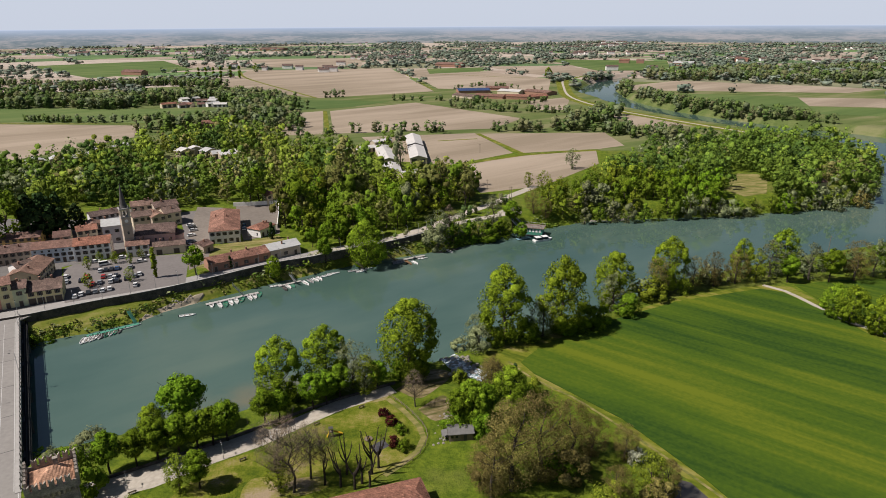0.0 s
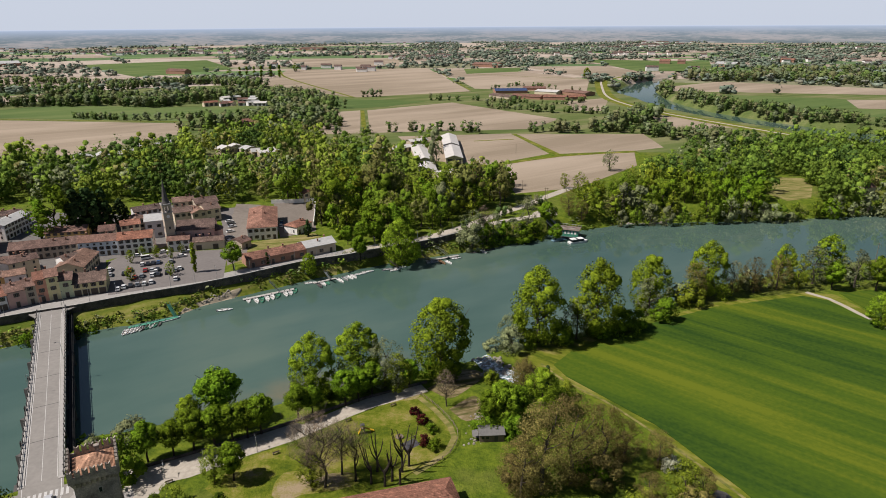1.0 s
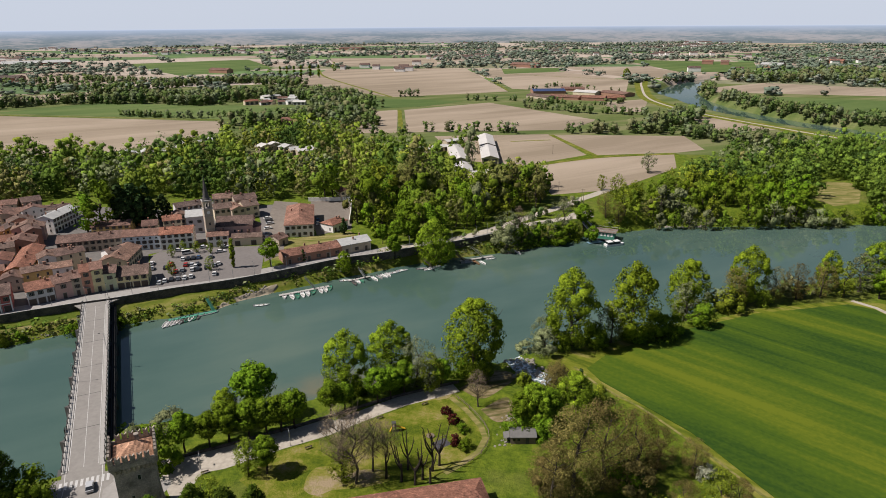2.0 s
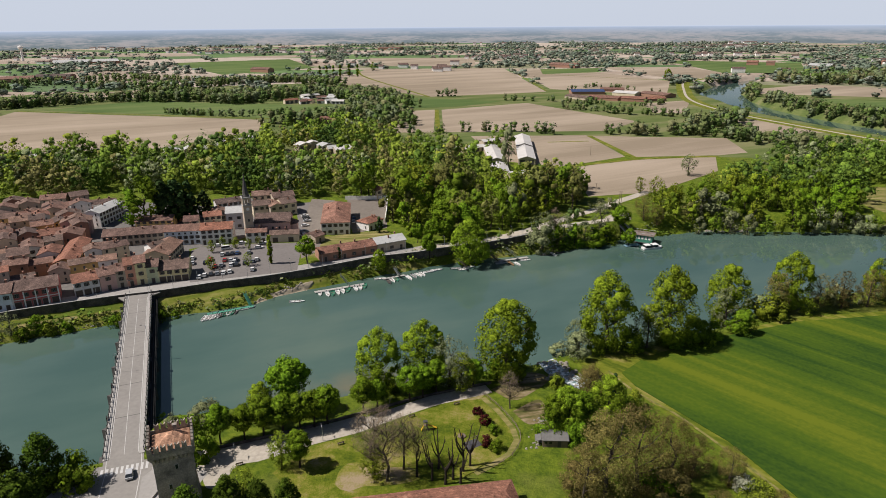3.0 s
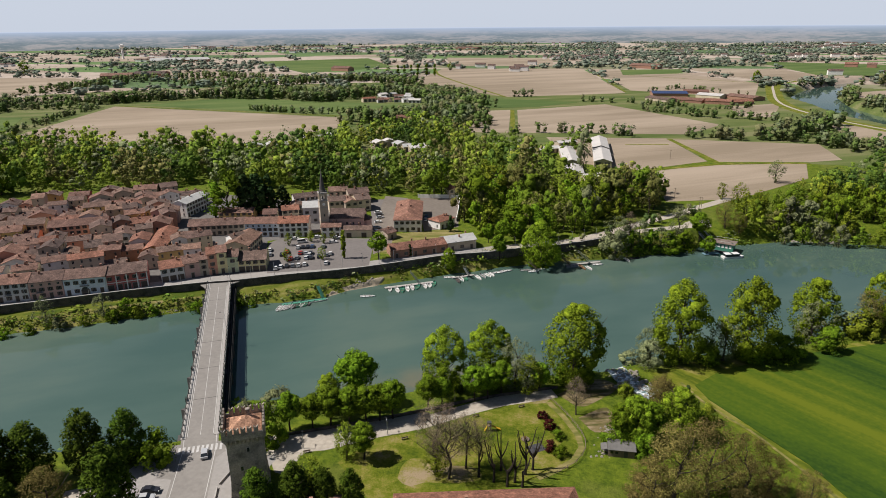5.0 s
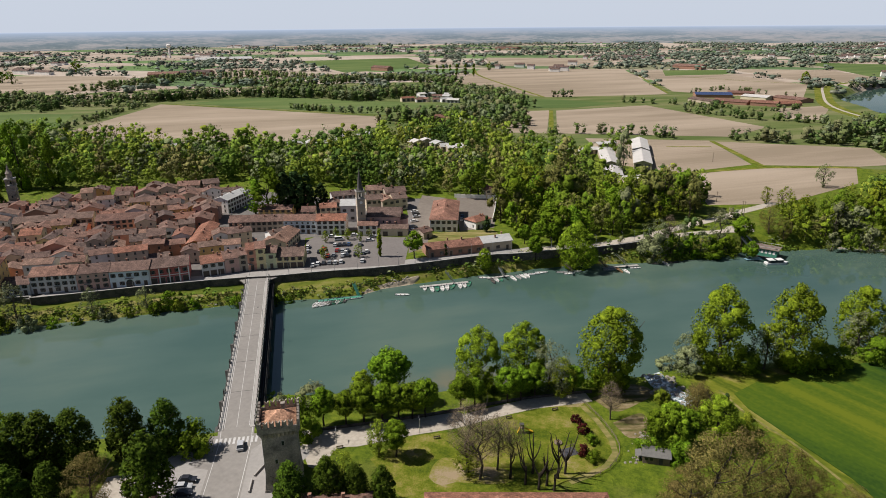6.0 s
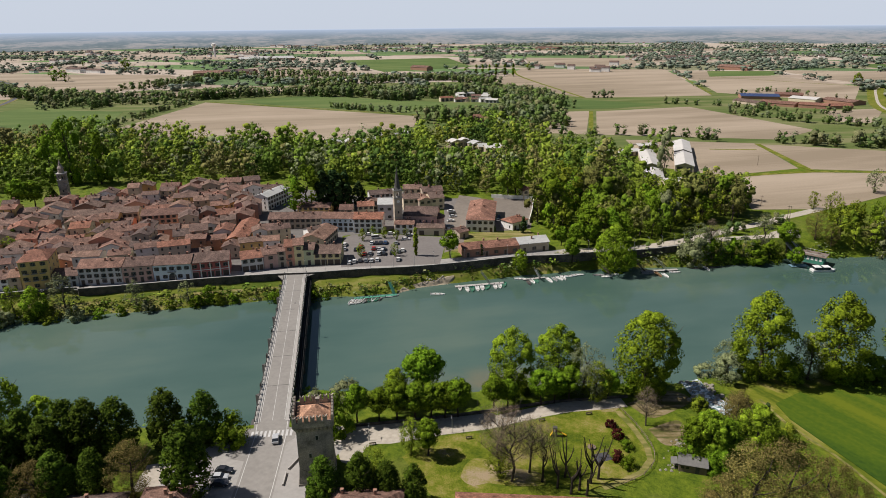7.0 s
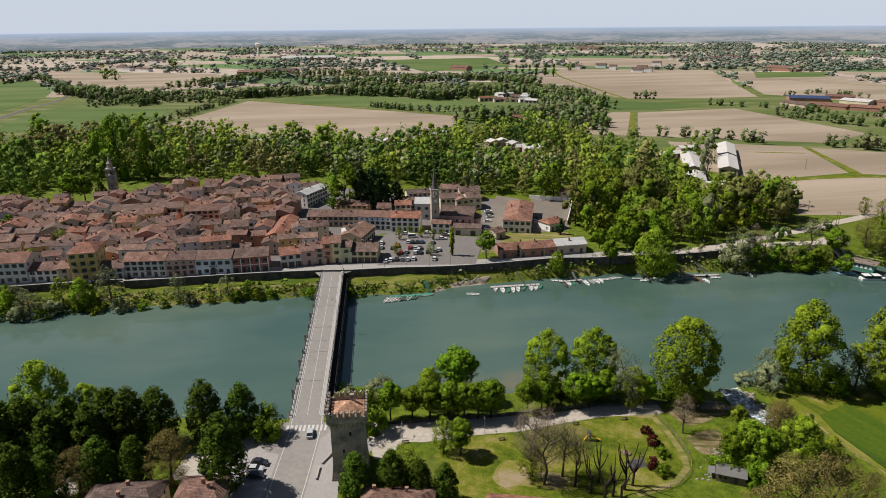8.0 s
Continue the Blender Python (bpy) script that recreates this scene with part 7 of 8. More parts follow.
# by the bridge
pontoon((-131.8, 214.0), (-117.0, 224.3), 1.6, M_GREENSTEEL, "green steel pontoon with small boats alongside")
for k in range(10):
    f = k / 9
    x, y = between((-131.3, 210.3), (-122.1, 218.6), f)
    boat(x, y, -75 + br.uniform(-10, 10), br.choice(("white", "dark", "white", "grey", "white", "green")))
boat(-120.3, 221.4, 40, "white"), boat(-118.4, 222.9, 40, "white")
gangway((-123.8, 230.6), -2.2, (-118.3, 224.3), -4.4, M_GREENSTEEL)
boat(-101.2, 231.8, 20, "white", 6.4)
# the middle landing
pontoon((-97.3, 241.7), (-79.0, 253.8), 1.8, M_CONC, "pale floating pontoon with boats moored to it")
for x, y, tone in ((-94.9, 241.4, "white"), (-91.3, 241.0, "white"), (-89.3, 241.9, "green"), (-87.5, 243.4, "white"), (-85.8, 245.0, "white"), (-84.0, 246.5, "green"), (-81.1, 248.5, "white"), (-79.5, 250.0, "white"), (-78.1, 252.0, "green")):
    boat(x, y, -70 + br.uniform(-14, 14), tone)
gangway((-90.0, 254.7), -1.5, (-84.4, 250.5), -4.4, M_STEEL)
for x, y, tone, a in ((-73.6, 261.4, "white", 30), (-68.9, 258.5, "dark", -60), (-67.7, 260.5, "white", -60), (-66.3, 261.8, "green", -60), (-60.9, 264.4, "white", -50), (-59.1, 266.6, "grey", -50), (-57.3, 268.2, "white", -50), (-55.8, 269.6, "white", -45),
                      (-53.3, 273.0, "white", 35), (-50.4, 275.9, "white", 30), (-41.6, 279.2, "grey", 20), (-38.0, 278.6, "white", 30), (-35.9, 281.9, "white", 30), (-16.6, 289.4, "wood", -60), (-13.5, 289.3, "white", -50), (-10.0, 295.4, "white", 20),
                      (-0.5, 304.4, "dark", 10), (3.3, 305.4, "white", -60), (6.4, 308.4, "dark", 20), (-21.2, 289.5, "grey", 20)):
    boat(x, y, a + br.uniform(-8, 8), tone, br.choice((5.4, 5.4, 6.4)))
pontoon((-72.1, 260.6), (-63.5, 266.8), 1.4, M_CONC, "short pale pontoon with small boats")
gangway((-68.0, 266.4), -1.5, (-65.6, 265.1), -4.4, M_STEEL)
pontoon((-24.4, 290.2), (-9.1, 298.9), 1.8, M_CONC, "pale pontoon under a long gangway")
gangway((-19.3, 298.0), -0.5, (-13.7, 296.0), -4.4, M_STEEL)
gangway((-26.5, 290.3), -1.0, (-22.8, 291.0), -4.4, M_WOOD)
gangway((-40.5, 280.7), -1.2, (-37.0, 281.3), -4.4, M_WOOD)

# the landing stage
fa, fb = lowered((41.0, 330.8), (53.8, 326.7))
stage = thing("landing_stage", pose(fa[0], fa[1], WATER_Z, 0, 0, heading_of(fa, fb)), "green two-level floating landing stage with a roof terrace", "landing stage")
l = span(fa, fb)
part("hull", Geo().box(0, l, 0, 8, -0.3, 0.8), HULLS["dark"], stage)
part("deck_house", Geo().box(1, l - 1, 0.8, 7.2, 0.8, 4.6), M_GREENSTEEL, stage)
part("terrace", Geo().box(0.2, l - 0.2, 0.1, 7.9, 4.6, 4.8), plain("brown_terrace", (0.20, 0.16, 0.13), 0.8, 0, 1, 0.3), stage, "brown roof terrace")
for k in range(6):
    part("window", Geo().box(1.8 + k * (l - 3.6) / 5.6, 2.9 + k * (l - 3.6) / 5.6, 0.74, 0.82, 2.4, 3.9), WALLS["white"], stage, "pale window")
g = Geo()
for k in range(9):
    g.bar((0.3 + k * (l - 0.6) / 8, 0.2, 4.8), (0.3 + k * (l - 0.6) / 8, 0.2, 5.8), 0.04).bar((0.3 + k * (l - 0.6) / 8, 7.8, 4.8), (0.3 + k * (l - 0.6) / 8, 7.8, 5.8), 0.04)
for y in (0.2, 7.8):
    g.bar((0.3, y, 5.8), (l - 0.3, y, 5.8), 0.05)
part("railing", g, M_STEEL, stage)
for k in range(5):
    part("table", Geo().box(1.5 + k * 2.4, 2.5 + k * 2.4, 2 + (k % 2) * 3, 3 + (k % 2) * 3, 5.5, 5.6).bar((2 + k * 2.4, 2.5 + (k % 2) * 3, 4.8), (2 + k * 2.4, 2.5 + (k % 2) * 3, 5.5), 0.06), M_WOOD, stage)
ta, tb = lowered((47.8, 320.2), (58.0, 324.7))
tour = thing("tour_boat", pose(ta[0], ta[1], WATER_Z, 0, 0, heading_of(ta, tb)), "white passenger boat with pale awning beside the landing stage", "boat")
l = span(ta, tb)
part("hull", Geo().prism([(0, -1.6), (l * 0.8, -1.6), (l, 0), (l * 0.8, 1.6), (0, 1.6)], -0.2, 0.9), HULLS["white"], tour)
part("cabin", Geo().box(1, l * 0.72, -1.3, 1.3, 0.9, 2.2), M_GLASS, tour, "dark cabin windows")
for k in range(2):
    part("awning", Geo().box(0.8 + k * l * 0.37, l * 0.34 + k * l * 0.38, -1.6, 1.6, 2.2, 2.34), HULLS["white"], tour, "white awning roof")
pontoon((39.2, 323.2), (46.6, 326.8), 3.0, M_BLUEDECK, "blue-grey pontoon deck at the landing stage")
gangway((40.9, 348.2), 0.2, (46.9, 336.5), -3.9, M_STEEL)
gangway((38.1, 342.8), 0.2, (43.4, 333.6), -3.9, M_STEEL)

# ---- scrub and stones at the water ----
SLIP = lowered((-118.4, 224.4), (-115.8, 229.0), (-112.3, 234.1), (-107.8, 239.1), (-103.2, 244.1), (-99.5, 249.5))
places, heights, tints = [], [], []
for bank, side in ((BANK_TOWN[1:36], 1), (BANK_PARK[1:26], -1)):
    for a, b in zip(bank, bank[1:]):
        l = span(a, b)
        for _ in range(int(l * (2.2 if side > 0 else 0.5))):
            q = between(a, b, br.random())
            n = (-(b[1] - a[1]) / l * side, (b[0] - a[0]) / l * side)
            d = br.uniform(0.3, 6.0) if side > 0 else br.uniform(-0.5, 5)
            places.append((q[0] + n[0] * d, q[1] + n[1] * d))
            heights.append(br.uniform(0.6, 1.9) if br.random() < 0.88 else br.uniform(1.6, 3.6))
            tints.append(TINTS[wr.choice(7, p=(0.28, 0.2, 0.16, 0.12, 0.06, 0.1, 0.08))] * wr.uniform(0.8, 1.2))
pl = np.array(places)
bare = line_distance(pl[:, 0], pl[:, 1], SLIP)[0] < 3.2
pl, heights, tints = pl[~bare], np.array(heights)[~bare], np.array(tints)[~bare]
joined_trees("bank_scrub", np.c_[pl, land(pl[:, 0], pl[:, 1]) - 0.35], heights, np.full(len(pl), 2.1), tints, SCRUB, "low green scrub along both river banks", "scrub")


def stones(name, pts, count, spread, size, label):
    g = Geo()
    for _ in range(count):
        k = br.randrange(len(pts) - 1)
        x, y = between(pts[k], pts[k + 1], br.random())
        x, y = x + br.gauss(0, spread), y + br.gauss(0, spread)
        s = size * br.uniform(0.5, 1.6)
        z = land_at(x, y) - s * 0.2
        a = br.uniform(0, 6.28)
        ring = [(x + s * math.cos(a + t) * br.uniform(0.7, 1.2), y + s * math.sin(a + t) * br.uniform(0.7, 1.2)) for t in (0, 1.2, 2.5, 3.7, 5.0)]
        top = [(x + (p - x) * 0.55, y + (q - y) * 0.55) for p, q in ring]
        for i in range(5):
            j = (i + 1) % 5
            g.face([(*ring[i], z), (*ring[j], z), (*top[j], z + s * 0.7), (*top[i], z + s * 0.7)])
        g.face([(*q, z + s * 0.7) for q in top])
    return tagged(part(name, g, plain(name + "_stone", (0.27, 0.245, 0.205), 0.9, 0, 1.5, 0.3)), label, "stones", kind="stuff")


stones("shore_stones", lowered((-117.6, 225.5), (-113.7, 231.4), (-110.1, 238.0), (-103.0, 243.5)), 220, 1.4, 0.42, "pale stones on the shore below the quay")
stones("shore_stones", BANK_TOWN[1:7], 260, 0.7, 0.3, "pale stones at the water's edge")
stones("shore_stones", lowered((85.0, 354.9), (97.2, 358.0), (107.3, 358.9)), 90, 1.0, 0.6, "pale stones at the foot of the wood")

# a sandy slip of shore below the quay
slip = [between(a, b, k / 4) for a, b in zip(SLIP, SLIP[1:]) for k in range(4)]
left, right = offset_line(slip, 1.0), offset_line(slip, -1.0)
g = Geo()
rows = []
for k, (a, b) in enumerate(zip(left, right)):
    wide = 2.6 * math.sin(math.pi * (k + 0.6) / (len(slip) + 0.2)) ** 0.6 * br.uniform(0.75, 1.2)
    c = ((a[0] + b[0]) / 2, (a[1] + b[1]) / 2)
    across = []
    for s in (-1.0, -0.5, 0.0, 0.5, 1.0):
        x, y = c[0] + (a[0] - b[0]) / 2 * s * wide, c[1] + (a[1] - b[1]) / 2 * s * wide
        across.append((x, y, land_at(x, y) + (0.3 if abs(s) < 1 else -0.25)))
    rows.append(across)
for p, q in zip(rows, rows[1:]):
    for i in range(4):
        g.face([p[i + 1], p[i], q[i], q[i + 1]])
tagged(part("sand_bar", g, plain("damp_sand", (0.34, 0.29, 0.21), 0.95, 0, 0.9, 0.3, 0.1)), "pale sandy slip of shore among stones", "sand", kind="structure")


# ---- the park by the bridge ----
ribbon("park_path", [(-86.9, 120.8), (-79.4, 124.2), (-70.4, 128.0), (-59.6, 136.5), (-48.7, 143.8), (-41.2, 150.8), (-30.2, 160.1), (-21.0, 165.4), (-15.4, 169.0)], 5.2, 0.05, M_GRAVEL, 0.15, "pale gravel promenade through the park", "path")
g = Geo()
wl = smooth_line([(-82.7, 128.1), (-69.5, 136.1), (-53.9, 146.4), (-36.5, 159.0), (-27.6, 164.5), (-14.7, 171.6)], 4)
for a, b, c, d in zip(wl, wl[1:], offset_line(wl, 0.45), offset_line(wl, 0.45)[1:]):
    g.prism([a, b, d, c], -0.8, 0.75)
tagged(part("park_wall", g, M_RETAIN), "low dark stone wall between park and river", "wall", kind="structure")
M_DUST, M_LAWN = lawn_mat("trodden_earth", 0.10), lawn_mat("park_turf")
for name, pts, mat, label in (
        ("gravel_court", [(-86.4, 126.9), (-80.4, 130.9), (-58.4, 143.2), (-48.9, 149.2), (-47.4, 144.9), (-56.0, 137.3), (-68.3, 128.1), (-74.2, 122.0), (-73.4, 117.8), (-77.1, 114.5)], M_GRAVEL, "pale gravel court between tower and lawn"),
        ("dirt_patch", [(-14.5, 168.4), (-4.5, 179.9), (2.6, 177.4), (-2.6, 168.3), (-7.6, 163.7)], M_GARDEN, "dry bare garden ground"),
        ("dirt_patch", [(-7.4, 157.9), (-0.1, 165.1), (2.3, 156.3), (-2.5, 152.3)], M_GARDEN, "dry bare garden ground"),
        ("dirt_patch", [(-46.5, 128.6), (-43.3, 129.3), (-39.5, 126.0), (-35.8, 128.6), (-29.9, 129.2), (-27.5, 125.7), (-33.7, 122.6), (-40.7, 120.8), (-43.2, 118.7), (-47.0, 120.1), (-47.8, 125.6)], M_DUST, "bare brown earth under leafless trees"),
        ("dirt_patch", [(-35.6, 154.0), (-25.5, 159.9), (-17.2, 163.0), (-16.5, 168.0), (-21.4, 166.2), (-34.6, 157.6)], M_DUST, "bare trodden earth beside the park wall"),
        ("lawn", [(-63.9, 122.1), (-57.4, 134.2), (-46.4, 140.9), (-31.1, 155.3), (-16.0, 165.3), (-6.3, 148.4), (-8.2, 138.7), (-13.4, 131.0), (-29.1, 118.5), (-44.1, 108.5)], M_LAWN, "yellow-green park lawn with worn spots")):
    patch(name, smooth_line([*pts, pts[0]], 1.5)[:-1], 0.02 if name == "lawn" else 0.032 if mat is M_DUST else 0.03, mat, 0.1, label, "lawn" if name == "lawn" else "bare ground")
ribbon("lawn_edge", [(-16.5, 163.5), (-11.3, 157.1), (-6.8, 149.7), (-5.4, 144.6), (-7.0, 138.7), (-11.0, 133.3), (-14.6, 129.6)], 1.6, 0.06, M_DRY, 0.1, "pale dry strip along the lawn's fence", "path")
fp = smooth_line([(-15.9, 164.7), (-10.6, 158.2), (-5.9, 150.5), (-4.4, 144.4), (-6.1, 138.0), (-10.4, 132.5)], 2.5)
fence = thing("fence", pose(0, 0, 0), "thin wooden fence round the park lawn", "fence")
for a, b in zip(fp, fp[1:]):
    for z in (0.5, 0.95):
        part("fence_rail", Geo().bar((*a, z), (*b, z), 0.05, 4), M_WOOD, fence)
    part("fence_post", Geo().bar((*a, 0), (*a, 1.15), 0.08, 5), M_WOOD, fence)

# pollarded trees: a trunk and a few cut limbs
pr = random.Random(8)


def pollard(x, y, h):
    ob = thing("pollarded_tree", pose(x, y, 0), "hard-pruned leafless tree with stubby dark limbs", "tree", "pollarded trees")
    part("trunk", Geo().tube([(0, 0, -0.1), (0.1, 0, h * 0.2), (0, 0.1, h * 0.38)], [0.36, 0.28, 0.24], 8), M_BARK, ob)
    for k in range(pr.randint(4, 6)):
        a = pr.uniform(0, 6.28)
        z0 = h * pr.uniform(0.25, 0.38)
        l = h * pr.uniform(0.35, 0.62)
        p = Vector((0, 0.05, z0))
        q = p + Vector((math.cos(a) * l * 0.24, math.sin(a) * l * 0.24, l * 0.45))
        e = q + Vector((math.cos(a) * l * 0.12, math.sin(a) * l * 0.12, l * 0.5))
        part("limb", Geo().tube([p, p.lerp(q, 0.5) + Vector((0, 0, -0.15)), q, e], [0.20, 0.17, 0.14, 0.09], 6), M_BARK, ob)
        for _ in range(2):
            s = q.lerp(e, pr.random())
            b = pr.uniform(0, 6.28)
            part("stub", Geo().tube([s, s + Vector((math.cos(b) * 0.7, math.sin(b) * 0.7, 0.8))], [0.05, 0.03], 5), M_BARK, ob)
    return ob


for x, y, h in ((-24.6, 125.6, 13.0), (-19.7, 126.8, 11.4), (-17.7, 130.2, 15.7), (-21.2, 124.8, 12.1), (-16.3, 132.5, 12.8), (-23.8, 130.1, 11.1), (-28.5, 126.4, 10.9), (-17.7, 125.6, 11.5)):
    pollard(x, y, h)

# playground and small things
M_YELLOW = plain("yellow_plastic", (0.72, 0.42, 0.03), 0.4, 0, 3, 0.1)
sl = thing("slide", pose(-29.6, 145.6, 0, 0, 0, 20), "yellow children's slide on the park lawn", "slide")
part("chute", Geo().prism([(0, -0.35), (2.6, -0.35), (2.6, 0.35), (0, 0.35)], [1.6, 0.2, 0.2, 1.6], [1.75, 0.35, 0.35, 1.75]), M_YELLOW, sl, "yellow chute")
part("platform", Geo().box(-1.0, 0, -0.5, 0.5, 1.5, 1.65), M_WOOD, sl)
for sx in (-0.95, -0.05):
    for sy in (-0.45, 0.45):
        part("post", Geo().bar((sx, sy, 0), (sx, sy, 2.6), 0.06), M_WOOD, sl)
part("ladder", Geo().prism([(-1.7, -0.3), (-1.0, -0.3), (-1.0, 0.3), (-1.7, 0.3)], [0, 1.45, 1.45, 0], [0.12, 1.57, 1.57, 0.12]), M_YELLOW, sl)
part("canopy", Geo().prism([(-1.1, -0.6), (0.1, -0.6), (0.1, 0.6), (-1.1, 0.6)], 2.6, 2.75), HULLS["dark"], sl)
rd = thing("roundabout", pose(-20.0, 144.0, 0), "low round playground carousel on the lawn", "carousel")
part("platform", Geo().tube([(0, 0, 0.2), (0, 0, 0.35)], [1.1, 1.1], 20), M_WOOD, rd)
part("hub", Geo().bar((0, 0, 0), (0, 0, 1.0), 0.12, 8), M_YELLOW, rd)
sw = thing("swing", pose(-16.8, 141.1, 0, 0, 0, 40), "small swing frame on a dark rubber mat", "swing")
part("mat", Geo().box(-2.2, 2.2, -1.6, 1.6, 0.02, 0.06), plain("dark_rubber_mat", (0.06, 0.06, 0.07), 0.9), sw)
part("frame", Geo().bar((-1.6, 0, 2.2), (1.6, 0, 2.2), 0.07).bar((-1.6, -1, 0), (-1.6, 0, 2.2), 0.06).bar((-1.6, 1, 0), (-1.6, 0, 2.2), 0.06).bar((1.6, -1, 0), (1.6, 0, 2.2), 0.06).bar((1.6, 1, 0), (1.6, 0, 2.2), 0.06), M_WOOD, sw)
for s in (-0.7, 0.7):
    part("seat", Geo().box(s - 0.25, s + 0.25, -0.15, 0.15, 0.5, 0.56).bar((s - 0.2, 0, 0.5), (s - 0.2, 0, 2.2), 0.015, 4).bar((s + 0.2, 0, 0.5), (s + 0.2, 0, 2.2), 0.015, 4), HULLS["dark"], sw)


def bench(x, y, turn):
    ob = thing("bench", pose(x, y, 0.05, 0, 0, turn), "wooden park bench beside the gravel path", "bench", "park benches")
    part("seat", Geo().box(-0.9, 0.9, -0.22, 0.22, 0.42, 0.47), M_WOOD, ob)
    part("backrest", Geo().box(-0.9, 0.9, 0.2, 0.26, 0.6, 0.9), M_WOOD, ob)
    for s in (-0.7, 0.7):
        part("leg", Geo().box(s - 0.04, s + 0.04, -0.2, 0.25, 0, 0.42).box(s - 0.04, s + 0.04, 0.2, 0.25, 0.42, 0.9), M_DARKMETAL, ob)


for x, y in ((-73.2, 123.7), (-50.8, 135.7), (-35.0, 150.8), (-23.6, 158.9)):
    bench(x, y, 215)


def street_lamp(x, y, h, turn, label="slim grey street lamp with a short arm"):
    ob = thing("street_lamp", pose(x, y, land_at(x, y) if y < 150 else 0.0, 0, 0, turn), label, "lamp", "street lamps")
    part("pole", Geo().tube([(0, 0, 0), (0, 0, h * 0.5), (0, 0, h)], [0.09, 0.07, 0.05], 7), M_STEEL, ob)
    arm = part("arm", Geo().bar((0, 0, h - 0.1), (1.2, 0, h + 0.15), 0.04), M_STEEL, ob)
    part("lamp_head", Geo().box(1.0, 1.7, -0.14, 0.14, h + 0.1, h + 0.22), M_DARKMETAL, arm)


for x, y in ((-74.8, 124.9), (-55.9, 136.4), (-46.0, 145.0), (-66.8, 129.4)):
    street_lamp(x, y, 4.2, 120, "low park lamp beside the gravel path")
for k in range(6):
    x, y = between(B0, B1, (k + 0.5) / 6)
    s = -1 if k % 2 else 1
    nx_, ny_ = -(B1[1] - B0[1]) / BL * s, (B1[0] - B0[0]) / BL * s
    street_lamp(x + nx_ * 4.4, y + ny_ * 4.4, 6.5, heading_of(B0, B1) - 90 * s)
ql = offset_line(QUAY, 0.8)
for a, b in zip(ql[1:], ql[2:]):
    for f in (0.25, 0.75):
        street_lamp(*between(a, b, f), 6.0, 127)

# hut and garden
ha, hb = (1.3, 142.8), (7.7, 143.5)
M_HUTROOF = plain("old_sheet_roof", (0.17, 0.165, 0.155), 0.8, 0.1, 1.2, 0.35)
hut = thing("hut", pose(ha[0], ha[1], 0, 0, 0, heading_of(ha, hb)), "small weathered garden hut with a grey sheet roof", "hut")
w = span(ha, hb)
part("wall", Geo().box(0, w, 0, 4, 0, 2.3), M_WOOD, hut)
part("roof", Geo().prism([(-0.3, -0.4), (w + 0.3, -0.4), (w + 0.3, 2), (-0.3, 2)], [2.2, 2.2, 3.0, 3.0], [2.3, 2.3, 3.1, 3.1]).prism([(-0.3, 2), (w + 0.3, 2), (w + 0.3, 4.4), (-0.3, 4.4)], [3.0, 3.0, 2.2, 2.2], [3.1, 3.1, 2.3, 2.3]), M_HUTROOF, hut)
part("door", Geo().box(w * 0.6, w * 0.6 + 0.9, -0.05, 0.02, 0, 1.9), M_DARKCONC, hut)
for k in range(2):
    part("window", Geo().box(0.5 + k * 1.2, 1.2 + k * 1.2, -0.04, 0.02, 1.0, 1.7), M_GLASS, hut)
part("lean_to", Geo().prism([(-1.8, 0.3), (-0.3, 0.3), (-0.3, 3.2), (-1.8, 3.2)], [1.5, 1.9, 1.9, 1.5], [1.56, 1.96, 1.96, 1.56]).bar((-1.7, 0.4, 0), (-1.7, 0.4, 1.5), 0.05).bar((-1.7, 3.1, 0), (-1.7, 3.1, 1.5), 0.05), M_HUTROOF, hut)
M_FOAM = Mat("rapids_water", 0.25, 0, 0.5)
M_FOAM.colour(M_FOAM.ramp(M_FOAM.noise(0.9, 6), (0.4, (0.10, 0.16, 0.16)), (0.52, (0.45, 0.5, 0.52)), (0.62, (0.8, 0.83, 0.85))))
M_FOAM.bump(M_FOAM.noise(1.2, 4), 0.8, 0.4)
ribbon("stream", [(13.1, 175.3), (7.1, 179.1), (3.8, 183.4), (2.0, 187.5), (0.9, 190.6)], 6.0, 0.35, M_FOAM.m, 1.5, "white rushing stream mouth over a weir", "stream", 2, lambda x, y: land_at(x, y) * 0.9)
stones("weir_stones", [(9.6, 176.3), (6.3, 181.6), (2.8, 188.3)], 130, 2.6, 0.7, "pale boulders beside the stream mouth")
M_POND = plain("muddy_pond", (0.075, 0.07, 0.06), 0.08, 0, 0.2, 0.25, 0.5)
patch("pond", [(54.0, 123.4), (56.7, 127.3), (60.2, 125.6), (61.8, 120.4), (62.1, 112.5), (54.1, 107.7), (50.9, 116.0)], 0.05, M_POND, 0.1, "small dark pond beside the field path", "pond")
stones("garden_rubble", [(0.7, 156.4), (2.1, 148.3), (-0.2, 143.3)], 60, 1.5, 0.4, "rubble and clutter beside the hut")


def ridge_house(a, b, d, h, rise, wall, roof, label):
    """A house given by its ridge line."""
    n = offset_line([a, b], -d / 2)
    return house(n[0], n[1], d, h, wall, roof, 2, rise=rise, label=label, group="houses by the park", hip=3.0)


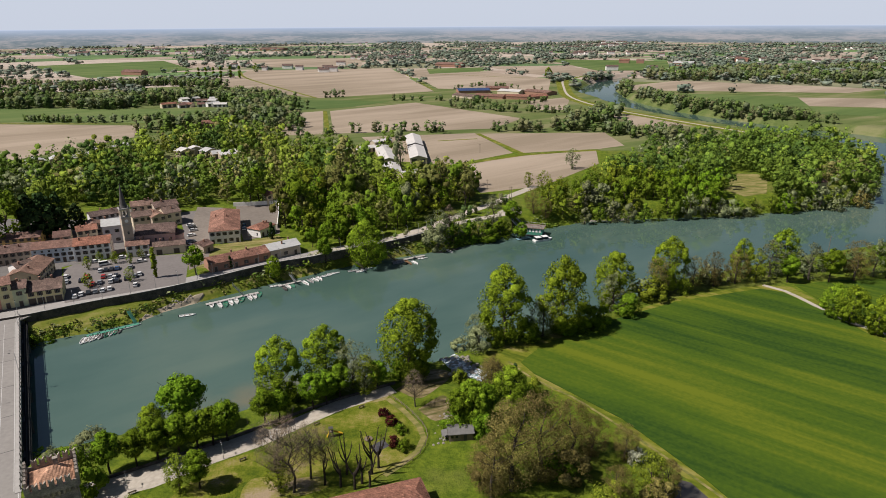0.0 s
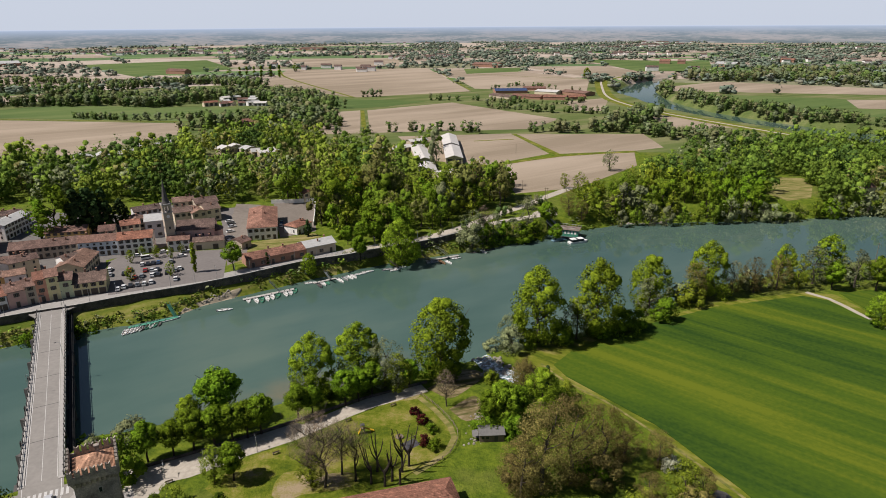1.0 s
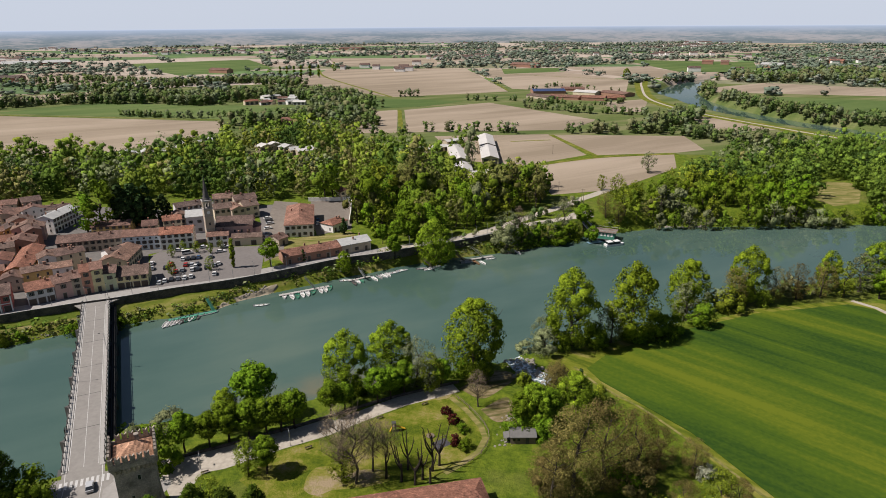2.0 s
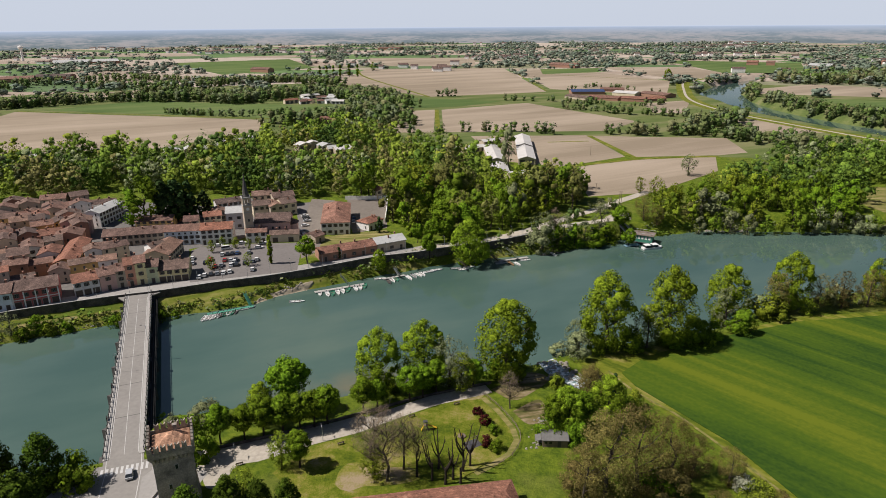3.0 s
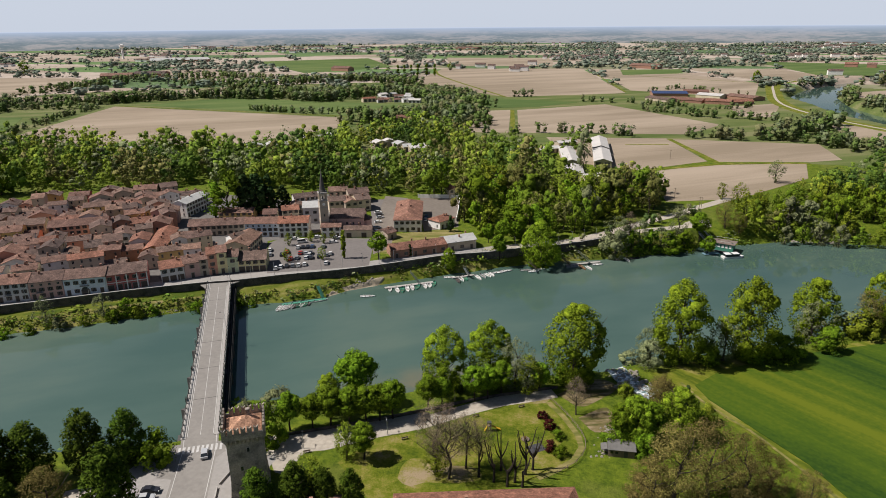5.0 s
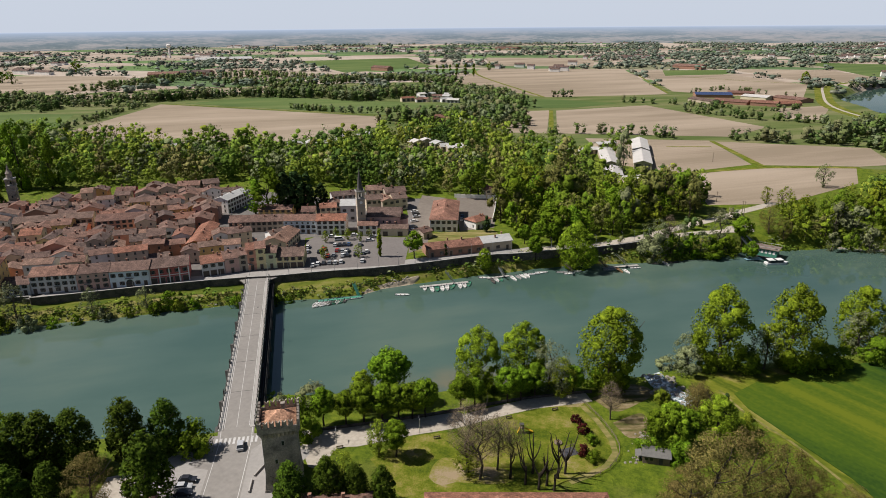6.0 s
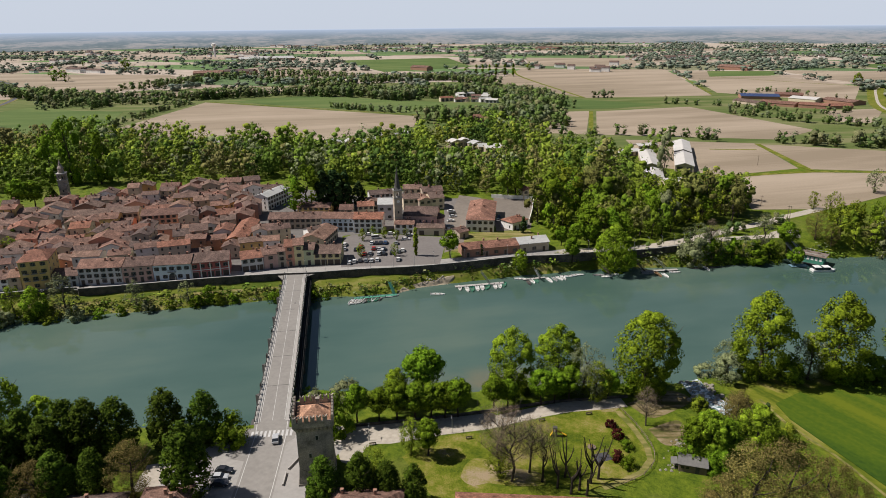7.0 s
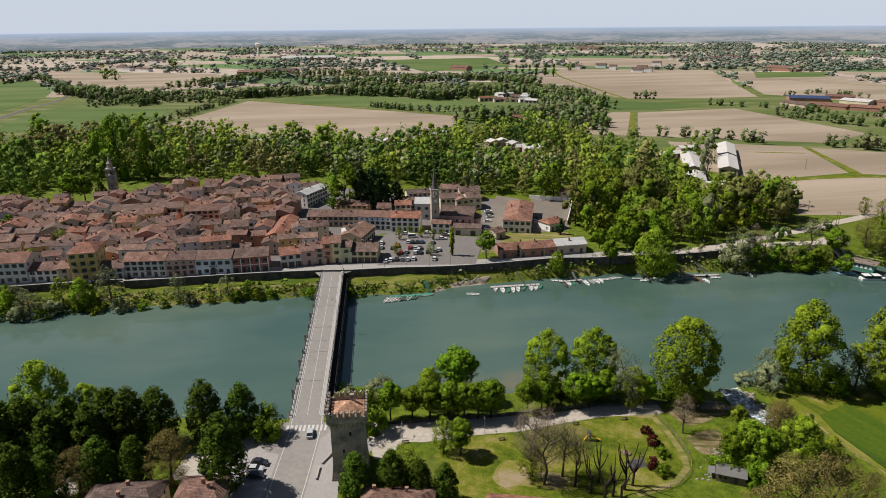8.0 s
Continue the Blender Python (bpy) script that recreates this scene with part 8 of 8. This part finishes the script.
ridge_house((-42.0, 104.4), (-4.0, 117.3), 11, 4.8, 1.8, "cream", 1, "park-side house with a warm red tile roof")
ridge_house((-68.2, 95.6), (-53.6, 101.2), 10, 5.0, 2.0, "cream", 0, "park-side house with a brown tile roof")
ridge_house((-124.1, 69.6), (-109.9, 77.2), 10, 5.0, 2.0, "cream", 2, "house with an old brown tile roof under trees")
ridge_house((-107.1, 79.8), (-98.0, 84.8), 10, 5.0, 2.0, "cream", 0, "house with a brown tile roof beside the forecourt")
patch("sandy_path", [(-121.6, 95.0), (-117.2, 98.4), (-112.7, 93.0), (-113.3, 88.1), (-117.6, 86.0)], 0.04, M_GRAVEL, 0.1, "pale sandy clearing between the trees", "path")
patch("sandy_path", [(-144.1, 72.2), (-139.8, 76.5), (-133.9, 73.8), (-135.1, 68.9)], 0.04, M_GRAVEL, 0.1, "pale sandy clearing between the trees", "path")


# ---- barns, farms and villages of the plain ----
def shed(a, b, d, h, rise, wall, roof, label, along=True, group="farm buildings", bays=True):
    """A long farm building; dark panels on its front imitate shaded open bays."""
    w = span(a, b)
    ob = thing("barn", pose(a[0], a[1], 0, 0, 0, heading_of(a, b)), label, "barn", group)
    g = Geo()
    if along:
        g.face([(0, 0, 0), (w, 0, 0), (w, 0, h), (0, 0, h)]).face([(w, d, 0), (0, d, 0), (0, d, h), (w, d, h)])
        g.face([(w, 0, 0), (w, d, 0), (w, d, h), (w, d / 2, h + rise), (w, 0, h)]).face([(0, d, 0), (0, 0, 0), (0, 0, h), (0, d / 2, h + rise), (0, d, h)])
    else:
        g.face([(0, 0, 0), (w, 0, 0), (w, 0, h), (w / 2, 0, h + rise), (0, 0, h)]).face([(w, d, 0), (0, d, 0), (0, d, h), (w / 2, d, h + rise), (w, d, h)])
        g.face([(w, 0, 0), (w, d, 0), (w, d, h), (w, 0, h)]).face([(0, d, 0), (0, 0, 0), (0, 0, h), (0, d, h)])
    part("wall", g, WALLS[wall], ob)
    g = Geo()
    gable(g, w, d, h, rise, 0.5, along, 0)
    part("roof", g, roof, ob)
    n = max(1, int(w / 5)) if bays else 0
    for k in range(n):
        # flat dark panel on the closed wall, coloured like the shade inside a bay
        part("opening", Geo().box((k + 0.2) * w / n, (k + 0.8) * w / n, -0.05, 0.02, 0.3, h * 0.85), M_DARKCONC, ob, "dark open bay")
    return ob


def long_barn(front, back, width, h, rise):
    """A barn that runs from the middle of its front gable to the middle of its back gable."""
    n = offset_line([front, back], -width / 2)[0]
    m = offset_line([front, back], width / 2)[0]
    return shed(m, n, span(front, back), h, rise, "beige", M_WHITEROOF, PALE, False)


PALE = "farm barn with a pale sheet roof"
for a, b, d, h, rise, along in (
        ((-26.9, 441.3), (-15.6, 449.7), 9, 3.6, 1.5, True), 
        ((-86.4, 535.9), (-75.2, 543.4), 9, 3.5, 1.2, True), ((-73.3, 534.1), (-55.8, 549.3), 10, 3.5, 1.4, True), ((-59.8, 571.4), (-45.4, 583.2), 9, 3.5, 1.4, True), ((19.2, 408.1), (23.6, 411.4), 8, 5.5, 1.5, True)):
    shed(a, b, d, h, rise, "beige", M_WHITEROOF, PALE, along)
long_barn((-18.4, 493.8), (-22.8, 544.0), 13, 4.8, 2.0)
long_barn((-23.0, 546.3), (-27.6, 596.5), 13, 5.4, 2.2)
long_barn((-40.9, 487.8), (-51.8, 548.5), 12, 4.5, 1.8)
long_barn((-35.0, 449.5), (-39.0, 476.9), 12, 4.2, 1.6)
# pale roofs among the trees
vr = random.Random(17)
for x, y in GROVE_ROOFS:
    w = vr.uniform(9, 14)
    a = radians(vr.uniform(20, 60))
    shed((x, y), (x + w * math.cos(a), y + w * math.sin(a)), vr.uniform(8, 14), 5.0, 2.0, "beige", vr.choice((M_WHITEROOF, M_WHITEROOF, M_GREYROOF)), "low house with a pale roof among the trees", vr.random() < 0.5, "houses in the wood")
# the small works between the fields
for k in range(16):
    x, y = between((-364.3, 866.6), (-288.5, 887.4), vr.random())
    x, y, w = x + vr.uniform(-10, 10), y + vr.uniform(-25, 60), vr.uniform(8, 20)
    a = vr.uniform(-0.4, 1.2)
    shed((x, y), (x + w * math.cos(a), y + w * math.sin(a)), vr.uniform(7, 12), vr.uniform(3.5, 5), 1.8, vr.choice(("white", "cream", "grey")), vr.choice((M_WHITEROOF, ROOFS[1], M_GREYROOF)), "small workshop or house in a hamlet", True, "hamlet")
shed((-251.8, 680.1), (-235.1, 687.2), 14, 5, 2.5, "brick", ROOFS[1], "brick farmhouse with a dark red roof")
# the large farm with solar roofs
M_SOLAR = plain("solar_panels", (0.05, 0.07, 0.16), 0.2, 0.1, 0.3, 0.2, 0.6)
for a, b, d, h, wall, roof in (
        ((25.8, 1015.0), (74.9, 1020.5), 34, 6, "brick", M_SOLAR), ((45.5, 951.4), (86.5, 934.7), 26, 5, "brick", ROOFS[1]), ((84.7, 1011.6), (115.6, 993.5), 24, 6, "cream", M_WHITEROOF), ((90.5, 934.5), (121.5, 925.8), 20, 6, "brick", ROOFS[1]),
        ((123.5, 1009.3), (155.5, 975.4), 24, 6, "brick", ROOFS[0]), ((14.7, 968.0), (42.4, 937.1), 18, 5, "beige", ROOFS[3]), ((126.4, 932.5), (152.5, 945.5), 16, 5, "brick", ROOFS[1]), ((70.8, 1064.6), (107.0, 1062.4), 20, 5, "brick", ROOFS[1])):
    shed(a, b, d, h * 0.7, 2.2, wall, roof, "large brick farm building with solar panels on its roof" if roof is M_SOLAR else "large brick farm building with a tiled roof", True, "farm buildings", False)
for a, b, d, roof in (((-16.7, 1640.3), (45.0, 1613.8), 30, ROOFS[0]), ((561.9, 1628.2), (601.0, 1603.3), 40, M_GREYROOF), ((463.4, 1753.0), (488.0, 1744.0), 14, ROOFS[1]), ((505.0, 1738.0), (523.0, 1732.0), 14, ROOFS[0]), ((774.7, 1771.0), (800.0, 1752.0), 16, ROOFS[1]), ((-1064.0, 1121.6), (-1013.8, 1156.4), 40, ROOFS[0]), ((-1037.9, 1184.3), (-974.4, 1205.9), 40, ROOFS[2]),
                     ((-1372.4, 1649.0), (-1244.1, 1753.7), 140, M_GREYROOF), ((-694.3, 1443.2), (-642.8, 1423.5), 20, ROOFS[1]), ((-730.6, 2707.3), (-636.6, 2693.5), 60, ROOFS[1])):
    shed(a, b, d, 7, 4.0, "brick", roof, "distant farmstead on the plain", True, "distant farms", False)
for x, y, h in (-473.6, 1297.3, 23.4), (-458.9, 1296.2, 23.4), (-448.7, 1308.6, 23.6), (-433.9, 1307.5, 24.7), (-418.7, 1319.8, 24.9), (-400.4, 1318.4, 24.9):
    plant("column_poplar", x, y, h, 1.3)
for x, y, h in (-507.6, 1326.4, 17.4), (-420.6, 1503.8, 19.6), (-1267.8, 951.3, 29.0), (-1222.6, 936.6, 22.7), (-1346.4, 1201.0, 31.3), (-661.3, 410.7, 22.8), (-1671.6, 1344.9, 14.2):
    plant("wood_dark", x, y, h, 1.4)
# hamlets towards the horizon
villages = Geo()
for _ in range(60):
    r, a = vr.uniform(1500, 3500), radians(vr.uniform(-42, 75))
    cx, cy = -r * math.sin(a), r * math.cos(a)
    for _ in range(vr.randint(3, 12)):
        x, y, w, d, h = cx + vr.gauss(0, 90), cy + vr.gauss(0, 40), vr.uniform(10, 28), vr.uniform(9, 16), vr.uniform(5, 9)
        z = land_at(x, y)
        villages.box(x, x + w, y, y + d, z - 2, z + h)
        villages.prism([(x - 0.5, y - 0.5), (x + w + 0.5, y - 0.5), (x + w + 0.5, y + d / 2), (x - 0.5, y + d / 2)], [z + h, z + h, z + h + 3, z + h + 3], [z + h + 0.3, z + h + 0.3, z + h + 3.3, z + h + 3.3], 1)
        villages.prism([(x - 0.5, y + d / 2), (x + w + 0.5, y + d / 2), (x + w + 0.5, y + d + 0.5), (x - 0.5, y + d + 0.5)], [z + h + 3, z + h + 3, z + h, z + h], [z + h + 3.3, z + h + 3.3, z + h + 0.3, z + h + 0.3], 1)
tagged(part("far_villages", villages, [WALLS["white"], ROOFS[0]]), "tiny pale houses of distant villages", "village", kind="stuff")
wt = thing("water_tower", pose(-1664.1, 1872.0, 0), "pale slim water tower far out on the plain", "water tower")
part("stem", Geo().tube([(0, 0, 0), (0, 0, 34)], [3.5, 3.0], 12), WALLS["white"], wt)
part("tank", Geo().tube([(0, 0, 34), (0, 0, 38), (0, 0, 44), (0, 0, 46)], [3.0, 8, 8, 1], 14), WALLS["white"], wt)
rt = thing("river_tower", pose(278.8, 427.7, 0), "small square brick water tower in the wood", "tower")
part("wall", Geo().box(-1.8, 1.8, -1.8, 1.8, 0, 7.0), WALLS["beige"], rt)
part("roof", Geo().box(-2.3, 2.3, -2.3, 2.3, 7.0, 7.8), M_DARKCONC, rt)
house(*[(242.3, 406.7), (250.5, 409.5)], 8, 4.5, "cream", 1, 1, label="cream cottage with a red roof in the wood", group="houses in the wood")


# ---- the last of the plain, lost in haze ----
RING = 3620.0
# an upright glowing ring; fields and thickening haze are painted into its emission colour
M_FAR = Mat("hazy_distance", 1.0, 0, 0.0)
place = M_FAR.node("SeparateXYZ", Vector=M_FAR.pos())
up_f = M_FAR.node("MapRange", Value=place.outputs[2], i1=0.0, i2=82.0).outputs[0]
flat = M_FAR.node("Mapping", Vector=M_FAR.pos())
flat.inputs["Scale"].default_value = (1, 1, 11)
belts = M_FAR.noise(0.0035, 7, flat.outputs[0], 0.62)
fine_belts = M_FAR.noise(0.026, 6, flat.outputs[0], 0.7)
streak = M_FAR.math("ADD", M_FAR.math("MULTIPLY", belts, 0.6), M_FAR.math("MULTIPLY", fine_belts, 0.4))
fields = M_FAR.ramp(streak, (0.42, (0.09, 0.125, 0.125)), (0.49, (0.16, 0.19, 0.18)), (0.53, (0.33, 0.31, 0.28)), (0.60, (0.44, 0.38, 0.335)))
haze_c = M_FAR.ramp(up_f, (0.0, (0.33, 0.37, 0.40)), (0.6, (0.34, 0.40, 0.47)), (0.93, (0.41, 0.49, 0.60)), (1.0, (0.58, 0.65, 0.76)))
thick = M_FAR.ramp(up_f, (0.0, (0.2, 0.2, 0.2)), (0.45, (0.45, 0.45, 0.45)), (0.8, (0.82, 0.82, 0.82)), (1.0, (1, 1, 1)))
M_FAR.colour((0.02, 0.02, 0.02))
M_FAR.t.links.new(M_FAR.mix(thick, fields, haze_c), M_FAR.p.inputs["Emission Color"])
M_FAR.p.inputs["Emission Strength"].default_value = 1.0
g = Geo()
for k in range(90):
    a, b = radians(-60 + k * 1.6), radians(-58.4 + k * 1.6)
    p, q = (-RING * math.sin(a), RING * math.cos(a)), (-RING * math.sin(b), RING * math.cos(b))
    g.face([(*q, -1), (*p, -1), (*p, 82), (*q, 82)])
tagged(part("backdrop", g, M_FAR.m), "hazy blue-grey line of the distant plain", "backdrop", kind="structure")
